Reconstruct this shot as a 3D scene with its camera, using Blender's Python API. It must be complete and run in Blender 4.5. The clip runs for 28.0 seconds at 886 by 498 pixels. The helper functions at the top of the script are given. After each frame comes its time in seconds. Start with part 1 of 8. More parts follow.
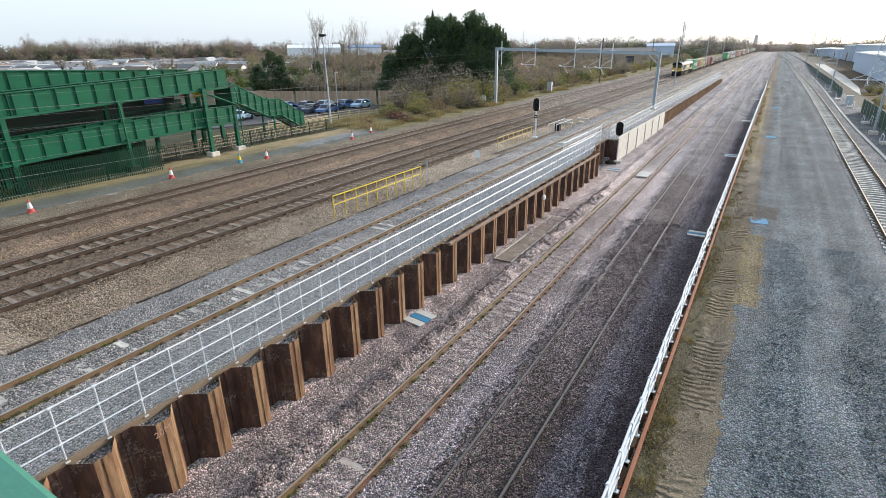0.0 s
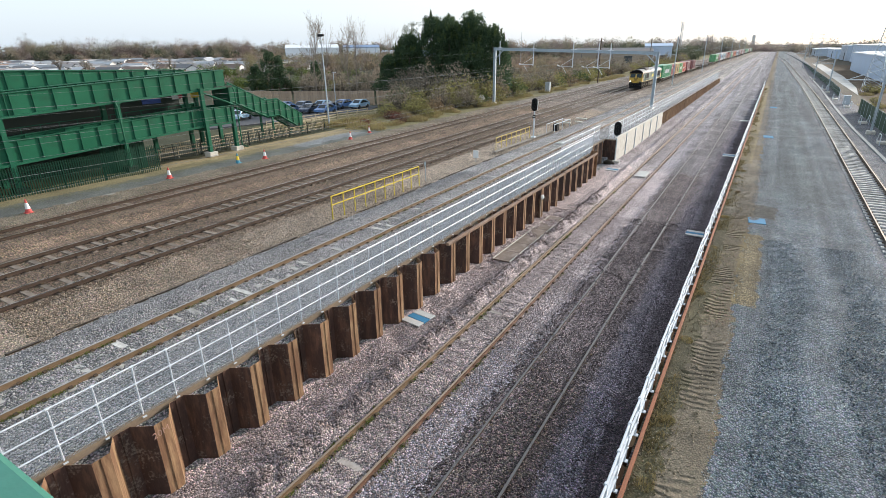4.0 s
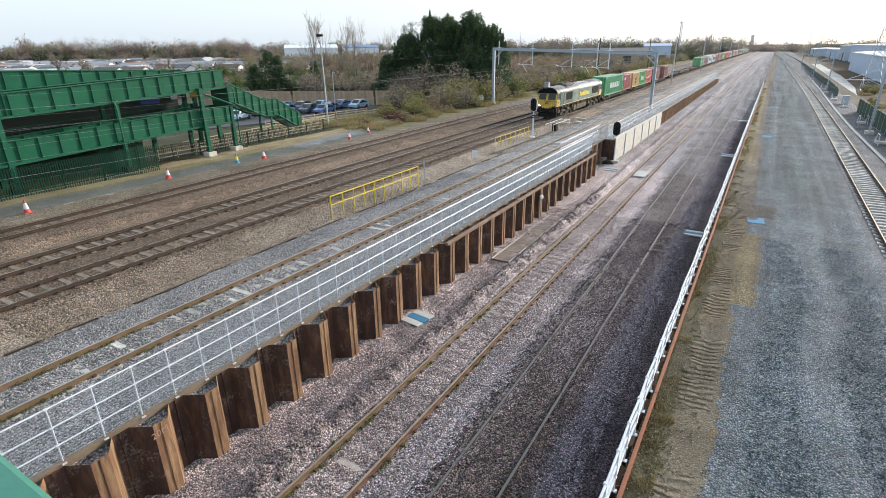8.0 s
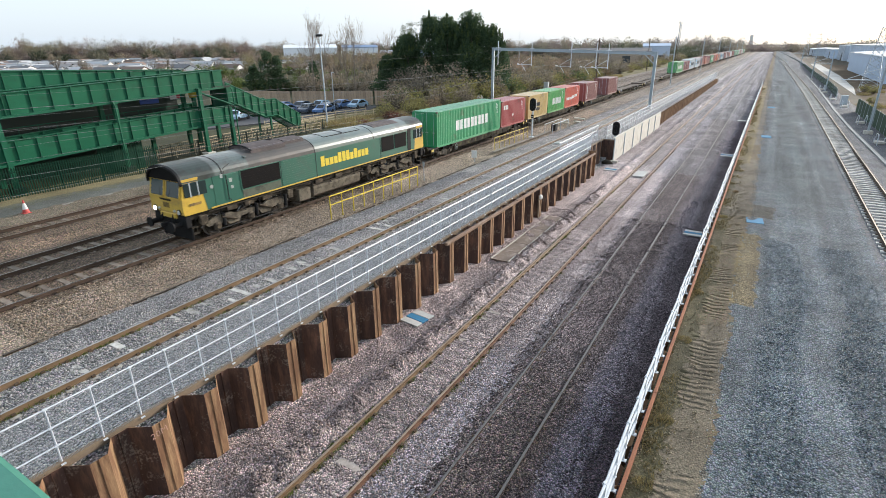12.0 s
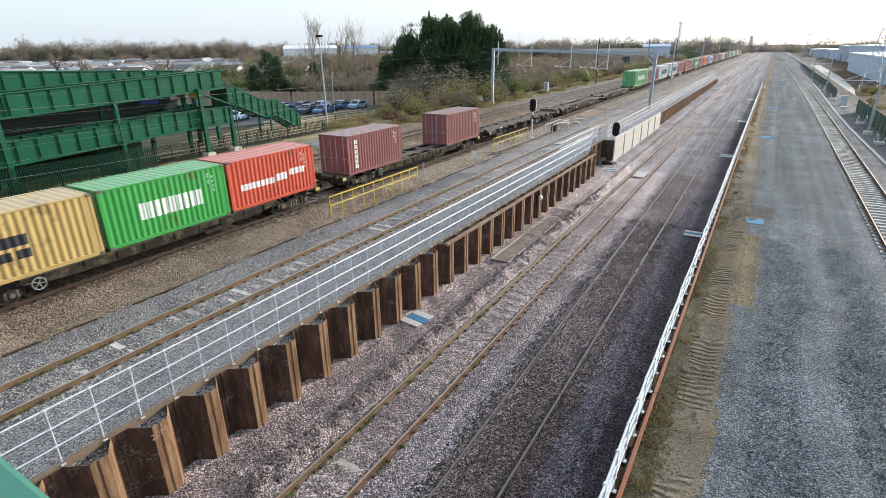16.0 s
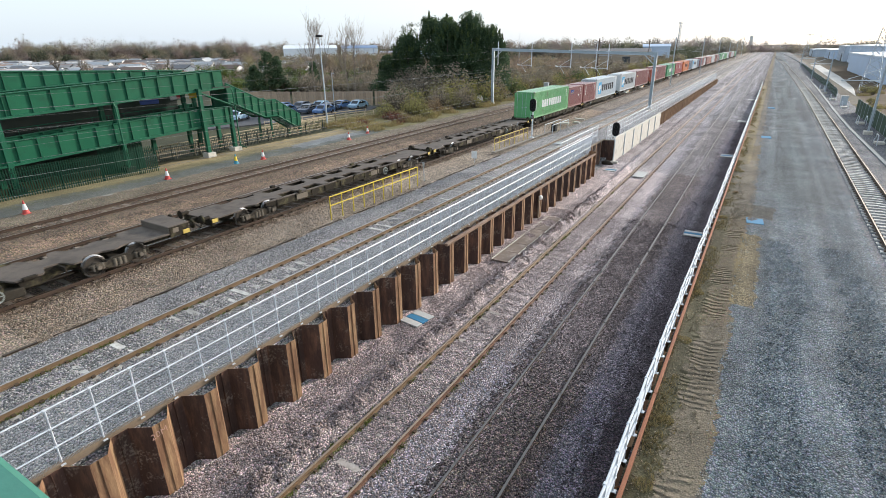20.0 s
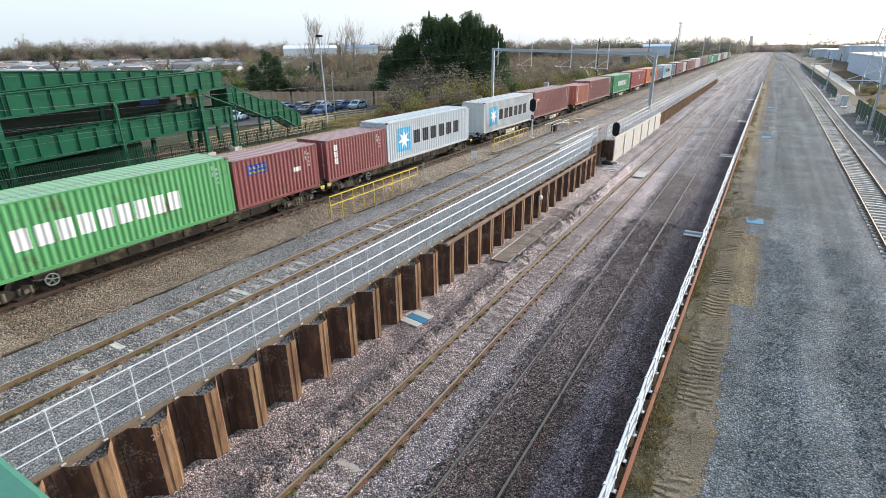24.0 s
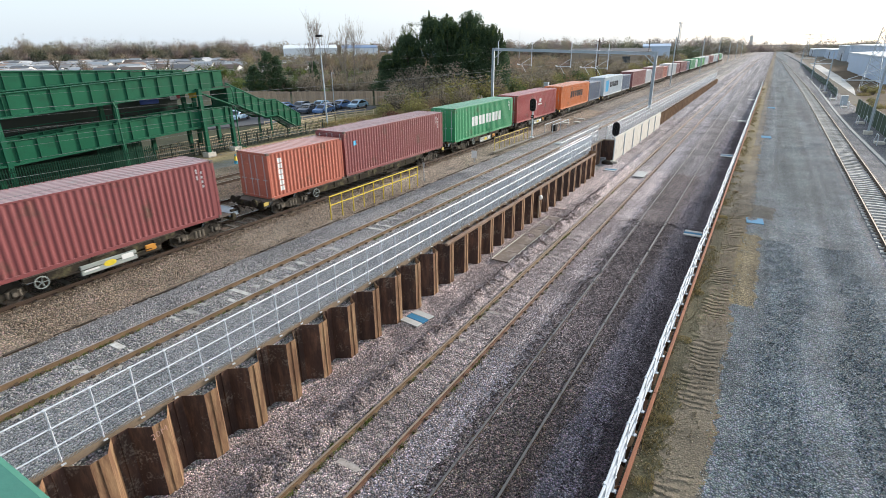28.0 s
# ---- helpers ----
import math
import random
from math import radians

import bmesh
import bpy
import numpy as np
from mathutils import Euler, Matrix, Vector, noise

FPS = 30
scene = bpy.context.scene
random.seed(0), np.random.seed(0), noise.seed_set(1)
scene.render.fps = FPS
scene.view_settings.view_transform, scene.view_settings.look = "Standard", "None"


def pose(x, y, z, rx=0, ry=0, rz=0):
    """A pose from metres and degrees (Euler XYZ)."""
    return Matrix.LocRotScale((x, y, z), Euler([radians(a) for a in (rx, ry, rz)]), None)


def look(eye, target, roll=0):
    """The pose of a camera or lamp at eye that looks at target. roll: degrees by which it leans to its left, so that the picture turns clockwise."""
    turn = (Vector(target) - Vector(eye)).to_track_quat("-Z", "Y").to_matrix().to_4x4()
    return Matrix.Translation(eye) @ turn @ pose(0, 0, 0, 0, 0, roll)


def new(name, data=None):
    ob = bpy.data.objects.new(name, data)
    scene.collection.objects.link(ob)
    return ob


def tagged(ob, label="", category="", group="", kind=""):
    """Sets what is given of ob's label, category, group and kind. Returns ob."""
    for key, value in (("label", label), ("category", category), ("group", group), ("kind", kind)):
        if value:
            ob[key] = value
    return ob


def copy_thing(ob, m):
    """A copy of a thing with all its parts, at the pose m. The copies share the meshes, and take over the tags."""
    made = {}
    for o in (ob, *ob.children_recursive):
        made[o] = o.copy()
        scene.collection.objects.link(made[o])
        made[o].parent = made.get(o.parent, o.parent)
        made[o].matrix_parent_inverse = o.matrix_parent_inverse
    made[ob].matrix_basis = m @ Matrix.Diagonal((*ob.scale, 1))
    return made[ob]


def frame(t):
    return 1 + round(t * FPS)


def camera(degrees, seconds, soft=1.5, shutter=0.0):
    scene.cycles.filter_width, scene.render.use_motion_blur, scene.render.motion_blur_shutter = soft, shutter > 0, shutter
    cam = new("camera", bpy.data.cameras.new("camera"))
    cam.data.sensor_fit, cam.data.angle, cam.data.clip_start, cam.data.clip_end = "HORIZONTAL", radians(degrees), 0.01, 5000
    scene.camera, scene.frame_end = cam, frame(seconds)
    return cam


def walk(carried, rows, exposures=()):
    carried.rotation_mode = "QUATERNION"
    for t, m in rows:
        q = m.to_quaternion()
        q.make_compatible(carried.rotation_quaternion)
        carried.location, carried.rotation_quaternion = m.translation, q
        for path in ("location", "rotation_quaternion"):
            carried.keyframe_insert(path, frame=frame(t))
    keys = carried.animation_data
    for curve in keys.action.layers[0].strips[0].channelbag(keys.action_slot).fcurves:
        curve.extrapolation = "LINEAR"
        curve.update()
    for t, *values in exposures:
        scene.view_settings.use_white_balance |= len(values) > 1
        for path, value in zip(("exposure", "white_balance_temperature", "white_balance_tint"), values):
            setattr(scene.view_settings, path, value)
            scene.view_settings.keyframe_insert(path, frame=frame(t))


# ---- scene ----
# Camera: held almost still on the footbridge, drifting a little to the right.
cam = camera(81.0, 28.0, soft=0.75, shutter=0.15)
EYE = (0.0, 0.0, 8.884)


def aim(yaw, tilt, lean):
    cy, sy, cp, sp = math.cos(radians(yaw)), math.sin(radians(yaw)), math.cos(radians(tilt)), math.sin(radians(tilt))
    return look(EYE, (EYE[0] - sy * cp, EYE[1] + cy * cp, EYE[2] - sp), lean)


walk(cam, [(t, aim(31.316 + a, 21.253 + b, -0.70)) for t, a, b in (
    (0.0, 0.27, 0.0), (1.0, 0.19, 0.0), (2.0, 0.155, 0.0), (3.0, 0.11, 0.0), (4.5, 0.07, 0.0), (6.0, 0.0, 0.0), (10.0, -0.02, 0.0),
    (10.7, -0.085, 0.0), (12.5, -0.09, 0.0), (14.5, -0.09, -0.055), (25.5, -0.09, -0.055), (26.7, -0.09, -0.02), (28.0, -0.09, -0.035))],
     exposures=[(0.0, 0.04), (14.5, 0.04), (16.0, 0.0), (18.0, 0.04), (23.5, 0.04), (25.0, 0.01), (26.0, -0.03), (27.0, -0.03), (28.0, 0.01)])

# Light: a pale winter sun through thin cloud, ahead and to the right.
SUN_EL, SUN_AZ = 18.0, 26.0  # azimuth from +y towards +x
world = bpy.data.worlds.new("sky")
scene.world = world
world.use_nodes = True
wn = world.node_tree.nodes
sky = wn.new("ShaderNodeTexSky")
sky.sky_type, sky.sun_disc = "NISHITA", False
sky.sun_elevation, sky.sun_rotation = radians(SUN_EL), radians(SUN_AZ)
sky.air_density, sky.dust_density, sky.ozone_density = 1.0, 3.0, 1.0
cloud = wn.new("ShaderNodeMixRGB")  # thin white cloud over the blue
cloud.inputs[0].default_value = 0.62
cloud.inputs[2].default_value = (5.45, 6.25, 7.1, 1)
world.node_tree.links.new(sky.outputs[0], cloud.inputs[1])
world.node_tree.links.new(cloud.outputs[0], wn["Background"].inputs[0])
wn["Background"].inputs[1].default_value = 0.20
sun_data = bpy.data.lights.new("sun", "SUN")
sun_data.energy, sun_data.angle, sun_data.color = 4.4, radians(5), (1.0, 0.94, 0.87)
sun = new("sun", sun_data)
sd = Vector((math.sin(radians(SUN_AZ)) * math.cos(radians(SUN_EL)), math.cos(radians(SUN_AZ)) * math.cos(radians(SUN_EL)), math.sin(radians(SUN_EL))))
sun.matrix_world = look(sd * 50, (0, 0, 0))

# ---- small kit for meshes ----


class Geo:
    """Vertices, faces and material numbers of one mesh."""

    def __init__(self):
        self.v, self.f, self.m = [], [], []

    def add(self, verts, faces, mi=0):
        n = len(self.v)
        self.v += [tuple(p) for p in verts]
        self.f += [tuple(i + n for i in q) for q in faces]
        self.m += [mi] * len(faces)
        return self

    def box(self, c, s, mi=0, bev=0.0, turn=None):
        x, y, z = s[0] / 2, s[1] / 2, s[2] / 2
        if bev:
            b = min(bev, x * .9, y * .9, z * .9)
            vs, fs = [], []
            for sx in (-1, 1):
                for sy in (-1, 1):
                    for sz in (-1, 1):
                        vs += [(sx * (x - b), sy * (y - b), sz * z), (sx * (x - b), sy * y, sz * (z - b)), (sx * x, sy * (y - b), sz * (z - b))]
            k = lambda a, b2, c2, j: ((a * 2 + b2) * 2 + c2) * 3 + j
            for c2 in (0, 1):
                fs.append([k(0, 0, c2, 0), k(1, 0, c2, 0), k(1, 1, c2, 0), k(0, 1, c2, 0)][::1 if c2 else -1])
                fs.append([k(0, c2, 0, 1), k(1, c2, 0, 1), k(1, c2, 1, 1), k(0, c2, 1, 1)][::-1 if c2 else 1])
                fs.append([k(c2, 0, 0, 2), k(c2, 1, 0, 2), k(c2, 1, 1, 2), k(c2, 0, 1, 2)][::1 if c2 else -1])
                for d2 in (0, 1):
                    fs.append([k(0, c2, d2, 0), k(1, c2, d2, 0), k(1, c2, d2, 1), k(0, c2, d2, 1)])
                    fs.append([k(c2, 0, d2, 0), k(c2, 1, d2, 0), k(c2, 1, d2, 2), k(c2, 0, d2, 2)])
                    fs.append([k(c2, d2, 0, 1), k(c2, d2, 1, 1), k(c2, d2, 1, 2), k(c2, d2, 0, 2)])
                    for e2 in (0, 1):
                        fs.append([k(c2, d2, e2, 0), k(c2, d2, e2, 1), k(c2, d2, e2, 2)])
        else:
            vs = [(a, b, d) for a in (-x, x) for b in (-y, y) for d in (-z, z)]
            fs = [(0, 1, 3, 2), (4, 6, 7, 5), (0, 4, 5, 1), (2, 3, 7, 6), (0, 2, 6, 4), (1, 5, 7, 3)]
        if turn is not None:
            vs = [turn @ Vector(p) for p in vs]
        return self.add([(p[0] + c[0], p[1] + c[1], p[2] + c[2]) for p in vs], fs, mi)

    def tube(self, pts, r, n=6, mi=0, cap=True):
        pts = [Vector(p) for p in pts]
        vs, fs = [], []
        for i, p in enumerate(pts):
            d = (pts[min(i + 1, len(pts) - 1)] - pts[max(i - 1, 0)]).normalized()
            a = d.orthogonal().normalized() if abs(d.z) < .99 else Vector((1, 0, 0))
            if abs(d.z) < .99:
                a = d.cross(Vector((0, 0, 1))).normalized()
            b = d.cross(a)
            rr = r[i] if isinstance(r, (list, tuple)) else r
            vs += [p + (a * math.cos(6.28319 * j / n) + b * math.sin(6.28319 * j / n)) * rr for j in range(n)]
        for i in range(len(pts) - 1):
            fs += [(i * n + j, i * n + (j + 1) % n, (i + 1) * n + (j + 1) % n, (i + 1) * n + j) for j in range(n)]
        if cap:
            fs += [tuple(range(n))[::-1], tuple(range((len(pts) - 1) * n, len(pts) * n))]
        return self.add(vs, fs, mi)

    def ext(self, prof, axis, a, b, mi=0, cap=True, closed=True):
        """A profile of two coordinates pushed along an axis ('x', 'y' or 'z') from a to b."""
        put = {"x": lambda p, t: (t, p[0], p[1]), "y": lambda p, t: (p[0], t, p[1]), "z": lambda p, t: (p[0], p[1], t)}[axis]
        n = len(prof)
        vs = [put(p, a) for p in prof] + [put(p, b) for p in prof]
        fs = [(i, (i + 1) % n, n + (i + 1) % n, n + i) for i in range(n if closed else n - 1)]
        if cap and closed:
            fs += [tuple(range(n))[::-1], tuple(range(n, 2 * n))]
        return self.add(vs, fs, mi)

    def turned(self, m):
        self.v = [tuple(m @ Vector(p)) for p in self.v]
        return self

    def mesh(self, name, mats, smooth=False):
        me = bpy.data.meshes.new(name)
        me.from_pydata(self.v, [], self.f)
        for m in mats if isinstance(mats, (list, tuple)) else [mats]:
            me.materials.append(m)
        me.polygons.foreach_set("material_index", self.m)
        if smooth:
            me.polygons.foreach_set("use_smooth", [True] * len(self.f))
        bm = bmesh.new()
        bm.from_mesh(me)
        bmesh.ops.recalc_face_normals(bm, faces=bm.faces)
        bm.to_mesh(me)
        bm.free()
        me.update()
        return me


def part(name, geo, mats, parent=None, label="", smooth=False, at=None):
    """One mesh object, under its thing where one is given."""
    ob = new(name, geo if isinstance(geo, bpy.types.Mesh) else geo.mesh(name, mats, smooth))
    if parent is not None:
        ob.parent = parent
    if at is not None:
        ob.matrix_basis = at
    return tagged(ob, label)


def thing(name, at, label, category, group="", kind=""):
    ob = new(name)
    ob.empty_display_size = 0.3
    ob.matrix_basis = at
    return tagged(ob, label, category, group, kind)


# ---- materials ----


def nodes_of(name):
    m = bpy.data.materials.new(name)
    m.use_nodes = True
    n = m.node_tree.nodes
    return m, n, m.node_tree.links, n["Principled BSDF"]


def surface(name, base, rough=0.6, metal=0.0, vary=0.25, scale=3.0, fine=40.0, bump=0.15, stain=None, amount=0.4, stain_scale=1.2, random_by_object=0.0, depth=0.01, coords="Object", stretch=(1, 1, 1), coat=0.0, spec=0.5, glint_sheen=0.0, coat_rough=0.42, scuff=None):
    """A painted, bare or weathered surface: colour varied at two scales, stains of a second colour, pale scuffs, fine relief."""
    m, n, l, p = nodes_of(name)
    tc = n.new("ShaderNodeTexCoord")
    mp = n.new("ShaderNodeMapping")
    mp.inputs["Scale"].default_value = stretch
    place = n.new("ShaderNodeNewGeometry").outputs["Position"] if coords == "World" else tc.outputs[coords]
    l.new(place, mp.inputs[0])
    big, small = n.new("ShaderNodeTexNoise"), n.new("ShaderNodeTexNoise")
    big.inputs["Scale"].default_value, small.inputs["Scale"].default_value = scale, fine
    big.inputs["Detail"].default_value, small.inputs["Detail"].default_value = 5, 4
    l.new(mp.outputs[0], big.inputs[0]), l.new(mp.outputs[0], small.inputs[0])
    ramp = n.new("ShaderNodeValToRGB")
    lo, hi = [c * (1 - vary) for c in base], [min(1, c * (1 + vary)) for c in base]
    ramp.color_ramp.elements[0].position, ramp.color_ramp.elements[1].position = 0.3, 0.72
    ramp.color_ramp.elements[0].color, ramp.color_ramp.elements[1].color = (*lo, 1), (*hi, 1)
    mixf = n.new("ShaderNodeMath")
    mixf.operation = "MULTIPLY_ADD"
    mixf.inputs[1].default_value = 0.5
    l.new(small.outputs[0], mixf.inputs[0])
    half = n.new("ShaderNodeMath")
    half.operation = "MULTIPLY"
    half.inputs[1].default_value = 0.5
    l.new(big.outputs[0], half.inputs[0]), l.new(half.outputs[0], mixf.inputs[2])
    l.new(mixf.outputs[0], ramp.inputs[0])
    col = ramp.outputs[0]
    if stain:
        st = n.new("ShaderNodeTexNoise")
        st.inputs["Scale"].default_value, st.inputs["Detail"].default_value = stain_scale, 8
        st.inputs["Roughness"].default_value = 0.68
        l.new(mp.outputs[0], st.inputs[0])
        sr = n.new("ShaderNodeValToRGB")
        sr.color_ramp.elements[0].position, sr.color_ramp.elements[1].position = 0.62 - 0.3 * amount, 0.78 - 0.25 * amount
        l.new(st.outputs[0], sr.inputs[0])
        mx = n.new("ShaderNodeMixRGB")
        mx.inputs[2].default_value = (*stain, 1)
        l.new(sr.outputs[0], mx.inputs[0]), l.new(col, mx.inputs[1])
        col = mx.outputs[0]
    if scuff:
        patch, spot, both, sr, mx = n.new("ShaderNodeTexNoise"), n.new("ShaderNodeTexNoise"), n.new("ShaderNodeMath"), n.new("ShaderNodeValToRGB"), n.new("ShaderNodeMixRGB")
        patch.inputs["Scale"].default_value, spot.inputs["Scale"].default_value, spot.inputs["Detail"].default_value = 1.7, 14, 6
        both.operation = "MULTIPLY"
        sr.color_ramp.elements[0].position, sr.color_ramp.elements[1].position = 0.30, 0.42
        mx.inputs[2].default_value = (*scuff, 1)
        l.new(place, patch.inputs[0]), l.new(place, spot.inputs[0]), l.new(patch.outputs[0], both.inputs[0]), l.new(spot.outputs[0], both.inputs[1])
        l.new(both.outputs[0], sr.inputs[0]), l.new(sr.outputs[0], mx.inputs[0]), l.new(col, mx.inputs[1])
        col = mx.outputs[0]
    if random_by_object:
        oi = n.new("ShaderNodeObjectInfo")
        hsv = n.new("ShaderNodeHueSaturation")
        mr = n.new("ShaderNodeMapRange")
        mr.inputs[3].default_value, mr.inputs[4].default_value = 1 - random_by_object, 1 + random_by_object
        l.new(oi.outputs["Random"], mr.inputs[0]), l.new(mr.outputs[0], hsv.inputs["Value"]), l.new(col, hsv.inputs["Color"])
        col = hsv.outputs[0]
    l.new(col, p.inputs["Base Color"])
    rr = n.new("ShaderNodeMapRange")
    rr.inputs[3].default_value, rr.inputs[4].default_value = max(0.03, rough - 0.12), min(1, rough + 0.12)
    l.new(big.outputs[0], rr.inputs[0]), l.new(rr.outputs[0], p.inputs["Roughness"])
    p.inputs["Metallic"].default_value = metal
    p.inputs["Coat Weight"].default_value = coat
    p.inputs["Specular IOR Level"].default_value = spec
    p.inputs["Coat Roughness"].default_value = coat_rough
    p.inputs["Sheen Weight"].default_value, p.inputs["Sheen Roughness"].default_value = glint_sheen, 0.45  # added sheen that imitates sun glint at grazing angles
    p.inputs["Sheen Tint"].default_value = (1.0, 0.96, 0.88, 1)
    if bump:
        b = n.new("ShaderNodeBump")
        b.inputs["Strength"].default_value, b.inputs["Distance"].default_value = bump, depth
        l.new(small.outputs[0], b.inputs["Height"]), l.new(b.outputs[0], p.inputs["Normal"])
    return m


def leaf_stuff(name, a, b, rough=0.7, through_light=0.4, stand=0.0):
    """Foliage or twigs: colour differs from clump to clump and, where stand is given, from tree to tree."""
    m, n, l, p = nodes_of(name)
    g = n.new("ShaderNodeNewGeometry")
    r = n.new("ShaderNodeValToRGB")
    r.color_ramp.elements[0].color, r.color_ramp.elements[1].color = (*a, 1), (*b, 1)
    l.new(g.outputs["Random Per Island"], r.inputs[0])
    col = r.outputs[0]
    if stand:
        for scale, dark, pale in ((stand, (0.62, 0.60, 0.66), (1.25, 1.14, 0.98)), (stand * .35, (0.80, 0.90, 0.74), (1.12, 1.02, 1.06))):
            t, q, x = n.new("ShaderNodeTexNoise"), n.new("ShaderNodeValToRGB"), n.new("ShaderNodeMixRGB")
            t.inputs["Scale"].default_value, t.inputs["Detail"].default_value = scale, 2
            l.new(g.outputs["Position"], t.inputs[0])
            q.color_ramp.elements[0].position, q.color_ramp.elements[1].position = .36, .64
            q.color_ramp.elements[0].color, q.color_ramp.elements[1].color = (*dark, 1), (*pale, 1)
            x.blend_type, x.inputs[0].default_value = "MULTIPLY", 1.0
            l.new(t.outputs[0], q.inputs[0]), l.new(col, x.inputs[1]), l.new(q.outputs[0], x.inputs[2])
            col = x.outputs[0]
    l.new(col, p.inputs["Base Color"])
    p.inputs["Roughness"].default_value = rough
    p.inputs["Specular IOR Level"].default_value = 0.25
    if through_light:  # thin leaves let light through
        tr, mx = n.new("ShaderNodeBsdfTranslucent"), n.new("ShaderNodeMixShader")
        mx.inputs[0].default_value = through_light
        l.new(col, tr.inputs[0]), l.new(p.outputs[0], mx.inputs[1]), l.new(tr.outputs[0], mx.inputs[2])
        l.new(mx.outputs[0], n["Material Output"].inputs[0])
    return m


def ground_stuff():
    """Ballast, stone chippings, tarmac and rough grass, side by side across the railway, with uneven borders."""
    m, n, l, p = nodes_of("ballast_and_soil")
    g = n.new("ShaderNodeNewGeometry")
    sep = n.new("ShaderNodeSeparateXYZ")
    l.new(g.outputs["Position"], sep.inputs[0])

    def noise_at(scale, detail=4, rough=0.55):
        t = n.new("ShaderNodeTexNoise")
        t.inputs["Scale"].default_value, t.inputs["Detail"].default_value, t.inputs["Roughness"].default_value = scale, detail, rough
        l.new(g.outputs["Position"], t.inputs[0])
        return t

    def math_node(op, a, b=None, c=None):
        t = n.new("ShaderNodeMath")
        t.operation = op
        for i, q in enumerate((a, b, c)):
            if q is None:
                continue
            if isinstance(q, (int, float)):
                t.inputs[i].default_value = q
            else:
                l.new(q, t.inputs[i])
        return t.outputs[0]

    def mix(f, a, b, blend="MIX"):
        t = n.new("ShaderNodeMixRGB")
        t.blend_type = blend
        for i, q in enumerate((f, a, b)):
            if isinstance(q, (int, float)):
                t.inputs[i].default_value = q
            elif isinstance(q, tuple):
                t.inputs[i].default_value = (*q, 1)
            else:
                l.new(q, t.inputs[i])
        return t.outputs[0]

    edge = noise_at(0.9, 6, 0.7)
    xw = math_node("ADD", sep.outputs[0], math_node("MULTIPLY", math_node("SUBTRACT", edge.outputs[0], 0.5), 1.5))
    fac = math_node("DIVIDE", math_node("ADD", xw, 60.0), 80.0)  # -60..20 m
    # border, colour, how stony (1 ballast, 0 soil)
    zones = GROUND_ZONES
    ramp, stony = n.new("ShaderNodeValToRGB"), n.new("ShaderNodeValToRGB")
    for r, j in ((ramp, 1), (stony, 2)):
        r.color_ramp.interpolation = "CONSTANT"
        els = r.color_ramp.elements
        while len(els) > 1:
            els.remove(els[-1])
        for i, z in enumerate(zones):
            c = (*z[1], 1) if j == 1 else (z[2],) * 3 + (1,)
            a = (z[0] + 60) / 80
            if i == 0:
                els[0].position, els[0].color = 0, c
            else:
                els.new(a).color = c
        l.new(fac, r.inputs[0])
    # single stones
    vor = n.new("ShaderNodeTexVoronoi")
    vor.inputs["Scale"].default_value = 19.0
    vor.inputs["Randomness"].default_value = 1.0
    l.new(g.outputs["Position"], vor.inputs["Vector"])
    tint = n.new("ShaderNodeSeparateColor")
    l.new(vor.outputs["Color"], tint.inputs[0])
    stone_v = n.new("ShaderNodeMapRange")
    stone_v.inputs[3].default_value, stone_v.inputs[4].default_value = 0.58, 1.95
    l.new(math_node("POWER", tint.outputs[0], 1.3), stone_v.inputs[0])
    dark = n.new("ShaderNodeMapRange")  # shade in the gaps between the stones, multiplied into the colour
    dark.inputs[1].default_value, dark.inputs[2].default_value = 0.25, 0.75
    dark.inputs[3].default_value, dark.inputs[4].default_value = 1.0, 0.3
    l.new(vor.outputs["Distance"], dark.inputs[0])
    stone = math_node("MULTIPLY", stone_v.outputs[0], dark.outputs[0])
    soil = n.new("ShaderNodeMapRange")
    soil.inputs[1].default_value, soil.inputs[2].default_value = 0.3, 0.7
    soil.inputs[3].default_value, soil.inputs[4].default_value = 0.6, 1.4
    l.new(noise_at(9, 8, 0.7).outputs[0], soil.inputs[0])
    value = n.new("ShaderNodeMix")
    l.new(stony.outputs[0], value.inputs[0]), l.new(soil.outputs[0], value.inputs[2]), l.new(stone, value.inputs[3])
    patch = n.new("ShaderNodeMapRange")
    patch.inputs[1].default_value, patch.inputs[2].default_value = 0.35, 0.68
    patch.inputs[3].default_value, patch.inputs[4].default_value = 0.72, 1.22
    l.new(noise_at(0.35, 5, 0.6).outputs[0], patch.inputs[0])
    value2 = math_node("MULTIPLY", value.outputs[0], patch.outputs[0])
    # wheel tracks along the yard
    mp = n.new("ShaderNodeMapping")
    mp.inputs["Scale"].default_value = (1.1, 0.035, 1.0)
    l.new(g.outputs["Position"], mp.inputs[0])
    streak = n.new("ShaderNodeTexNoise")
    streak.inputs["Scale"].default_value, streak.inputs["Detail"].default_value = 1.0, 5
    l.new(mp.outputs[0], streak.inputs[0])
    sm = n.new("ShaderNodeMapRange")
    sm.inputs[1].default_value, sm.inputs[2].default_value, sm.inputs[3].default_value, sm.inputs[4].default_value = 0.33, 0.67, 0.68, 1.24
    l.new(streak.outputs[0], sm.inputs[0])
    in_yard = math_node("MULTIPLY", math_node("GREATER_THAN", xw, -11.4), math_node("LESS_THAN", xw, 8.6))
    track = math_node("ADD", math_node("MULTIPLY", sm.outputs[0], in_yard), math_node("SUBTRACT", 1.0, in_yard))
    value2 = math_node("MULTIPLY", value2, track)
    col = ramp.outputs[0]
    # stones differ a little in hue
    hue = mix(0.16, col, vor.outputs["Color"], "SOFT_LIGHT")

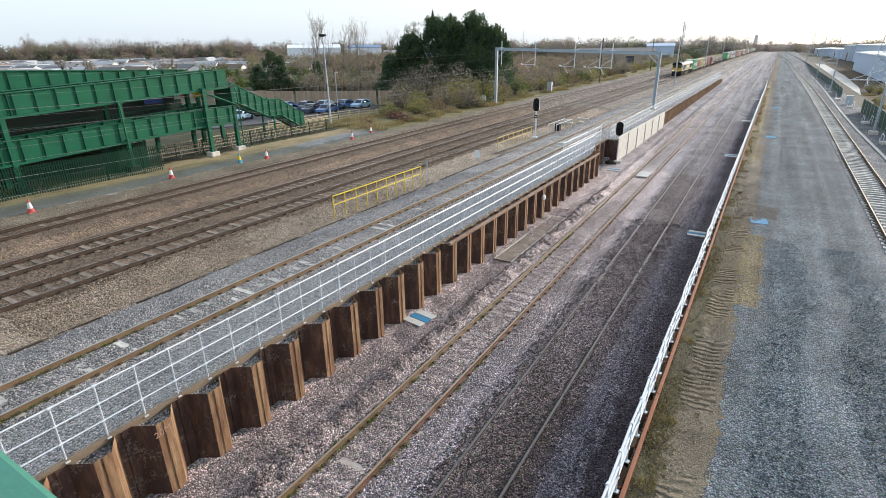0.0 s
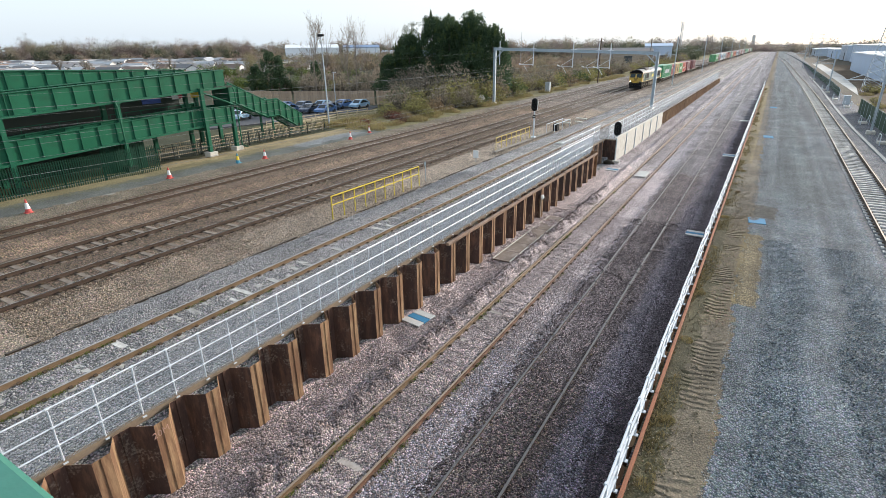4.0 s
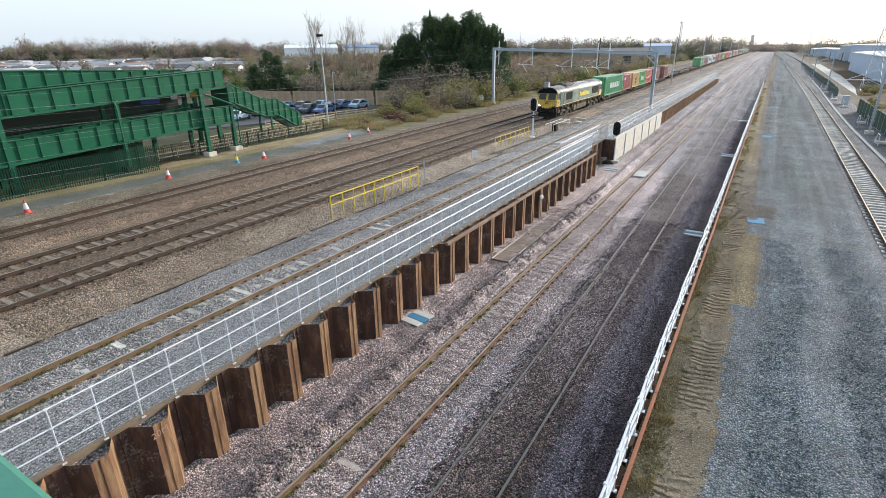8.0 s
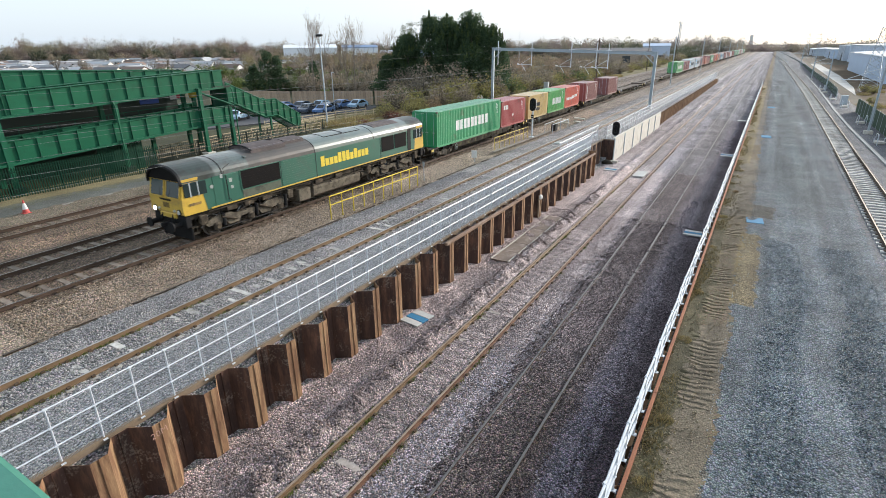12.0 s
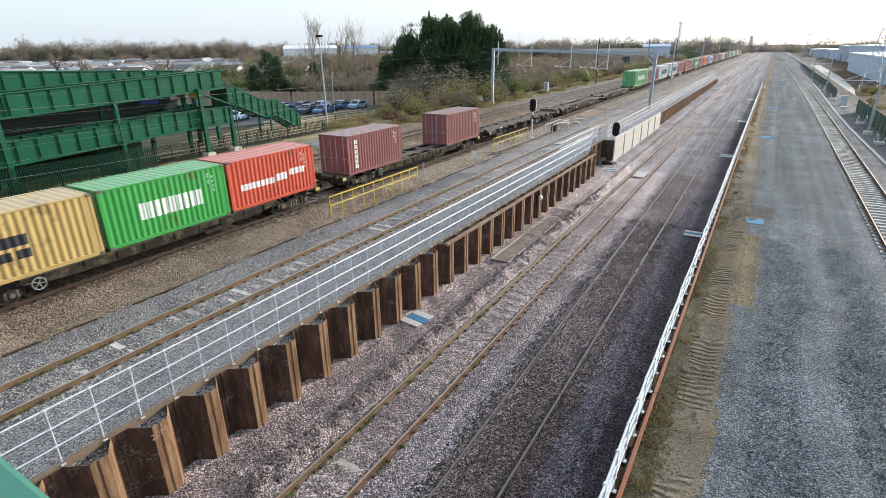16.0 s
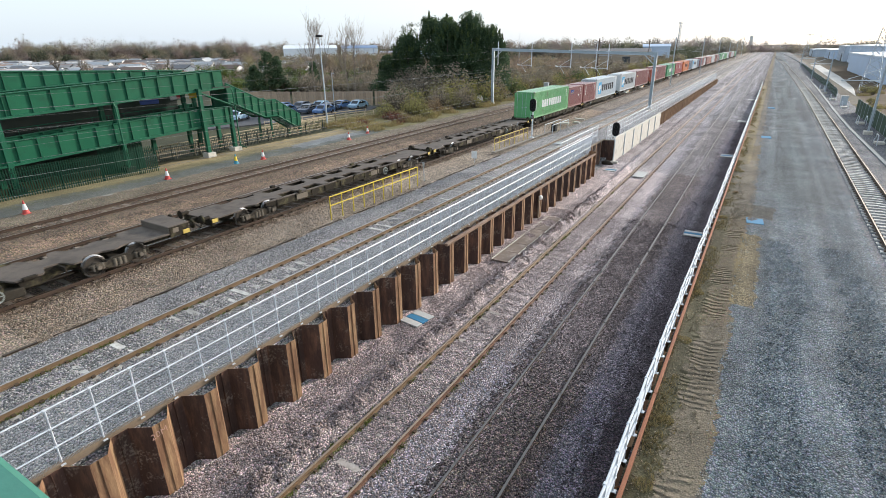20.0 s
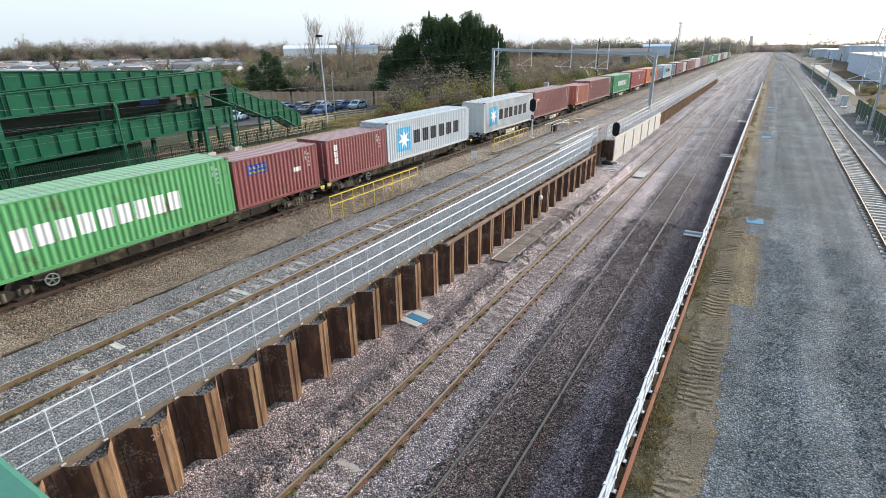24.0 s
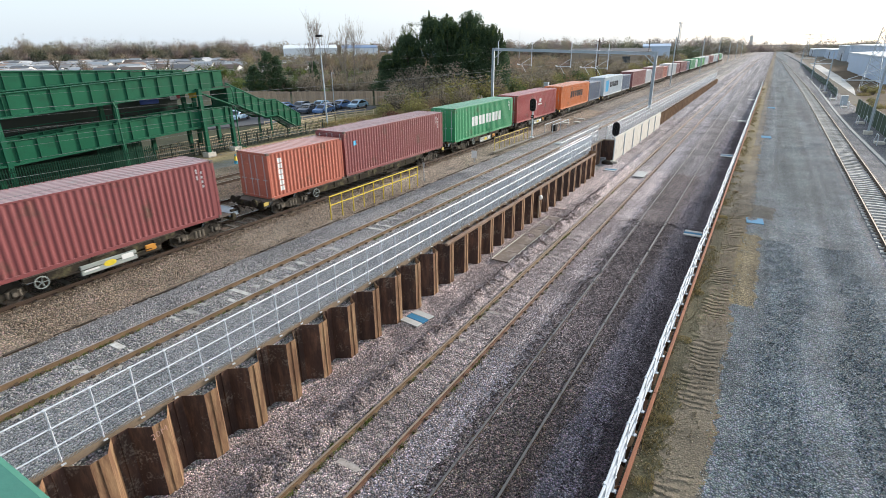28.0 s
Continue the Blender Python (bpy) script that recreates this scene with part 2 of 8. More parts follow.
    def area(x0, x1, y0, y1, soft, colour, strength, base):
        """A patch of another ground colour, real or hazed, between two lines across and two along, with a ragged
        border.
        """
        wob = math_node("MULTIPLY", math_node("SUBTRACT", noise_at(1.6, 6, 0.7).outputs[0], 0.5), soft)
        x = math_node("ADD", sep.outputs[0], wob)
        y = math_node("ADD", sep.outputs[1], math_node("MULTIPLY", wob, 3))
        inside = math_node("MULTIPLY", math_node("MULTIPLY", math_node("GREATER_THAN", x, x0), math_node("LESS_THAN", x, x1)),
                           math_node("MULTIPLY", math_node("GREATER_THAN", y, y0), math_node("LESS_THAN", y, y1)))
        inside = math_node("MULTIPLY", inside, strength)
        return mix(inside, base, colour)

    for a in GROUND_PATCHES:
        hue = area(*a, hue)
    final = mix(1.0, hue, value2, "MULTIPLY")
    l.new(final, p.inputs["Base Color"])
    p.inputs["Roughness"].default_value = 0.85
    p.inputs["Specular IOR Level"].default_value = 0.22
    b1 = n.new("ShaderNodeBump")
    b1.inputs["Strength"].default_value, b1.inputs["Distance"].default_value = 0.9, 0.05
    hgt = math_node("MULTIPLY", math_node("ADD", math_node("SUBTRACT", 1.0, vor.outputs["Distance"]), math_node("MULTIPLY", tint.outputs[1], 0.7)), stony.outputs[0])
    l.new(hgt, b1.inputs["Height"])
    b2 = n.new("ShaderNodeBump")
    b2.inputs["Strength"].default_value, b2.inputs["Distance"].default_value = 0.5, 0.03
    l.new(noise_at(25, 6, 0.7).outputs[0], b2.inputs["Height"]), l.new(b1.outputs[0], b2.inputs["Normal"])
    # tyre tread pressed into the soil beside the wall
    wave = n.new("ShaderNodeTexWave")
    wave.bands_direction = "Y"
    wave.inputs["Scale"].default_value, wave.inputs["Distortion"].default_value, wave.inputs["Detail"].default_value, wave.inputs["Detail Scale"].default_value = 1.2, 9.0, 3.0, 0.9
    l.new(g.outputs["Position"], wave.inputs["Vector"])
    rut = math_node("MULTIPLY", math_node("MULTIPLY", math_node("GREATER_THAN", xw, -0.62), math_node("LESS_THAN", xw, 0.12)), math_node("LESS_THAN", sep.outputs[1], 60.0))
    b3 = n.new("ShaderNodeBump")
    b3.inputs["Strength"].default_value, b3.inputs["Distance"].default_value = 0.85, 0.07
    worn = math_node("GREATER_THAN", noise_at(0.45, 3, 0.5).outputs[0], 0.47)
    l.new(math_node("MULTIPLY", wave.outputs["Fac"], math_node("MULTIPLY", rut, worn)), b3.inputs["Height"]), l.new(b2.outputs[0], b3.inputs["Normal"])
    l.new(b3.outputs[0], p.inputs["Normal"])
    return m


GROUND_ZONES = [  # from this line on: colour, stoniness
    (-60.0, (0.055, 0.055, 0.026), 0.0), (-44.0, (0.30, 0.235, 0.13), 0.05), (-41.6, (0.175, 0.165, 0.135), 0.3), (-37.6, (0.25, 0.21, 0.155), 0.8),
    (-35.3, (0.22, 0.165, 0.12), 1.0), (-31.0, (0.285, 0.21, 0.15), 1.0), (-29.3, (0.20, 0.15, 0.108), 1.0), (-22.6, (0.37, 0.30, 0.232), 1.0), (-19.9, (0.39, 0.378, 0.372), 1.0),
    (-12.0, (0.56, 0.462, 0.452), 1.0), (-9.1, (0.51, 0.425, 0.41), 1.0), (-7.2, (0.475, 0.43, 0.46), 1.0), (-6.1, (0.28, 0.235, 0.235), 1.0), (-5.5, (0.165, 0.132, 0.127), 1.0), (-4.0, (0.13, 0.108, 0.115), 1.0), (-3.5, (0.23, 0.207, 0.24), 1.0), (-2.8, (0.11, 0.089, 0.105), 1.0), (-1.4, (0.165, 0.132, 0.085), 0.35),
    (0.05, (0.155, 0.188, 0.212), 0.9), (5.4, (0.19, 0.20, 0.217), 0.8), (8.6, (0.19, 0.196, 0.21), 0.8), (12.5, (0.055, 0.046, 0.03), 0.0)]
# Ballast patches running to y = 900 have distance haze put into their colour.
# The pale path patch from y = 37 paints the reflection of a puddle.
GROUND_PATCHES = [(-11.9, -6.2, 16.0, 50.0, 3.0, (0.68, 0.57, 0.55), 0.6), (-6.1, -1.7, 15.0, 60.0, 2.5, (0.24, 0.205, 0.215), 0.4), (-22.4, -19.9, 16.0, 60.0, 2.0, (0.45, 0.375, 0.30), 0.6), (1.6, 4.0, 38.0, 170.0, 2.2, (0.095, 0.122, 0.13), 0.5), (4.5, 5.3, 22.0, 130.0, 1.2, (0.10, 0.12, 0.135), 0.45), (0.5, 1.3, 44.0, 160.0, 1.4, (0.105, 0.125, 0.14), 0.45), (-12.0, -3.4, 48.0, 900.0, 2.5, (0.42, 0.405, 0.43), 0.45), (-12.0, -1.4, 85.0, 900.0, 2.5, (0.38, 0.38, 0.41), 0.5), (-37.0, -12.0, 80.0, 900.0, 2.5, (0.30, 0.275, 0.26), 0.5), (-60.0, -37.5, 48.0, 900.0, 1.6, (0.19, 0.165, 0.075), 0.9), (-43.5, -39.7, 8.0, 47.0, 1.6, (0.33, 0.26, 0.145), 0.8), (0.12, 1.0, 21.0, 30.5, 1.0, (0.26, 0.195, 0.09), 0.8), (-1.1, 0.3, -5.0, 19.0, 1.2, (0.175, 0.148, 0.11), 0.8), (-1.4, -0.62, 4.0, 140.0, 1.6, (0.07, 0.066, 0.033), 0.8), (-40.2, -37.6, 6.0, 50.0, 2.0, (0.135, 0.145, 0.135), 0.8), (-40.6, -38.6, 37.0, 46.5, 2.0, (0.24, 0.25, 0.26), 0.75), (-42.0, -39.4, 9.0, 34.0, 5.0, (0.13, 0.125, 0.05), 0.35), (-0.9, 0.5, 34.0, 52.0, 1.5, (0.20, 0.175, 0.14), 0.7), (-1.3, -0.25, 50.0, 150.0, 0.9, (0.23, 0.185, 0.105), 0.8), (-0.2, 0.6, 60.0, 400.0, 1.6, (0.14, 0.138, 0.135), 0.6), (-0.5, 1.6, 33.8, 36.5, 0.9, (0.10, 0.085, 0.06), 0.7)]

GROUND = ground_stuff()
RUST_RAIL = surface("rusty_rail_side", (0.21, 0.14, 0.085), 0.4, 0.1, 0.3, 1.5, 60, 0.3)
RED_RAIL = surface("red_rusty_rail", (0.17, 0.092, 0.06), 0.5, 0.1, 0.3, 1.5, 60, 0.3)
OLD_RAIL = surface("brown_rail_side", (0.075, 0.048, 0.034), 0.55, 0.2, 0.3, 1.5, 60, 0.3)
RAIL_TOP = surface("worn_rail_head", (0.42, 0.39, 0.36), 0.32, 0.85, 0.2, 2, 50, 0.05)
RAIL_RUSTY = surface("rusty_rail_head", (0.36, 0.265, 0.19), 0.34, 0.7, 0.25, 2, 50, 0.05)
RAIL_DULL = surface("dull_rail_head", (0.165, 0.15, 0.138), 0.3, 0.8, 0.15, 2, 50, 0.05)
RAIL_BRIGHT = surface("polished_rail_head", (0.24, 0.222, 0.205), 0.28, 0.85, 0.1, 2, 50, 0.05)
SLEEPER = surface("concrete_sleeper", (0.225, 0.185, 0.145), 0.9, 0, 0.3, 2, 40, 0.3, stain=(0.13, 0.10, 0.08), amount=0.6, stain_scale=1.7, random_by_object=0.3)
SLEEPER_PALE = surface("pale_concrete_sleeper", (0.50, 0.49, 0.46), 0.9, 0, 0.25, 2, 40, 0.3, stain=(0.27, 0.25, 0.22), amount=0.6, stain_scale=1.7, random_by_object=0.3)
SLEEPER_DULL = surface("dusty_concrete_sleeper", (0.34, 0.30, 0.27), 0.9, 0, 0.3, 2, 40, 0.3, stain=(0.22, 0.19, 0.165), amount=0.6, stain_scale=1.7, random_by_object=0.3)
CLIP = surface("rail_clip", (0.10, 0.07, 0.045), 0.8, 0.3, 0.3)
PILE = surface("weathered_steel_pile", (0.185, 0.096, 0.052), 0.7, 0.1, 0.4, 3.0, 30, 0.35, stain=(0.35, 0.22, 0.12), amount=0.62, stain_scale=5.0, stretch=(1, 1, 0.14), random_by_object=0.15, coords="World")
# Darker copy of the pile steel: shade put into the colour, with real streaks and scuffs.
PILE_DARK = surface("steel_pile_with_painted_shade", (0.045, 0.022, 0.016), 0.6, 0.1, 0.5, 2.0, 30, 0.35, stain=(0.125, 0.062, 0.038), amount=0.42, stain_scale=4.0, stretch=(1, 1, 0.2), random_by_object=0.25, coords="World", scuff=(0.17, 0.135, 0.105))
PILE_CAP = surface("brown_steel_angle", (0.20, 0.15, 0.105), 0.8, 0.1, 0.3, 1.5, 30, 0.3)
GALV = surface("galvanised_steel", (0.60, 0.64, 0.68), 0.5, 0.2, 0.14, 6, 50, 0.08)
GALV_DULL = surface("dull_galvanised_steel", (0.42, 0.47, 0.51), 0.55, 0.4, 0.15, 6, 50, 0.08)
YELLOW = surface("yellow_paint", (0.66, 0.50, 0.035), 0.5, 0, 0.15, 5, 60, 0.1)
YELLOW_PALE = surface("faded_yellow_paint", (0.55, 0.41, 0.10), 0.6, 0, 0.2, 5, 60, 0.1)
CONCRETE = surface("pale_concrete", (0.56, 0.53, 0.47), 0.85, 0, 0.15, 1.2, 30, 0.2, stain=(0.38, 0.34, 0.28), amount=0.35)
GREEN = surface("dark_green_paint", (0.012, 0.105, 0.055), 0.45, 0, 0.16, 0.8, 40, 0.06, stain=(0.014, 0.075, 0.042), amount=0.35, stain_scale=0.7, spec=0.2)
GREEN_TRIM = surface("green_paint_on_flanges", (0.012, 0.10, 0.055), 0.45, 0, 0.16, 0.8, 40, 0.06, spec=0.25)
# Green darkened by hand for the shade of the bridge on fence and slats.
GREEN_DARK = surface("green_paint_in_bridge_shade", (0.006, 0.04, 0.024), 0.5, 0, 0.25, 0.8, 40, 0.06, spec=0.2)
# Black-green paint; the same colour also serves as painted shade behind the ramps.
GREEN_BLACK = surface("black_green_paint_and_shade", (0.007, 0.018, 0.012), 0.5, 0, 0.2)
PLATE_WHITE = surface("white_marking", (0.72, 0.72, 0.70), 0.6, 0, 0.12, 4, 50, 0.05)
BLACK = surface("black_housing", (0.012, 0.012, 0.013), 0.6, 0, 0.2, spec=0.2)
UNDER = surface("dirty_underframe", (0.042, 0.036, 0.028), 0.85, 0.0, 0.4, 2.5, 30, 0.3, stain=(0.12, 0.10, 0.075), amount=0.36, spec=0.15)

# ---- levels: tops of the rails ----
TRACK_X = {"A": -33.2, "B": -27.48, "C": -23.9, "D": -16.2, "E": -8.16, "F": -4.8, "G": 7.0}
HALF = 0.7525


def z_main(y):
    return 0.0027 * min(y, 300)


def z_low(y):
    return -1.829 + 0.0088 * min(y, 300)


Z_YARD = -0.29
WALL_END = 159.0


def rail_z(name, y):
    return Z_YARD + (z_low(y) - Z_YARD) * ease(170, 320, y) if name == "G" else z_low(y) if name in "EF" else z_main(y) + (0.207 if name == "D" else 0)


def ease(a, b, x):
    t = max(0.0, min(1.0, (x - a) / (b - a)))
    return t * t * (3 - 2 * t)


def ground_z(x, y):
    """Height of the ground sheet."""
    m, lo, d = z_main(y) - 0.2, z_low(y) - 0.165, z_main(y) + 0.207 - 0.165
    yard = Z_YARD - 0.2
    if 44.2 < y < 50.3:
        step = [(-12.72, d + 0.02), (-12.70, lo + 0.02)]
    elif y < WALL_END:
        step = [(-12.12, d + 0.02), (-12.10, lo + 0.02)]
    else:
        k = ease(WALL_END, WALL_END + 25, y)
        step = [(-12.12 - 0.9 * k, d + 0.02), (-12.10 + 0.6 * k, lo + 0.02)]
    far = yard if y < 170 else yard + (lo - yard) * ease(170, 320, y)
    pts = [(-3000, -1.5), (-140, -1.2), (-75, -1.05), (-53, -0.95), (-50, -0.8), (-46.5, m - 0.1), (-42, m - 0.05), (-37.8, m - 0.05), (-36.3, m - 0.02), (-35.3, m + 0.02), (-31.2, m + 0.02), (-30.4, m - 0.25), (-29.8, m - 0.2), (-29.1, m),
           (-22.3, m), (-21.3, m - 0.22), (-20.4, m - 0.28), (-19.6, m - 0.1), (-18.2, d), (-14.0, d), (-12.8, d + 0.02), *step, (-11.4, lo + 0.02), (-10.6, lo + 0.03), (-9.8, lo + 0.0),
           (-6.9, lo), (-6.5, lo - 0.03), (-5.9, lo + 0.07), (-3.7, lo + 0.07), (-3.2, lo), (-2.6, lo - 0.12), (-1.37, lo - 0.12), (-1.35, far), (0.3, far), (8.6, far), (11.5, far - 0.05), (13, far - 0.4), (15, min(-1.2, far - .5)), (3000, -1.5)]
    for (xa, za), (xb, zb) in zip(pts, pts[1:]):
        if x <= xb:
            return za + (zb - za) * (x - xa) / (xb - xa)
    return -1.5


def heap(x, y):
    """Loose ballast thrown up in a lumpy ridge beside the low track."""
    return 0.48 * math.exp(-((x + 9.62) / .27) ** 2) * max(0, .75 + 1.0 * noise.noise((x * 2.0, y * 1.7, 9.0)) + .5 * noise.noise((x * 4.0, y * 3.6, 3.0)))


def build_ground():
    xs = [-3000, -1500, -800, -450, -300, -200, -140, -100, -75, -60]
    xs += list(np.arange(-52, -38, 1.0)) + list(np.arange(-38, -20, 0.45)) + list(np.arange(-20, -12.75, 0.3)) + [-12.72, -12.70, -12.4, -12.12, -12.10] + list(np.arange(-11.9, -1.5, 0.22)) + [-1.37, -1.35]
    xs += list(np.arange(-1.1, 12, 0.4)) + [13, 16, 22, 35, 60, 100, 200, 400, 900, 3000]
    ys, y = [-60, -30, -10, -3], 0.0
    while y < 4500:
        ys.append(y)
        y += max(0.22, y * 0.017)
    vs = []
    for yy in ys:
        for x in xs:
            z = ground_z(x, yy)
            if -38 < x < 12 and yy < 200:
                near_rail = min(abs(x - c) for c in TRACK_X.values())
                amp = 0.02 if near_rail < 1.3 else 0.045
                if -11.6 < x < -9.6:
                    amp = 0.10
                z += amp * noise.noise((x * 1.1, yy * 1.1, 0.3)) * 1.2 + 0.025 * noise.noise((x * 3.1, yy * 3.1, 5.3))
                if -11.3 < x < -9.2:
                    z += heap(x, yy)
                if -1.2 < x < 5.5:
                    z += 0.03 * math.sin(x * 2.6 + noise.noise((x * .3, yy * .15, 2)) * 2)
            elif -120 < x < 0:
                z += 0.12 * noise.noise((x * 0.2, yy * 0.2, 0.3))
            vs.append((x, yy, z))
    nx = len(xs)
    fs = [(j * nx + i, j * nx + i + 1, (j + 1) * nx + i + 1, (j + 1) * nx + i) for j in range(len(ys) - 1) for i in range(nx - 1)]
    g = Geo().add(vs, fs)
    tagged(part("ground", g, GROUND, smooth=True), "railway ballast, stone chippings and rough grass in strips", "ground", kind="structure")


build_ground()

# ---- tracks ----
RAIL_PROFILE = [(-0.036, 0), (-0.036, -0.036), (-0.011, -0.05), (-0.011, -0.135), (-0.07, -0.148), (-0.07, -0.162), (0.07, -0.162), (0.07, -0.148), (0.011, -0.135), (0.011, -0.05), (0.036, -0.036), (0.036, 0)]


def g_bend(y):
    """The siding on the yard side swings over to the main lines far away."""
    return -0.00006 * max(0, min(y, 320) - 70) ** 2 - 0.026 * max(0, y - 320)


def build_track(name, side_mat, head_mat, sleeper_mat, spacing, sink, y0, label, clips):
    tz = thing("railway_track", pose(TRACK_X[name], 0, 0), label, "railway track", "railway tracks", "structure")
    ends = [-8, 70, 90, 110, 130, 150, 165, 180, 195, 210, 230, 250, 275, 300, 340, 400, 460, 560] if name == "G" else [-8, 300, 1400]
    for side in (-1, 1):
        g = Geo()
        for a, b in zip(ends, ends[1:]):
            k = Geo().ext(RAIL_PROFILE, "y", 0, 1, 0, cap=True)
            k.m = [1 if i == len(RAIL_PROFILE) - 1 else 0 for i in range(len(k.f))]
            za, zb = rail_z(name, a), rail_z(name, b)
            ba, bb = (g_bend(a), g_bend(b)) if name == "G" else (0, 0)
            k.v = [(p[0] + side * HALF + (ba if p[1] < .5 else bb), a if p[1] < .5 else b, p[2] + (za if p[1] < .5 else zb)) for p in k.v]
            g.add(k.v, k.f)
            g.m[-len(k.f):] = k.m
        part("rail", g, [side_mat, head_mat], tz)
    # sleepers: the nearest as pieces, the rest in one mesh
    sl = Geo()
    sl.add([(x, y * w, z) for x, w, z in ((-1.02, .12, 0), (-0.5, .11, -.012), (0.5, .11, -.012), (1.02, .12, 0)) for y in (-1, 1)] +
           [(x, y * .14, -.16) for x in (-1.02, 1.02) for y in (-1, 1)],
           [(0, 2, 3, 1), (2, 4, 5, 3), (4, 6, 7, 5), (8, 0, 1, 9), (6, 10, 11, 7), (8, 10, 6, 4, 2, 0), (1, 3, 5, 7, 11, 9)])
    sme = sl.mesh("sleeper", sleeper_mat)
    rest, n = Geo(), 0
    y = y0
    rnd = random.Random(ord(name))
    while y < 330:
        z = rail_z(name, y) - 0.165 - sink + rnd.uniform(-.012, .012)
        b = g_bend(y) if name == "G" else 0
        if n < 205:
            part("sleeper", sme, None, tz, at=pose(b + rnd.uniform(-.015, .015), y, z, 0, 0, rnd.uniform(-.5, .5)))
        else:
            rest.add([(p[0] + b, p[1] + y, p[2] + z) for p in sl.v], sl.f)
        n += 1
        y += spacing
    if rest.v:
        tagged(part("far_sleepers", rest, sleeper_mat, tz), kind="stuff")
    cg = Geo()
    y = y0
    while y < clips:
        for side in (-1, 1):
            for s in (-1, 1):
                cg.box((side * HALF + s * 0.11, y, rail_z(name, y) - 0.125), (0.09, 0.10, 0.06))
        y += spacing
    if cg.v:
        tagged(part("rail_fastenings", cg, CLIP, tz), kind="stuff")


build_track("A", OLD_RAIL, RAIL_TOP, SLEEPER, 0.70, 0.0, 9.0, "brown railed track on concrete sleepers in brown ballast", 60)
build_track("B", OLD_RAIL, RAIL_TOP, SLEEPER, 0.70, 0.0, 6.3, "brown railed main line track on concrete sleepers", 60)
build_track("C", OLD_RAIL, RAIL_BRIGHT, SLEEPER, 0.70, 0.0, 6.0, "main line track under the freight train on concrete sleepers", 60)
build_track("D", RUST_RAIL, RAIL_TOP, SLEEPER_PALE, 0.66, -0.008, 1.0, "rusty little-used track in fresh grey ballast", 60)
build_track("E", RUST_RAIL, RAIL_RUSTY, SLEEPER_DULL, 0.66, 0.005, 3.0, "rusty low-level track with buried sleepers", 60)
build_track("F", OLD_RAIL, RAIL_DULL, SLEEPER, 0.66, 0.065, 5.0, "bright-headed low-level track with buried sleepers", 60)
build_track("G", OLD_RAIL, RAIL_BRIGHT, SLEEPER_PALE, 0.66, -0.02, 22.0, "siding track with pale sleepers by the chippings yard", 60)
for ob in [o for o in scene.objects if o.name.startswith("railway_track")][4:5]:
    for c in ob.children:
        if c.name.startswith("rail") and c.matrix_basis.translation.x == 0 and c.data.vertices[0].co.x > 0 and "fast" not in c.name:
            c.data.materials[0] = RED_RAIL

# ---- sheet-pile retaining walls ----
PERIOD = 1.455


def pile_geo(flat, web, x_in, x_out, t=0.014):
    """One double pile in plan, an outer pan and an inner pan, from y = 0 to one period; unit height below 0."""
    line = [(x_in, 0), (x_out, web), (x_out, web + flat), (x_in, 2 * web + flat), (x_in, PERIOD)]
    prof = line + [(x - t, y) for x, y in line[::-1]]
    return line, prof


def build_pile_wall(name, x_in, x_out, y0, y1, top, foot, label, out_flat=0.40, web=0.33, back=None):
    wall = thing(name, pose(0, 0, 0), label, "retaining wall", kind="structure")
    n = int(round((y1 - y0) / PERIOD))
    cache = {}
    for i in range(n):
        ya = y0 + i * PERIOD
        zt, zb = top(ya), foot(ya) - 0.4
        h = round(zt - zb, 1)
        if h not in cache:
            _, prof = pile_geo(out_flat, web, x_in, x_out)
            g = Geo().ext(prof, "z", -h, 0)
            # near webs and inner pans get the dark copy, as painted shade
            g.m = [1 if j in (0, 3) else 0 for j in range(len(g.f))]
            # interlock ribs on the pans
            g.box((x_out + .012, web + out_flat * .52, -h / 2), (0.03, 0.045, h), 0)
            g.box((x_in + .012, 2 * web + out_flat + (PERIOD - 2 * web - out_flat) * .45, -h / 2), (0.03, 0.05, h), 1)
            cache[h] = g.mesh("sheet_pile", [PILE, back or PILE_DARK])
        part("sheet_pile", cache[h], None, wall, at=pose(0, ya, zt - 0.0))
    return wall, n


def wall_top(y):
    return z_main(y) + 0.207 + 0.03


def low_ground(y):
    return z_low(y) - 0.165


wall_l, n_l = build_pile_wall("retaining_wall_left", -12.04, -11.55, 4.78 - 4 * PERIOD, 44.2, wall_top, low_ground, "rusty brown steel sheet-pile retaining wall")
build_pile_wall("retaining_wall_far", -12.25, -11.75, 74.9, WALL_END, lambda y: wall_top(y) - .25, low_ground, "rusty sheet-pile wall beyond the concrete panels", back=PILE)
fill = Geo()
for i in range(n_l):
    ya = 4.78 - 4 * PERIOD + i * PERIOD
    z = wall_top(ya) - 0.24
    fill.add([(-12.06, ya + .02, z), (-11.575, ya + .33, z), (-11.575, ya + .72, z), (-12.06, ya + 1.04, z), (-12.06, ya + .02, z - .5), (-11.575, ya + .33, z - .5), (-11.575, ya + .72, z - .5), (-12.06, ya + 1.04, z - .5)],
             [(0, 1, 2, 3), (4, 5, 1, 0), (5, 6, 2, 1), (6, 7, 3, 2)])
tagged(part("ballast_fill", fill, GROUND, wall_l), kind="stuff")


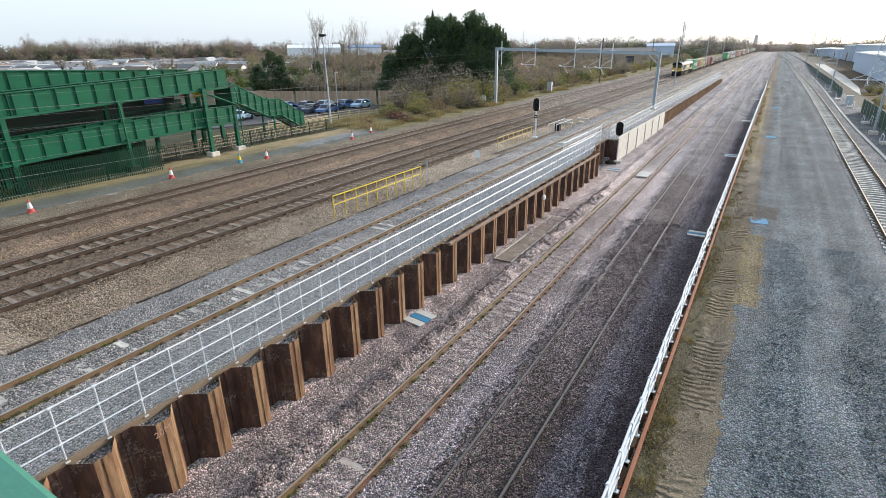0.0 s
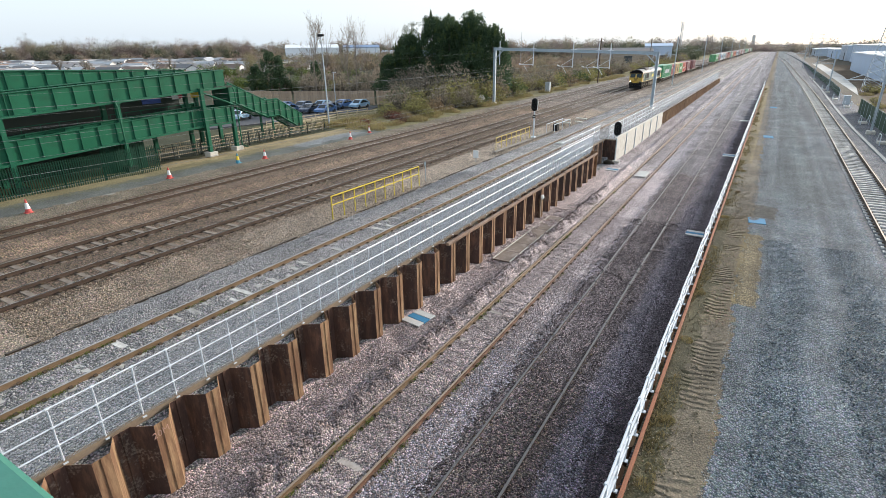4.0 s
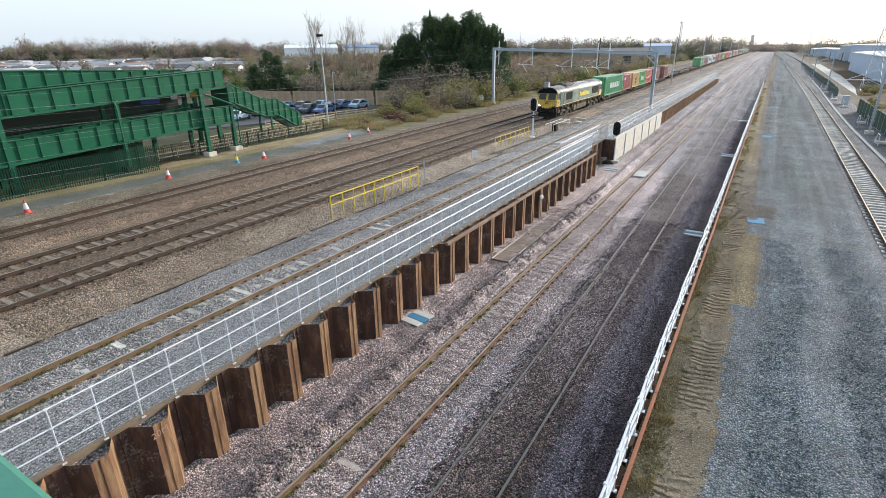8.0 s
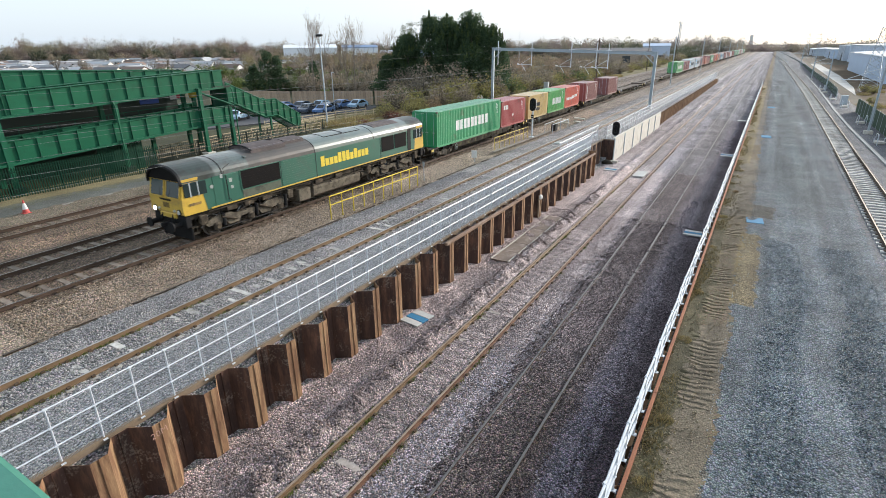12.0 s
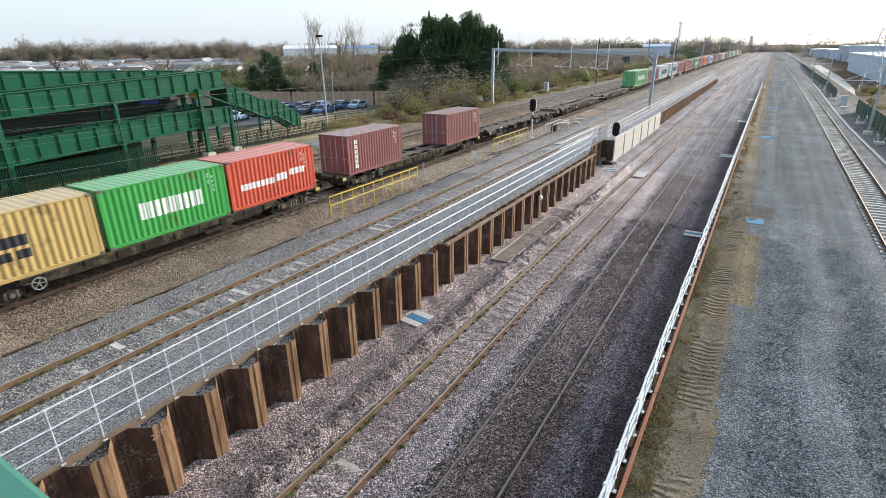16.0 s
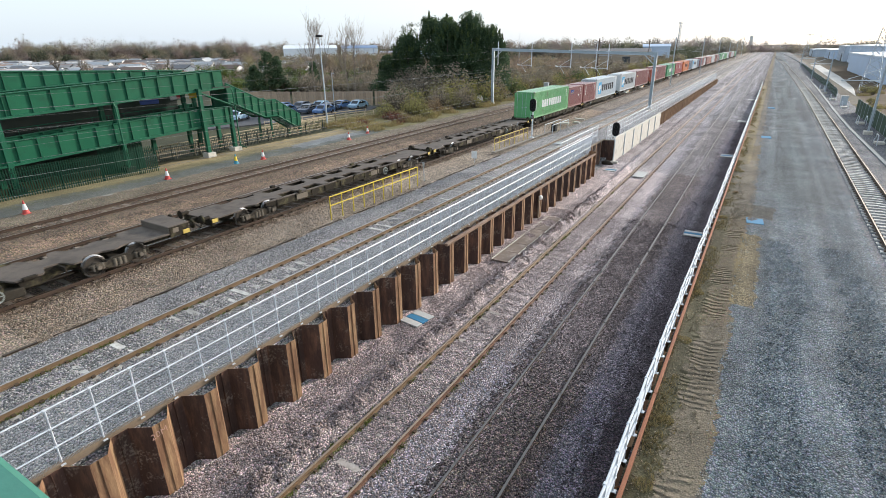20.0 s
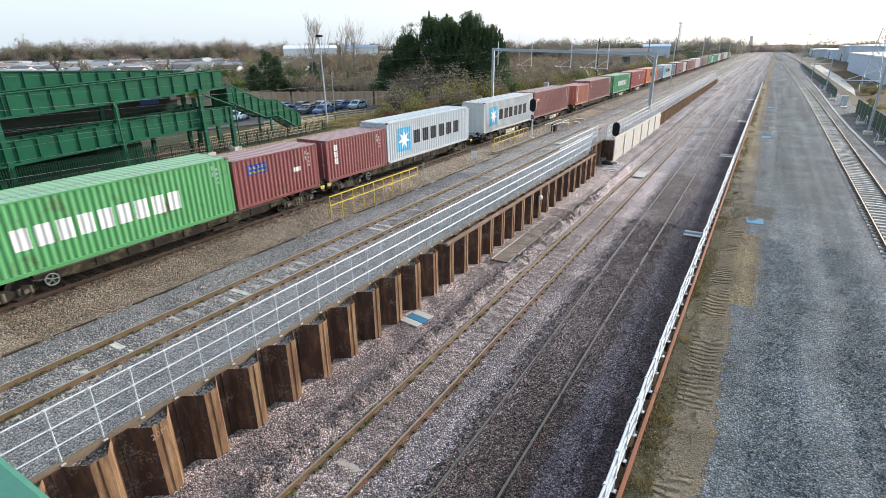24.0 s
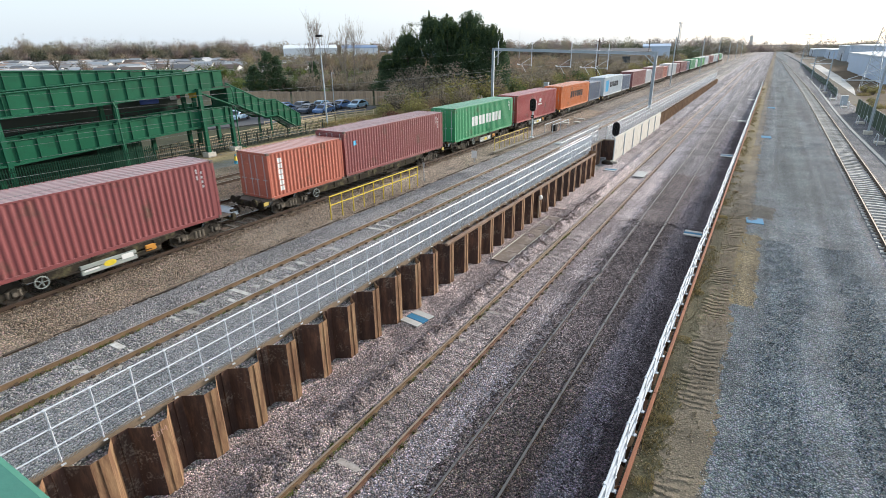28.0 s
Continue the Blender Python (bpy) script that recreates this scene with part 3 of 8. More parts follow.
def kerb_strip(name, x, y0, y1, zf, label):
    g = Geo()
    y = y0
    while y < y1 - .1:
        b = min(y + 6, y1)
        k = Geo().ext([(x - .07, .03), (x + .05, .03), (x + .05, -.16), (x + .035, -.16), (x + .035, .01), (x - .07, .01)], "y", y, b - .01)
        k.v = [(p[0], p[1], p[2] + zf(p[1])) for p in k.v]
        g.add(k.v, k.f)
        y = b
    tagged(part(name, g, PILE_CAP), label, "kerb", kind="structure")


kerb_strip("kerb_left", -12.16, -3, 44.2, lambda y: wall_top(y) + .02, "brown steel kerb angle along the top of the wall")

CAP_BEAM = surface("brown_steel_beam", (0.20, 0.125, 0.085), 0.75, 0.1, 0.3, 1.5, 30, 0.3, stain=(0.30, 0.22, 0.16), amount=.4)
# capping beam over the outer pans of the further piles, in lengths with open joints
y = 19.36
while y < 44.0:
    b = min(y + 8.2, 44.1)
    part("capping_beam", Geo().box((-11.57, (y + b) / 2, wall_top(y) + .04), (.16, b - y - .02, .13), bev=.012), CAP_BEAM, wall_l, "brown steel capping beam")
    # dark strip drawn for the shadow line behind the beam
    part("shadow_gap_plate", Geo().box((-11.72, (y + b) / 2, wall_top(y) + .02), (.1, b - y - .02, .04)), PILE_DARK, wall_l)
    y = b
wl = thing("bulkhead_lamp", pose(-11.5, 31.25, -.36), "small white bulkhead lamp on a post against the piles", "lamp")
part("post", Geo().box((-.02, -.12, -.55), (.09, .16, 1.5), bev=.01), PILE_CAP, wl)
part("globe", Geo().tube([(.02, -.05, .1), (.1, -.05, .1), (.17, -.05, .1)], [.16, .16, .09], 14), PLATE_WHITE, wl)

# recess: the wall steps back behind a short return, then pale concrete panels
rec = thing("retaining_wall_recess", pose(0, 0, 0), "deep recess of the pile wall with rusty steel sides", "retaining wall", kind="structure")
rz, rt = low_ground(47), 0.56
for y in (44.3, 45.75, 47.2, 48.65):
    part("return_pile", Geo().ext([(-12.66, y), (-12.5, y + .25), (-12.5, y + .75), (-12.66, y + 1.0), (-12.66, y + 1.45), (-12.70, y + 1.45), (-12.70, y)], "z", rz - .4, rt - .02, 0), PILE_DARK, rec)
    part("pile_edge", Geo().box((-12.48, y + .5, (rz + rt) / 2), (.03, .16, rt - rz)), PILE, rec)
part("return_plate", Geo().box((-12.1, 44.2, (rz + rt) / 2 - .1), (1.15, .06, rt - rz + .2)), PILE, rec)
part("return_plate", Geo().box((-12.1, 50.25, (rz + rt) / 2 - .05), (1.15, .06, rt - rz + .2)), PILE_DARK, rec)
part("capping_channel", Geo().box((-12.6, 47.2, rt + .02), (.16, 6.0, .12), bev=.01).box((-12.1, 50.2, rt + .03), (1.0, .16, .1), bev=.01), PILE_CAP, rec)
part("back_fill", Geo().box((-12.9, 47.2, rt - .55), (.4, 6.0, 1.0)), GROUND, rec)
bags = thing("rubble_bag", pose(-11.75, 49.3, low_ground(49)), "grey sagging sack lying at the foot of the recess", "sack")
part("sack", Geo().tube([(-.5, 0, .12), (-.2, .1, .22), (.15, 0, .2), (.45, .15, .1)], [.14, .24, .22, .1], 10), UNDER, bags, smooth=True)
sb = thing("concrete_block", pose(-11.35, 50.2, low_ground(50)), "pale broken concrete block beside the panel wall", "block")
part("slab", Geo().box((0, 0, .12), (.7, .45, .26), bev=.04), CONCRETE, sb)
panels = thing("retaining_wall_panels", pose(0, 0, 0), "pale concrete panel retaining wall", "retaining wall", kind="structure")
y = 50.4
while y < 74.6:
    zt = 0.78 - (y - 50) * 0.006
    part("concrete_panel", Geo().box((-11.62, y + 1.98, (zt + low_ground(y) - .3) / 2), (.2, 3.93, zt - low_ground(y) + .3), bev=.02), CONCRETE, panels)
    part("panel_post", Geo().box((-11.56, y - .01, (zt + low_ground(y) - .3) / 2 - .03), (.22, .16, zt - low_ground(y) + .2), bev=.01), GALV_DULL, panels)
    y += 4.08

# ---- handrails on the wall ----


def build_handrail(name, x, y0, y1, pitch, base, heights, mesh, label, mat, wob=0.0, r=0.021, wire=.026):
    hr = thing(name, pose(0, 0, 0), label, "handrail", "handrails")
    n = int(round((y1 - y0) / pitch))
    top = heights[0]
    post = Geo().tube([(0, 0, -.02), (0, 0, top)], r, 6)
    post.box((.02, 0, 0), (.12, .1, .03))
    for h in heights:
        post.tube([(0, -.04, h), (0, .04, h)], r * 1.6, 6)
    pm = post.mesh("post", mat)
    if mesh:
        w = Geo()
        for j in range(int(pitch / wire)):
            yy = .01 + j * wire
            w.add([(.012, yy, .03), (.012, yy + 0.0031, .03), (.012, yy + 0.0031, top - .03), (.012, yy, top - .03), (.016, yy + .002, .03), (.016, yy + .002, top - .03)], [(0, 1, 2, 3), (1, 4, 5, 2), (4, 0, 3, 5)])
        for j in range(int(top / .076)):
            zz = .04 + j * .076
            w.add([(.012, 0, zz), (.012, pitch, zz), (.012, pitch, zz + 0.003), (.012, 0, zz + 0.003), (.016, 0, zz + .002), (.016, pitch, zz + .002)], [(0, 1, 2, 3), (1, 5, 4, 0), (3, 2, 5, 4)])
        wm = w.mesh("mesh_panel", GALV)
    rnd = random.Random(7)
    dx = [rnd.uniform(-wob, wob) for _ in range(n + 1)]
    for i in range(n + 1):
        y = y0 + i * pitch
        part("post", pm, None, hr, at=pose(x + dx[i], y, base(y), rnd.uniform(-.6, .6), rnd.uniform(-.6, .6), 0))
        if mesh and i < n:
            part("mesh_panel", wm, None, hr, at=pose(x, y, base(y)))
    for h in heights:
        part("rail", Geo().tube([(x + dx[i], y0 + i * pitch, base(y0 + i * pitch) + h) for i in range(n + 1)], r, 6), mat, hr)
    return hr


build_handrail("handrail", -12.15, 1.55, 44.5, 0.915, wall_top, (1.45, 0.96, 0.48), True, "white galvanised handrail with wire mesh on the pile wall", GALV)
build_handrail("handrail", -12.3, 50.4, WALL_END, 1.85, lambda y: wall_top(y) + .05, (1.35, 0.92, 0.5), True, "white galvanised handrail above the concrete panels", GALV, 0.0, 0.022, .11)
back = build_handrail("handrail", -13.3, 40.0, 50.8, 1.8, lambda y: wall_top(y) + .05, (1.35, 0.92, 0.5), True, "galvanised handrail round the recess in the wall", GALV, 0.0, 0.022, .06)

# right wall with its bright handrail
YARD_GROUND = Z_YARD - 0.2


def right_top(_):
    return YARD_GROUND + 0.02


wall_r, n_r = build_pile_wall("retaining_wall_right", -1.20, -1.62, 3.0, 146.0, right_top, low_ground, "low rusty sheet-pile wall along the chippings yard")
rc = Geo()
y = 2.0
while y < 146:
    rc.box((-1.24, y + 2.9, right_top(y) + .04), (.09, 5.78, .16), bev=.01)
    y += 5.8
part("capping_angle", rc, surface("orange_brown_steel", (0.27, 0.105, 0.055), 0.8, 0.1, 0.3, 1.5, 30, 0.3), wall_r)
build_handrail("handrail", -1.40, 4.3, 146, 1.045, lambda y: right_top(y) + .05, (1.1, 0.74, 0.38), False, "bright galvanised three-rail handrail along the yard", GALV, 0.02, 0.03)

# yellow handrails beside the main line


def yellow_rail(x, y0, y1, n, base, h, mat, label):
    hr = thing("yellow_handrail", pose(x, y0, base), label, "handrail", "handrails")
    L = y1 - y0
    for i in range(n):
        part("post", Geo().box((0, i * L / (n - 1), h / 2 - .1), (.05, .05, h + .2), bev=.008), mat, hr)
    for z in (h, h * .56):
        part("rail", Geo().box((0, L / 2, z), (.055, L + .05, .055), bev=.01), mat, hr)


yellow_rail(-20.2, 21.0, 29.95, 10, -0.08, 1.17, YELLOW, "bright yellow handrail on the ballast edge")
yellow_rail(-20.75, 43.6, 51.6, 8, -0.02, 1.1, YELLOW_PALE, "faded yellow handrail with a low ballast board")

# ---- the freight train ----
C_X = TRACK_X["C"]
MOVING = []  # (thing, place along the train)
WHEELS = []  # (wheelset, radius)

V_NODES = [(0.0, 12.11), (4.0, 12.41), (8.0, 12.70), (12.0, 12.98), (16.0, 13.16), (22.0, 13.35), (28.0, 13.71)]


def travelled(t):
    """Metres run since the start of the clip; the train gathers speed slowly."""
    s = 0.0
    for (ta, va), (tb, vb) in zip(V_NODES, V_NODES[1:]):
        if t <= ta:
            break
        e = min(t, tb)
        ve = va + (vb - va) * (e - ta) / (tb - ta)
        s += (va + ve) / 2 * (e - ta)
    return s


TRAIN_START = 183.18


def on_train(ob, s, z):
    MOVING.append((ob, s, z))
    ob.matrix_basis = pose(C_X, s, z)
    return ob


GREY_STEEL = surface("wagon_frame_brown", (0.03, 0.025, 0.019), 0.85, 0.0, 0.4, 1.5, 30, 0.25, stain=(0.125, 0.11, 0.06), amount=0.42, stain_scale=1.6, spec=0.15)
DECK = surface("wagon_deck_brown", (0.105, 0.084, 0.068), 0.8, 0.0, 0.3, 1.5, 30, 0.2, stain=(0.055, 0.043, 0.034), amount=.5, stain_scale=1.1)
WHEEL = surface("wheel_steel", (0.045, 0.036, 0.028), 0.8, 0.1, 0.35, 4, 40, .2)
TYRE = surface("bright_wheel_rim", (0.45, 0.45, 0.46), 0.35, 0.9, 0.1)
BUFFER = surface("worn_buffer", (0.10, 0.09, 0.08), 0.6, 0.4, 0.3)
PLATE_GREY = surface("grey_equipment_box", (0.30, 0.33, 0.31), 0.6, 0, 0.2)
HOLE_DARK = surface("dark_gap", (0.012, 0.010, 0.009), .9, 0, .3)
PLATE_BLUE = surface("blue_grey_steel", (0.24, 0.29, 0.33), 0.5, 0.1, 0.2, 2, 40, .1, stain=(0.10, 0.10, 0.10), amount=.4)
ORANGE_BOX = surface("orange_box", (0.55, 0.24, 0.03), 0.6, 0, 0.2)


def wheelset_mesh(r):
    g = Geo()
    for s in (-1, 1):
        pr = [(s * .68, 0.08), (s * .68, r + .03), (s * .71, r + .03), (s * .72, r), (s * .82, r - .01), (s * .82, r - .10), (s * .77, r - .12), (s * .77, .17), (s * .83, .15), (s * .83, .08)]
        n = 20
        vs = [(x, q * math.cos(6.28319 * i / n), q * math.sin(6.28319 * i / n)) for i in range(n) for x, q in pr]
        k = len(pr)
        fs, ms = [], []
        for i in range(n):
            for j in range(k):
                fs.append((i * k + j, i * k + (j + 1) % k, ((i + 1) % n) * k + (j + 1) % k, ((i + 1) % n) * k + j))
                ms.append(1 if j in (1, 2, 3) else 0)
        g.add(vs, fs)
        g.m[-len(fs):] = ms
        for i in range(3):  # web holes show as dark bosses
            a = 2.094 * i
            g.box((s * .78, math.cos(a) * r * .55, math.sin(a) * r * .55), (.03, .07, .07))
    g.tube([(-.95, 0, 0), (.95, 0, 0)], .08, 10)
    return g.mesh("wheelset", [WHEEL, TYRE])


WS = wheelset_mesh(0.46)
WL = wheelset_mesh(0.53)


def bogie_side_mesh():
    """Cast side frames outside the wheels, coil springs, axle boxes with pale worn covers, brake beams."""
    g = Geo()
    for x in (-1.02, 1.02):
        o = 1 if x > 0 else -1
        prof = [(-1.25, .58), (-1.14, .46), (-.75, .45), (-.52, .34), (-.3, .24), (.3, .24), (.52, .34), (.75, .45), (1.14, .46), (1.25, .58), (.9, .66), (.55, .56), (.3, .70), (-.3, .70), (-.55, .56), (-.9, .66)]
        g.ext(prof, "x", x - .05, x + .05)
        for y in (-.9, .9):
            g.box((x + .08 * o, y, .46), (.16, .26, .26), 0, bev=.04)
            g.tube([(x + .15 * o, y, .46), (x + .19 * o, y, .46)], .09, 10, 1)
            for q in (-.19, .19):
                g.tube([(x + .07 * o, y + q, .34), (x + .07 * o, y + q, .6)], .055, 8, 1)
        for q in (-.2, 0, .2):
            g.tube([(x + .04 * o, q, .28), (x + .04 * o, q, .62)], .075, 8, 1)
        g.tube([(x * .93, -1.35, .36), (x * .93, -.5, .3), (x * .93, .5, .3), (x * .93, 1.35, .36)], .025, 5)
        for y in (-1.4, -.4, .4, 1.4):
            g.box((x * .76, y, .44), (.1, .07, .32), 0, bev=.015)
    g.box((0, 0, .52), (1.95, .42, .22), 0, bev=.03)
    for y in (-1.38, -.42, .42, 1.38):
        g.tube([(-.8, y, .36), (.8, y, .36)], .035, 6)
    return g.mesh("bogie_frame", [UNDER, WORN_STEEL])


WORN_STEEL = surface("dusty_worn_casting", (0.16, 0.135, 0.105), .8, .1, .35, 4, 40, .2)
BF = bogie_side_mesh()


def add_bogie(wagon, y, spin):
    b = part("bogie", BF, None, wagon, at=pose(0, y, 0))
    for dy in (-.9, .9):
        w = part("wheelset", WS, None, b, at=pose(0, dy, .46))
        if spin:
            WHEELS.append((w, dy, .46))


TABS = (6.5, 9.3, 11.0, 13.6)  # outriggers of the spine wagon


def deck_half(y, L, spine, bog):
    """Half width of the deck plate: full at the ends and cross members, bitten away round the wheels and in rounded slots."""
    q = y if y < L / 2 else L - y
    c = bog[0] if y < L / 2 else L - bog[1]
    if q < c - 1.15:
        return 1.12 - (0 if spine else .3 * ease(.4, 0, q))
    if q < c + 1.45:
        return 1.12 - .45 * ease(c - 1.15, c - .9, q) * ease(c + 1.45, c + 1.2, q) + .20 * ease(.55, .0, abs(q - c))
    if spine:
        near = min(abs(y - t) for t in TABS)
        return .5 + .62 * max(ease(.75, .45, near), ease(c + 2.0, c + 1.75, q))
    first = c + 1.45
    pitch = (L / 2 - first) / max(1, round((L / 2 - first) / 2.3))
    r = (q - first) % pitch
    return 1.12 - .78 * ease(.3, .62, r) * ease(pitch, pitch - .3, r)


def wagon_meshes(L, spine, bog):
    deck, under = Geo(), Geo()
    h = .98
    ys = [i * L / 300 for i in range(301)]
    vs, fs = [], []
    for y in ys:
        w = deck_half(y, L, spine, bog)
        vs += [(-w, y, h - .02), (w, y, h - .02), (w, y, h - .09), (-w, y, h - .09)]
    for i in range(300):
        for j in range(4):
            fs.append((4 * i + j, 4 * i + (j + 1) % 4, 4 * i + 4 + (j + 1) % 4, 4 * i + 4 + j))
    deck.add(vs, fs + [(0, 1, 2, 3), (1200, 1201, 1202, 1203)])
    for a, s in ((0, 1), (L, -1)):
        under.box((0, a + s * .12, h - .22), (2.3, .24, .36), bev=.03)
        for x in (-.87, .87):
            under.tube([(x, a + s * .1, h + .03), (x, a - s * .32, h + .03)], .09, 10)
            under.tube([(x, a - s * .30, h + .03), (x, a - s * .36, h + .03)], .22, 14)
        under.box((0, a - s * .15, h - .12), (.14, .5, .2), bev=.03)
        under.tube([(.3, a + s * .05, h - .2), (.34, a - s * .12, h - .55), (.3, a - s * .3, h - .3)], .03, 6)
        under.tube([(-.3, a + s * .05, h - .2), (-.34, a - s * .12, h - .5), (-.3, a - s * .3, h - .3)], .03, 6)
    if spine:
        under.ext([(3.9, h - .09), (3.9, h - .25), (6.0, h - .6), (L - 6.0, h - .6), (L - 3.9, h - .25), (L - 3.9, h - .09)], "x", -.47, .47)
        for t in TABS:
            for x in (-1, 1):
                under.ext([(t - .4, h - .09), (t - .34, h - .4), (t + .34, h - .4), (t + .4, h - .09)], "x", x * .6, x * 1.1)
                under.box((x * 1.13, t, h - .03), (.16, .5, .12), bev=.02)
        for x in (-.95, .95):
            under.tube([(x, 5.2, h - .45), (x, L - 5.2, h - .45)], .025, 6)
        under.box((.85, L * .46, h - .45), (.4, 1.1, .4), bev=.03)
    else:
        for x in (-1.06, 1.06):
            s = 1 if x > 0 else -1
            deck.box((x + s * .02, L / 2, h - .045), (.15, L - 6.9, .05))
            # side sill, deeper in the middle
            under.ext([(3.45, h - .05), (3.45, h - .2), (4.6, h - .44), (L - 4.6, h - .44), (L - 3.45, h - .2), (L - 3.45, h - .05)], "x", x + s * .05, x + s * .09)
            under.box((x + s * .1, L / 2, h - .43), (.12, L - 9.4, .04))
            n = int((L - 8) / 1.2)
            for k in range(n):
                under.box((x + s * .11, 4.4 + (L - 8.8) * k / (n - 1), h - .24), (.05, .05 if k % 3 else .34, .34), bev=.008)
            under.tube([(x * .75, 4.0, h - .42), (x * .75, L - 4.0, h - .42)], .03, 6)
    under.box((0, L / 2, h - .30), (.5, L - .6, .42))
    y = 4.1
    while y < L - 3.8:
        under.box((0, y, h - .2), (2.1, .08, .22))
        y += 2.15
    for f in (.14, .46, .54, .86):
        for x in (-1.12, 1.12):
            under.box((x, L * f, h - .035), (.2, .26, .07), bev=.015)
    return deck.mesh("deck", DECK), under.mesh("frame", GREY_STEEL)


handwheel = Geo()
for i in range(14):
    a, b = 6.28319 * i / 14, 6.28319 * (i + 1) / 14
    handwheel.tube([(0, .24 * math.cos(a), .24 * math.sin(a)), (0, .24 * math.cos(b), .24 * math.sin(b))], .022, 5)
for i in range(5):
    a = 6.28319 * i / 5
    handwheel.tube([(0, 0, 0), (.0, .24 * math.cos(a), .24 * math.sin(a))], .016, 4)
HANDWHEEL = handwheel.mesh("handwheel", PLATE_GREY)
WAGON = {}


def wagon(s, L, label, near=True, spin=False, spine=False, bog=None):
    w = on_train(thing("flat_wagon", pose(0, 0, 0), label, "wagon", "container wagons"), s, 0)
    bog = bog or (2.2, L - 2.2)
    if (L, spine) not in WAGON:
        WAGON[L, spine] = wagon_meshes(L, spine, bog)
    part("deck", WAGON[L, spine][0], None, w)
    part("frame", WAGON[L, spine][1], None, w)
    for y in bog:
        add_bogie(w, y, spin)
    if near:
        part("handwheel", HANDWHEEL, None, w, "pale brake handwheel", at=pose(1.24, 12.4 if spine else 14.3 if L > 20 else 4.0, .62))
        part("brake_gear", Geo().box((.9, L * .62, .5), (.5, 1.5, .34), bev=.03).box((-.5, L * .4, .5), (.6, 1.1, .3), bev=.03).tube([(.4, L * .44, .52), (.4, L * .56, .52)], .17, 12), UNDER, w)
        if L > 15:
            for y in (.2, L - .2):
                part("end_plate", Geo().box((1.165, y, .86), (.02, .34, .2), bev=.005), YELLOW_PALE, w, "faded yellow plate at the wagon end")
        if L < 15:
            for y, sg in ((.0, -1), (L, 1)):
                part("end_platform", Geo().ext([(-1.0, y - sg * .3), (-1.0, y + sg * .25), (-.7, y + sg * .5), (.7, y + sg * .5), (1.0, y + sg * .25), (1.0, y - sg * .3)], "z", .78, .97), PLATE_BLUE, w, "blue-grey steel end platform")
            eb = part("equipment_box", Geo().box((1.16, L * .5, .52), (.12, 2.3, .42), bev=.02), PLATE_GREY, w, "pale grey plated box below the sill")
            part("sticker", Geo().tube([(1.221, L * .5, .52), (1.227, L * .5, .52)], .13, 16).turned(Matrix.Translation((0, L * .5, .52)) @ Matrix.Diagonal((1, 2.0, 1, 1)) @ Matrix.Translation((0, -L * .5, -.52))), YELLOW, eb)
            part("sticker", Geo().box((1.224, L * .5 + .75, .58), (.006, .5, .22), bev=.002), PLATE_WHITE, eb)
            part("number_bar", Geo().box((1.224, L * .5 - .75, .48), (.006, .6, .08), bev=.002), PLATE_WHITE, eb)
            part("valve_box", Geo().box((1.1, L * .64, .6), (.2, .5, .3), bev=.03), ORANGE_BOX, w)
    return w


def corr_line(L, depth, pitch=0.279, lead=0.12):
    """Points (offset, y) of a trapezoid corrugation along y."""
    pts, y = [(0, lead)], lead + .04
    while y + pitch < L - lead:
        pts += [(0, y), (-depth, y + pitch * .25), (-depth, y + pitch * .5), (0, y + pitch * .75)]
        y += pitch
    return pts + [(0, L - lead)]


def clip_line(pts, a, b):
    """The stretch of a line of points between two places along it."""
    def at(y):
        for (oa, ya), (ob_, yb) in zip(pts, pts[1:]):
            if ya <= y <= yb and yb > ya:
                return (oa + (ob_ - oa) * (y - ya) / (yb - ya), y)
        return (0, y)
    return [at(a)] + [p for p in pts if a < p[1] < b] + [at(b)]


PAINT = {}


def paint(name, base, stain=(0.10, 0.055, 0.035), amount=0.18):
    if name not in PAINT:
        PAINT[name] = surface("container_paint_" + name, base, 0.42, 0, 0.12, 0.7, 25, 0.05, stain=stain, amount=amount, stain_scale=1.0, coat=0.7, glint_sheen=0.10, coat_rough=0.3)
    return PAINT[name]


WHITE_MARK = surface("white_lettering_paint", (0.80, 0.80, 0.78), 0.5, 0, 0.1)
DARK_MARK = surface("dark_lettering_paint", (0.02, 0.022, 0.03), 0.5, 0, 0.1)
CYAN_MARK = surface("light_blue_paint", (0.10, 0.47, 0.75), 0.5, 0, 0.1)
YELLOW_MARK = surface("yellow_sticker", (0.80, 0.55, 0.03), 0.5, 0, 0.1)
BLUE_MARK = surface("blue_panel_paint", (0.03, 0.08, 0.35), 0.5, 0, 0.1)
CAST = surface("corner_casting_steel", (0.16, 0.13, 0.11), 0.7, 0.2, 0.3)


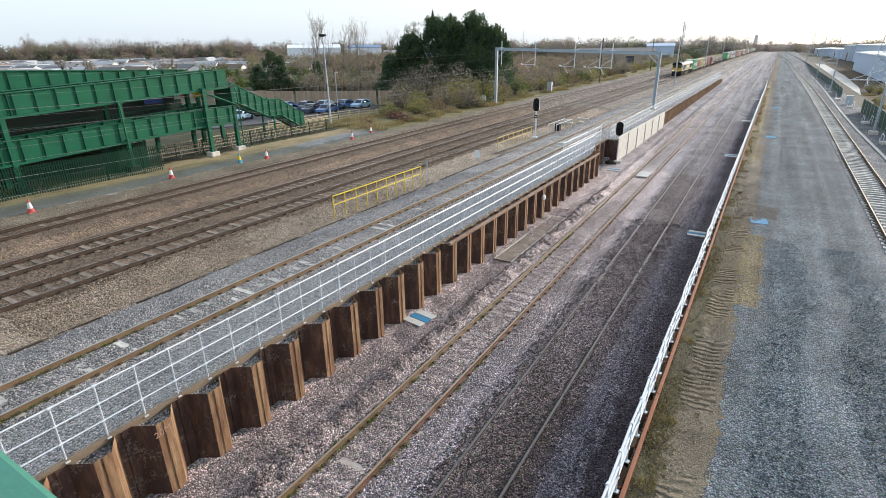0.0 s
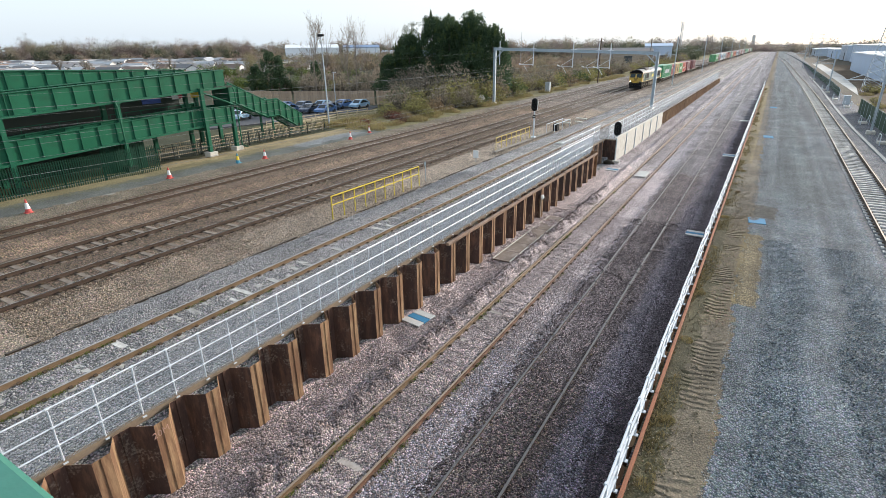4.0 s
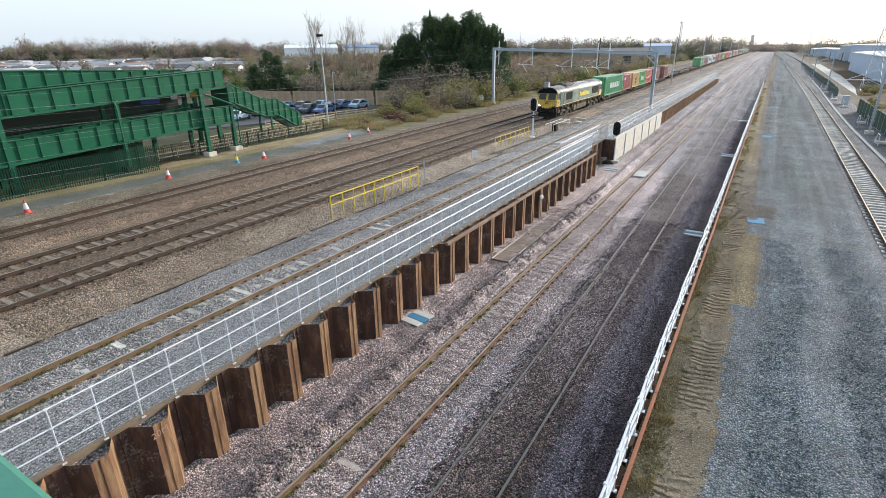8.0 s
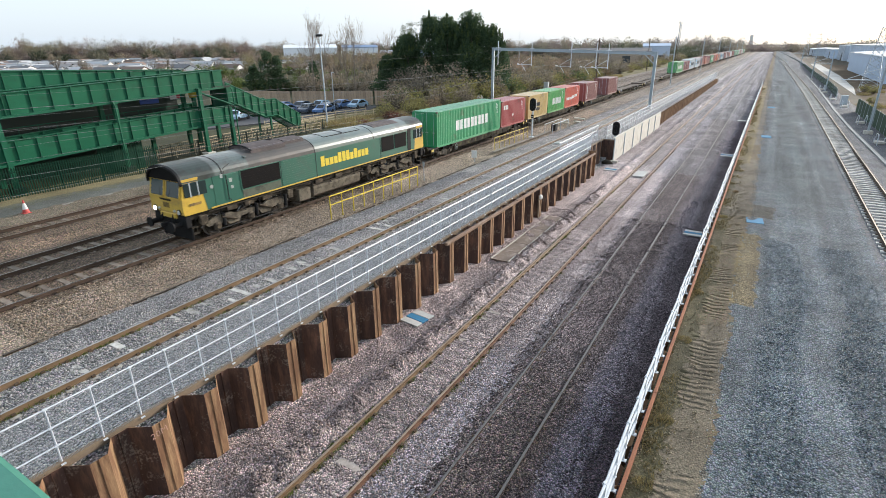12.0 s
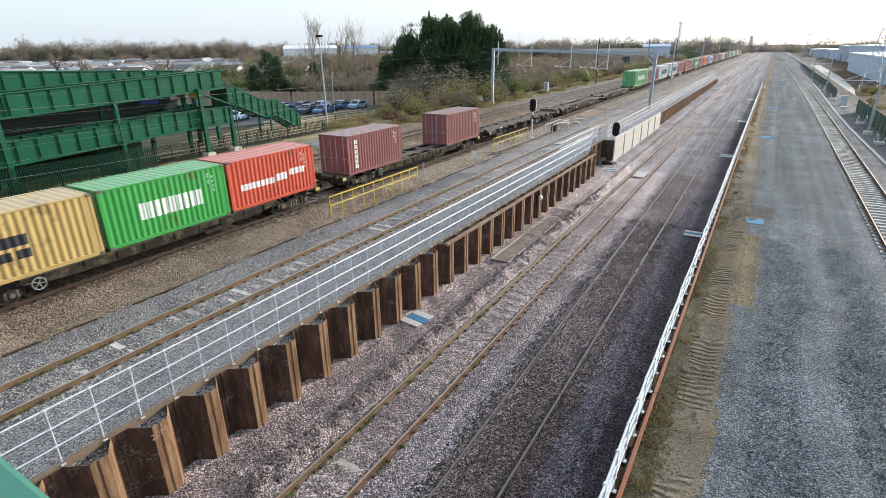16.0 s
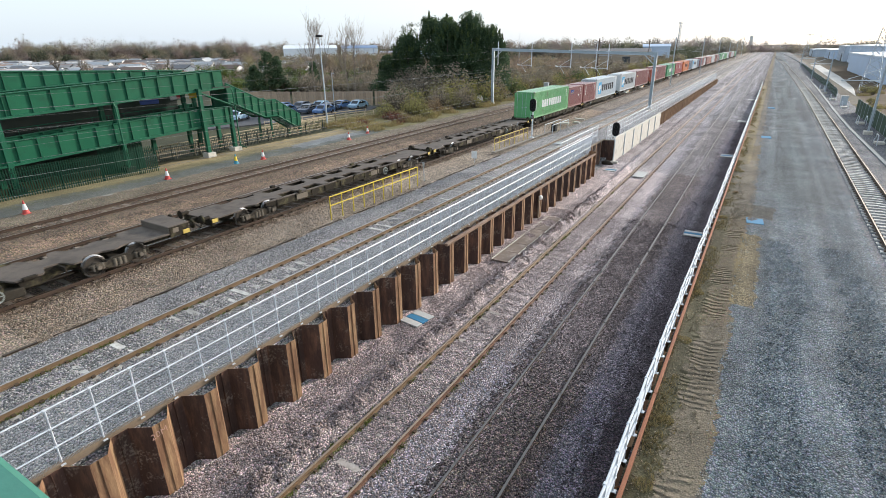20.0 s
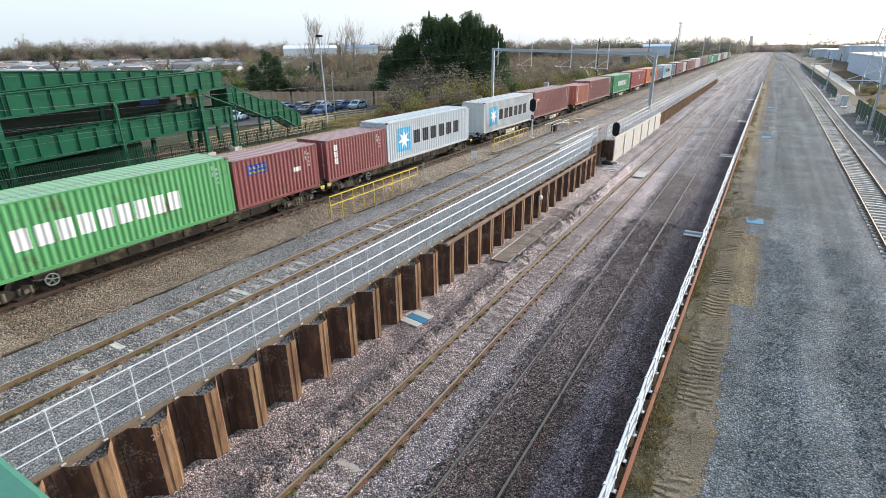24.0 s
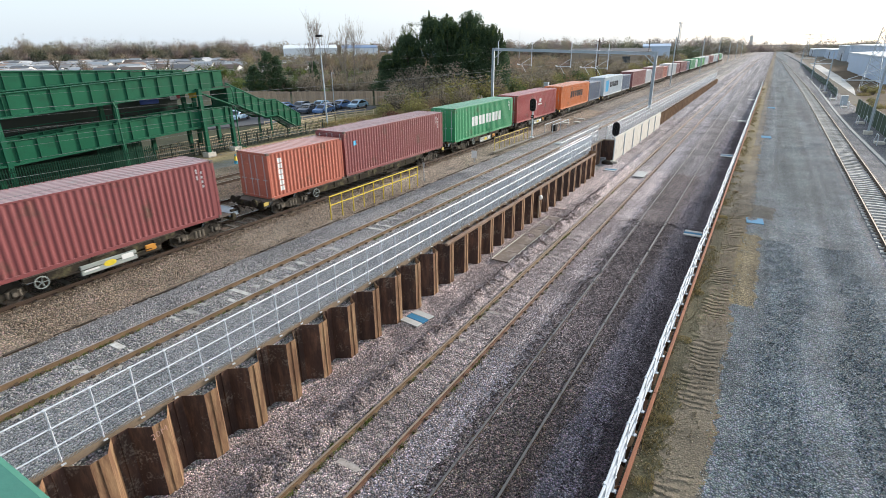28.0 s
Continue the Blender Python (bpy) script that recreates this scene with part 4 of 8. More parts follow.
def container(s, L, H, colour, label, marks=(), frame_paint=None, detail=True, star=None, diamond=None):
    """A corrugated steel container; marks are (material, y0, y1, z0, z1) on the side that faces the yard."""
    c = on_train(thing("shipping_container", pose(0, 0, 0), label, "container", "containers on the train"), s, .98)
    W = 1.219
    fr = Geo()
    for x in (-W + .06, W - .06):
        for y in (.06, L - .06):
            fr.box((x, y, H / 2), (.12, .12, H - .2), 0)
            for z in (.06, H - .06):
                fr.box((x, y + (.03 if y < 1 else -.03), z), (.165, .18, .12), 1, bev=.012)
        fr.box((x, L / 2, .08), (.09, L - .2, .16), 0, bev=.01)
        fr.box((x + (.02 if x > 0 else -.02), L / 2, H - .05), (.06, L - .2, .08), 0, bev=.01)
    for y in (.07, L - .07):
        for z in (.09, H - .07):
            fr.box((0, y, z), (2 * W - .2, .12, .14), 0, bev=.01)
    part("frame", fr, [frame_paint or colour, CAST], c)
    line = corr_line(L, .036)
    zs = (.15, H - .08)
    for sgn in (-1, 1):
        vs = [(sgn * (W - .02 + o), y, z) for z in zs for o, y in line]
        n = len(line)
        part("side_panel", Geo().add(vs, [(i, i + 1, n + i + 1, n + i) for i in range(n - 1)]), colour, c)
    if detail:
        rl = corr_line(L, .02, .33)
        n = len(rl)
        part("roof", Geo().add([(x, y, H - .015 + o) for x in (-W + .05, W - .05) for o, y in rl], [(i, i + 1, n + i + 1, n + i) for i in range(n - 1)]), colour, c)
    else:
        part("roof", Geo().box((0, L / 2, H - .03), (2 * W - .1, L - .1, .03)), colour, c)
    el = corr_line(2 * W, .04, .3)
    n = len(el)
    part("end_panel", Geo().add([(y - W, L - .03 + o, z) for z in zs for o, y in el], [(i, i + 1, n + i + 1, n + i) for i in range(n - 1)]), colour, c)
    for sx in (-1, 1):
        d = Geo()
        d.box((sx * .56, .05, H / 2), (1.1, .05, H - .32), 0, bev=.012)
        for z in (.75, H / 2, H - .75):
            d.box((sx * .56, .022, z), (1.0, .012, .12), 0)
        for x in (.22, .86):
            d.tube([(sx * x, .005, .12), (sx * x, .005, H - .12)], .02, 6, 1)
            d.box((sx * x, -.005, H * .42), (.3, .02, .05), 1)
        part("door", d, [colour, GALV_DULL], c)
    if star:
        pts = [(star[0] + math.cos(math.pi * i / 7 + 1.57) * (.78 if i % 2 == 0 else .3), star[1] + math.sin(math.pi * i / 7 + 1.57) * (.78 if i % 2 == 0 else .3)) for i in range(14)]
        part("painted_star", Geo().ext(pts, "x", W - .016, W - .008), WHITE_MARK, c)
    if diamond:
        y, z = diamond
        dm = part("hazard_diamond", Geo().ext([(y, z - .2), (y + .2, z), (y, z + .2), (y - .2, z)], "x", W - .016, W - .008), WHITE_MARK, c, "white hazard diamond")
        part("dark_half", Geo().ext([(y - .08, z), (y, z - .1), (y + .08, z)], "x", W - .006, W - .003), DARK_MARK, dm)
    if marks:
        for m, y0, y1, z0, z1 in marks:
            cl = clip_line(line, y0, y1)
            k = len(cl)
            part("painted_marking", Geo().add([(W - .014 + o, y, z) for z in (z0, z1) for o, y in cl], [(i, i + 1, k + i + 1, k + i) for i in range(k - 1)]), m, c)
    return c


def word(m, y0, y1, z0, z1, n, gap=.18):
    """A brand word as a row of plain blocks."""
    w = (y1 - y0) / n
    out = []
    for i in range(n):
        a, b = y0 + i * w, y0 + (i + 1) * w - w * gap
        out.append((m, a, b, z0, z1))
    return out


def codes(H, L):
    """Small serial marks near the end of the side, as bars."""
    out = []
    for i in range(4):
        out.append((WHITE_MARK, L - .75, L - .68, H - .55 - i * .22, H - .42 - i * .22))
    out += [(WHITE_MARK, L - 1.0, L - .94, H - .5 - i * .3, H - .28 - i * .3) for i in range(2)]
    return out


TEAL = paint("teal_green", (0.018, 0.28, 0.112))
LEAF = paint("bright_green", (0.035, 0.33, 0.06))
RED = paint("crimson", (0.33, 0.035, 0.04))
ORANGE_RED = paint("orange_red", (0.56, 0.075, 0.035))
TAN = paint("mustard", (0.52, 0.36, 0.13))
BROWN_RED = paint("brown_red", (0.225, 0.058, 0.06))
OXIDE = paint("red_oxide", (0.225, 0.07, 0.066))
RUSTY = paint("faded_orange", (0.41, 0.112, 0.07))
PALE_LEAF = paint("washed_green", (0.095, 0.35, 0.125))
SILVER = paint("pale_grey", (0.50, 0.56, 0.60), (0.38, 0.36, 0.33), 0.1)
SILVER_OLD = paint("worn_pale_grey", (0.50, 0.53, 0.55), (0.36, 0.30, 0.23), 0.16)
ORANGE = paint("orange", (0.62, 0.15, 0.02))
NAVY = paint("slate_blue", (0.07, 0.115, 0.19))
H20, H40, HC = 2.591, 2.591, 2.896
F20, F40 = 6.058, 12.192


def ever(L, H, a=.26):
    """White block word along the middle of the side."""
    return word(WHITE_MARK, L * a, L * .78, H * .35, H * .64, 9, .25) + codes(H, L)


def ship_word(L, H):
    return [(CYAN_MARK, 1.2, 2.98, .62, 2.35)] + word(DARK_MARK, 3.4, 10.75, H * .34, H * .68, 6, .3) + codes(H, L)


def tall_word(H, n):
    """An upright word near the end of the side."""
    h = min(1.9 / n, .42)
    return [(WHITE_MARK, .72, 1.02, H * .86 - (i + 1) * h + .05, H * .86 - i * h) for i in range(n)]


W60 = "brown weathered sixty-foot flat wagon carrying containers"
wagon(3.3, 19.5, W60, spin=True)
container(4.14, F40, HC, TEAL, "teal-green forty-foot container with white block lettering", ever(F40, HC))
container(16.6, F20, H20, RED, "crimson twenty-foot container with white mark", word(WHITE_MARK, .6, 1.75, 1.72, 2.15, 3, .2) + codes(H20, F20), diamond=(2.85, 1.05))
wagon(23.2, 19.4, W60, spin=True)
container(23.7, F20, H20, TAN, "mustard yellow twenty-foot container with black mark", [(DARK_MARK, 2.5, 3.6, 1.24, 1.66), (DARK_MARK, 2.5, 2.98, .75, 1.1), (DARK_MARK, 3.12, 3.6, .75, 1.1)])
container(29.98, F20, H20, LEAF, "bright green twenty-foot container with white lettering", ever(F20, H20))
container(36.2, F20, H20, ORANGE_RED, "orange-red twenty-foot container with white lettering", word(WHITE_MARK, .7, 3.0, .95, 1.28, 7, .15) + word(WHITE_MARK, 4.1, 5.3, 1.15, 1.5, 3, .15) + [(WHITE_MARK, 3.1, 3.9, 1.0, 1.4)] + codes(H20, F20), PAINT["orange_red"])
wagon(44.7, 19.5, "brown flat wagon with a gap between two containers", spin=True)
container(45.35, F20, H20, OXIDE, "dull red twenty-foot container with upright white word", tall_word(H20, 6) + codes(H20, F20))
container(57.95, F20, H20, OXIDE, "dull red-brown twenty-foot container beside an empty deck", codes(H20, F20))
EMPTY = "empty brown flat wagon with holes in its deck"
w = wagon(66.3, 20.3, "empty brown spine wagon with outriggers and a raised end platform", spin=True, spine=True, bog=(2.85, 16.9))
part("end_locker", Geo().box((0, 19.8, 1.1), (2.2, 1.1, .34), bev=.03), DECK, w, "raised brown end platform")
part("end_plate", Geo().box((1.115, 19.8, .98), (.04, 1.0, .5), bev=.01).box((1.115, .75, .78), (.04, 1.4, .34), bev=.01), GREY_STEEL, w)
part("locker_plate", Geo().box((1.14, 19.6, 1.05), (.012, .28, .22)).box((1.14, .6, .8), (.012, .2, .12)), WORN_STEEL, w)
# flat dark plate on the deck, coloured like the shade inside a hole
part("deck_well", Geo().box((-.5, 1.0, .964), (.7, 1.2, .012)), HOLE_DARK, w, "dark rectangle painted as the shade of a hole in the end deck")
for s in (87.8, 108.8):
    w = wagon(s, 20.5, EMPTY, spin=True, bog=(3.0, 17.6))
    for y in (6.0, 13.4):
        for x in (-1.12, 1.12):
            part("container_spigot", Geo().box((x, y, 1.02), (.22, .3, .16), bev=.03), GREY_STEEL, w)
    part("sill_plate", Geo().box((1.16, 6.2, .72), (.02, .9, .3)).box((1.16, 13.2, .72), (.02, .9, .3)), WORN_STEEL, w)
wagon(130.0, 19.4, W60, spin=True)
container(130.52, F40, HC, PALE_LEAF, "washed-out green forty-foot container with white lettering", ever(F40, HC, .215))
container(142.9, F20, H20, BROWN_RED, "brown-red twenty-foot container with a blue plate", [(BLUE_MARK, .9, 2.2, 1.65, 2.2), (YELLOW_MARK, 1.0, 2.1, 1.72, 1.84), (WHITE_MARK, 1.0, 2.1, 1.95, 2.1), (WHITE_MARK, 4.1, 4.6, 1.25, 1.5)] + codes(H20, F20))
wagon(149.6, 19.4, W60, spin=True)
container(149.75, F20, H20, BROWN_RED, "brown-red twenty-foot container with upright white word", tall_word(H20, 3) + codes(H20, F20))
container(156.0, F40, HC, SILVER, "pale grey forty-foot container with dark lettering and light blue square", ship_word(F40, HC), star=(2.09, 1.48))
W40 = "dark forty-foot wagon with grey boxes on its sills"
wagon(171.0, 13.1, W40, spin=True)
container(171.32, F40, HC, SILVER_OLD, "worn grey forty-foot container with dark lettering and a light blue square", ship_word(F40, HC), star=(2.09, 1.48))
wagon(184.0, 13.1, W40, spin=True)
container(184.02, F40, HC, BROWN_RED, "brown-red forty-foot container with a small yellow plate", [(WHITE_MARK, .9, 1.7, 1.95, 2.1), (YELLOW_MARK, 1.0, 1.8, 1.8, 1.9)] + codes(HC, F40))
wagon(198.9, 19.4, W60, spin=True)
container(199.5, F20, H20, RUSTY, "faded orange twenty-foot container with upright white word", tall_word(H20, 6))
container(205.8, F40, HC, BROWN_RED, "brown-red forty-foot container with a small blue sticker", [(CYAN_MARK, .9, 1.2, 1.9, 2.2)] + codes(HC, F40))
wagon(219.5, 13.1, W40)
container(220.1, F40, HC, TEAL, "green forty-foot container with white lettering and barred door", ever(F40, HC))
wagon(233.2, 13.1, W40)
container(233.5, F40, HC, RED, "crimson forty-foot container with small white mark", [(WHITE_MARK, 6.5, 7.2, 1.7, 2.1), (WHITE_MARK, 6.2, 7.5, 1.4, 1.55)])
# the rest of the train, always far off
rest = [(F40, HC, ORANGE, "orange forty-foot container with dark blue lettering", 6), (F20, H20, NAVY, "slate-blue twenty-foot container on a wagon", 0), (F40, HC, SILVER, "pale grey forty-foot container with dark lettering", 6),
        (F20, H20, NAVY, "slate-blue twenty-foot container on a wagon", 0), (F40, HC, BROWN_RED, "brown-red forty-foot container on a wagon", 0), (F20, H20, SILVER_OLD, "worn grey twenty-foot container on a wagon", 0), (F40, HC, OXIDE, "dull red forty-foot container on a wagon", 0),
        (F20, H20, RUSTY, "faded orange twenty-foot container on a wagon", 0), (F40, HC, SILVER_OLD, "worn grey forty-foot container on a wagon", 0), (F20, H20, BROWN_RED, "brown-red twenty-foot container on a wagon", 0), (F40, HC, OXIDE, "dull red forty-foot container on a wagon", 0),
        (F20, H20, NAVY, "slate-blue twenty-foot container on a wagon", 0), (F40, HC, TEAL, "green forty-foot container on a wagon", 0), (F20, H20, SILVER, "pale grey twenty-foot container on a wagon", 0), (F40, HC, TEAL, "green forty-foot container on a wagon", 0),
        (F20, H20, LEAF, "bright green twenty-foot container on a wagon", 0), (F40, HC, SILVER, "pale grey forty-foot container on a wagon", 0), (F20, H20, OXIDE, "dull red twenty-foot container on a wagon", 0), (F40, HC, BROWN_RED, "brown-red forty-foot container on a wagon", 0),
        (F20, H20, SILVER, "pale grey twenty-foot container on a wagon", 0), (F40, HC, SILVER_OLD, "worn grey forty-foot container on a wagon", 0), (F20, H20, RED, "crimson twenty-foot container on a wagon", 0), (F40, HC, TEAL, "green forty-foot container on a wagon", 0), (F20, H20, SILVER, "pale grey twenty-foot container on a wagon", 0)]
s = 247.2
for i in range(0, len(rest), 2):
    wagon(s, 19.4, W60, near=i < 4)
    L, H, m, lab, nw = rest[i]
    mk = ([(CYAN_MARK, 1.2, 2.98, .62, 2.35)] if m is SILVER and nw else []) + (word(DARK_MARK, 3.9, 9.4, H * .42, H * .7, nw, .2) if nw else [])
    container(s + .5, L, H, m, lab, mk, detail=i < 4)
    L2, H2, m2, lab2, _ = rest[i + 1]
    container(s + .5 + L + .25, L2, H2, m2, lab2, (), detail=i < 4)
    s += 20.6

# ---- the diesel locomotive ----
LOCO_GREEN = surface("weathered_loco_green", (0.012, 0.105, 0.07), 0.44, 0, 0.25, 0.8, 40, 0.05, stain=(0.03, 0.075, 0.055), amount=0.35, stain_scale=0.8, coat=0.9, spec=0.5, glint_sheen=0.16, coat_rough=0.2)
LOCO_ROOF = surface("grey_loco_roof", (0.05, 0.078, 0.075), 0.5, 0.1, 0.25, 0.9, 40, 0.08, stain=(0.035, 0.033, 0.032), amount=0.55, stain_scale=0.7, coat=0.75, spec=0.5, glint_sheen=0.2, coat_rough=0.26)
LOCO_YELLOW = surface("loco_yellow", (0.54, 0.35, 0.045), 0.45, 0, 0.15, 1.5, 40, 0.05, stain=(0.30, 0.20, 0.06), amount=0.38, glint_sheen=0.2)
SOOT_ROOF = surface("sooty_loco_roof", (0.045, 0.043, 0.042), 0.65, 0, 0.3, 0.9, 40, 0.1, stain=(0.075, 0.062, 0.055), amount=0.5, stain_scale=0.8, coat=0.35, spec=0.4, glint_sheen=0.15, coat_rough=0.35)
PALE_ROOF = surface("pale_loco_roof", (0.075, 0.115, 0.108), 0.5, 0, 0.25, 0.9, 40, 0.08, stain=(0.05, 0.055, 0.052), amount=0.4, stain_scale=0.7, coat=0.8, spec=0.5, glint_sheen=0.15, coat_rough=0.25)
GRIMY = surface("grimy_grey_green", (0.10, 0.115, 0.085), 0.75, 0, 0.35, 2, 40, 0.1, stain=(0.05, 0.05, 0.04), amount=0.5, stain_scale=2, spec=0.3)
MUD_YELLOW = surface("scuffed_yellow_brown", (0.22, 0.14, 0.035), 0.7, 0, 0.4, 3, 40, 0.1, stain=(0.08, 0.06, 0.03), amount=0.5, stain_scale=5)
BLOCK_YELLOW = surface("bright_yellow_marking", (0.66, 0.52, 0.05), 0.5, 0, 0.15, 2, 40, 0.05)
TANK_PALE = surface("dusty_grey_brown_steel", (0.15, 0.13, 0.10), 0.85, 0, 0.45, 2, 30, 0.25, stain=(0.06, 0.05, 0.04), amount=0.5, stain_scale=3, spec=0.15)
SOOT_GREY = surface("sooty_grey_steel", (0.085, 0.07, 0.07), 0.75, 0.0, 0.4, 1.5, 30, 0.2, stain=(0.15, 0.125, 0.115), amount=0.4, spec=0.35)
SOOT = surface("sooty_grille", (0.010, 0.009, 0.009), 0.8, 0, 0.3, spec=0.1)
TANK = surface("dusty_tank", (0.062, 0.05, 0.038), 0.85, 0, 0.5, 2, 30, 0.3, stain=(0.17, 0.14, 0.10), amount=0.42, stain_scale=4, spec=0.15)
GLASS = surface("dark_cab_glass", (0.022, 0.034, 0.034), 0.1, 0, 0.2, 1.5, 30, bump=0, spec=0.35)
LAMP_ON, ln, ll, lp = nodes_of("lit_headlamp")
lp.inputs["Emission Color"].default_value, lp.inputs["Emission Strength"].default_value = (1.0, 0.93, 0.8, 1), 12.0
CONE_RED = surface("cone_red", (0.50, 0.07, 0.06), 0.6, 0, 0.1)
LAMP_OFF = surface("dull_lamp_lens", (0.5, 0.5, 0.48), 0.3, 0, 0.1)


def build_loco(s):
    lo = on_train(thing("diesel_locomotive", pose(0, 0, 0), "green diesel locomotive with yellow cab ends and grey roof", "locomotive"), s, 0)
    L, W = 21.3, 1.32
    side_h, z0 = 3.06, 1.52
    roof_line = [(-W * math.cos(math.pi * i / 18), side_h + .80 * math.sin(math.pi * i / 18) ** .85) for i in range(19)]

    def over_roof(x0, x1, lift, thick=.03):
        """A piece of shell that follows the roof between two offsets from its middle."""
        top = [(x0 + (x1 - x0) * i / 8, 0) for i in range(9)]
        top = [(x, side_h + .80 * (1 - (x / W) ** 2) ** .425 + lift) for x, _ in top]
        return top + [(x, z - thick) for x, z in top[::-1]]
    ca, cb = 2.05, L - 2.05  # inner ends of the cabs
    part("hood", Geo().ext([(-W, z0), (-W, side_h), (W, side_h), (W, z0)], "y", ca, cb), LOCO_GREEN, lo)
    for ya, yb, m in ((ca - .1, 4.3, LOCO_ROOF), (4.3, 9.17, SOOT_ROOF), (9.17, cb + .1, PALE_ROOF)):
        part("roof", Geo().ext(roof_line, "y", ya, yb), m, lo)
    part("silencer", Geo().ext(over_roof(-.88, .88, .2, .3), "y", 4.9, 7.3), SOOT_GREY, lo, "sooty rounded silencer on the roof")
    part("silencer_lip", Geo().ext(over_roof(-.9, .9, .215, .05), "y", 4.86, 4.95), BLACK, lo)
    part("silencer_tail", Geo().ext(over_roof(-.66, .66, .15, .3), "y", 7.5, 8.95), SOOT_GREY, lo)
    part("exhaust_port", Geo().tube([(.05, 6.9, 3.98), (.05, 6.9, 4.1)], .16, 12), BLACK, lo)
    part("lifting_lug", Geo().box((1.0, 4.3, 3.6), (.2, .14, .16), bev=.03).box((-1.0, 4.3, 3.6), (.2, .14, .16), bev=.03), LOCO_ROOF, lo)
    for y in (10.55, 12.35):
        hatch = part("roof_hatch", Geo().ext(over_roof(-.75, .75, .012), "y", y, y + 1.65), PALE_ROOF, lo)
        seal = Geo()
        for a, b, c, d in ((-.77, .77, y - .03, y + .01), (-.77, .77, y + 1.64, y + 1.68), (-.78, -.74, y, y + 1.65), (.74, .78, y, y + 1.65)):
            seal.ext(over_roof(a, b, .018), "y", c, d)
        part("hatch_seal", seal, BLACK, hatch)
    part("radiator_fan", Geo().ext(over_roof(-.85, .85, .03, .06), "y", 15.4, 18.3), SOOT_GREY, lo)
    for y in (9.12, 14.75, 2.6):
        part("roof_seam", Geo().ext([(x * 1.006, z + .012) for x, z in roof_line] + [(x, z - .02) for x, z in roof_line[::-1]], "y", y, y + .05), BLACK, lo)
    for sx in (-1, 1):
        part("side_stripe", Geo().box((sx * (W + .012), L / 2, z0 + .045), (.03, cb - ca + .6, .075), bev=.008), LOCO_YELLOW, lo, "yellow stripe along the sill")
        part("engine_grille", Geo().box((sx * (W + .008), 5.0, 2.55), (.03, 2.6, .96)), SOOT, lo)
        for i in range(7):
            part("grille_slat", Geo().box((sx * (W + .028), 5.0, 2.16 + i * .13), (.016, 2.55, .016)), SOOT, lo)
        part("grille_sill_panel", Geo().box((sx * (W + .006), 5.0, 1.83), (.024, 2.6, .4), bev=.008), GRIMY, lo, "grimy grey-green panel under the grille")
        for y in (16.35, 17.9):
            part("radiator_grille", Geo().box((sx * (W + .008), y, 2.52), (.03, 1.44, 1.0)), SOOT, lo)
        for y in (6.4, 9.15, 15.5):
            part("panel_joint", Geo().box((sx * (W + .004), y, 2.3), (.014, .035, 1.5)), BLACK, lo)
        for i in range(11):
            part("panel_rib", Geo().box((sx * (W + .006), 7.75, 1.72 + i * .125), (.02, 2.55, .03)), LOCO_GREEN, lo)
        part("crew_door", Geo().box((sx * (W + .006), 3.2, 2.3), (.03, .72, 1.45), bev=.01), LOCO_GREEN, lo)
        part("door_handrail", Geo().tube([(sx * (W + .02), 2.78, 3.0), (sx * (W + .07), 2.78, 2.9), (sx * (W + .07), 2.78, 1.8), (sx * (W + .02), 2.95, 1.72)], .022, 6), BLACK, lo)
        # maker's word as yellow blocks
        for i in range(12):
            hgt = .62 if i in (0, 4, 5, 6, 8) else .44
            part("painted_block", Geo().box((sx * (W + .014), 9.72 + i * .385, 2.12 + hgt / 2), (.012, .31, hgt)), BLOCK_YELLOW, lo)
        # black panel on the flat side paints the shade of a door recess
        part("cab_door_recess", Geo().box((sx * (W + .008), 19.02, 2.36), (.03, .42, 1.62)), BLACK, lo)
        # pipes, sand boxes and steps under the sill
        for y in (1.3, 6.95, 14.2, 20.0):
            part("sand_box", Geo().box((sx * 1.14, y, 1.06), (.26, .42, .52), bev=.04), TANK, lo)
        for y in (3.0, 4.1, 5.3, 9.4, 11.2, 15.9, 17.1, 18.3):
            part("equipment_box", Geo().box((sx * 1.12, y, 1.26), (.2, .62, .26), bev=.03), TANK, lo)
        for y in (2.3, 3.6, 4.7, 6.2, 8.7, 10.3, 12.6, 15.2, 16.5, 17.7, 19.0):
            part("drop_pipe", Geo().tube([(sx * 1.24, y, 1.45), (sx * 1.26, y, 1.1), (sx * 1.15, y + .25, .9)], .03, 6), BLACK, lo)
        part("air_pipe", Geo().tube([(sx * 1.24, 1.6, 1.4), (sx * 1.24, 8.6, 1.4), (sx * 1.26, 8.8, 1.15), (sx * 1.26, 13.4, 1.15), (sx * 1.24, 13.6, 1.4), (sx * 1.24, 19.3, 1.4)], .035, 6), UNDER, lo)
        for y in (13.5, 14.6):
            part("air_reservoir", Geo().tube([(sx * .95, y, .8), (sx * .95, y + .8, .8)], .2, 12), UNDER, lo)
        part("number_bar", Geo().box((sx * (W + .002), .95, 1.98), (.012, .62, .12)), MUD_YELLOW, lo)
        part("depot_plate", Geo().tube([(sx * (W + .003), 1.95, 2.6), (sx * (W + .012), 1.95, 2.6)], .1, 10), PLATE_GREY, lo)
        for yq, zq, wq, hq in ((3.05, 2.7, .18, .2), (3.1, 2.35, .16, .16), (2.55, 3.0, .14, .2)):
            part("notice_plate", Geo().box((sx * (W + .024), yq, zq), (.012, wq, hq)), PLATE_GREY, lo)
        part("grab_rail", Geo().tube([(sx * 1.31, 2.72, 3.08), (sx * 1.24, 2.78, 3.34), (sx * 1.12, 3.3, 3.5), (sx * 1.2, 3.42, 3.3)], .03, 6), BLACK, lo)
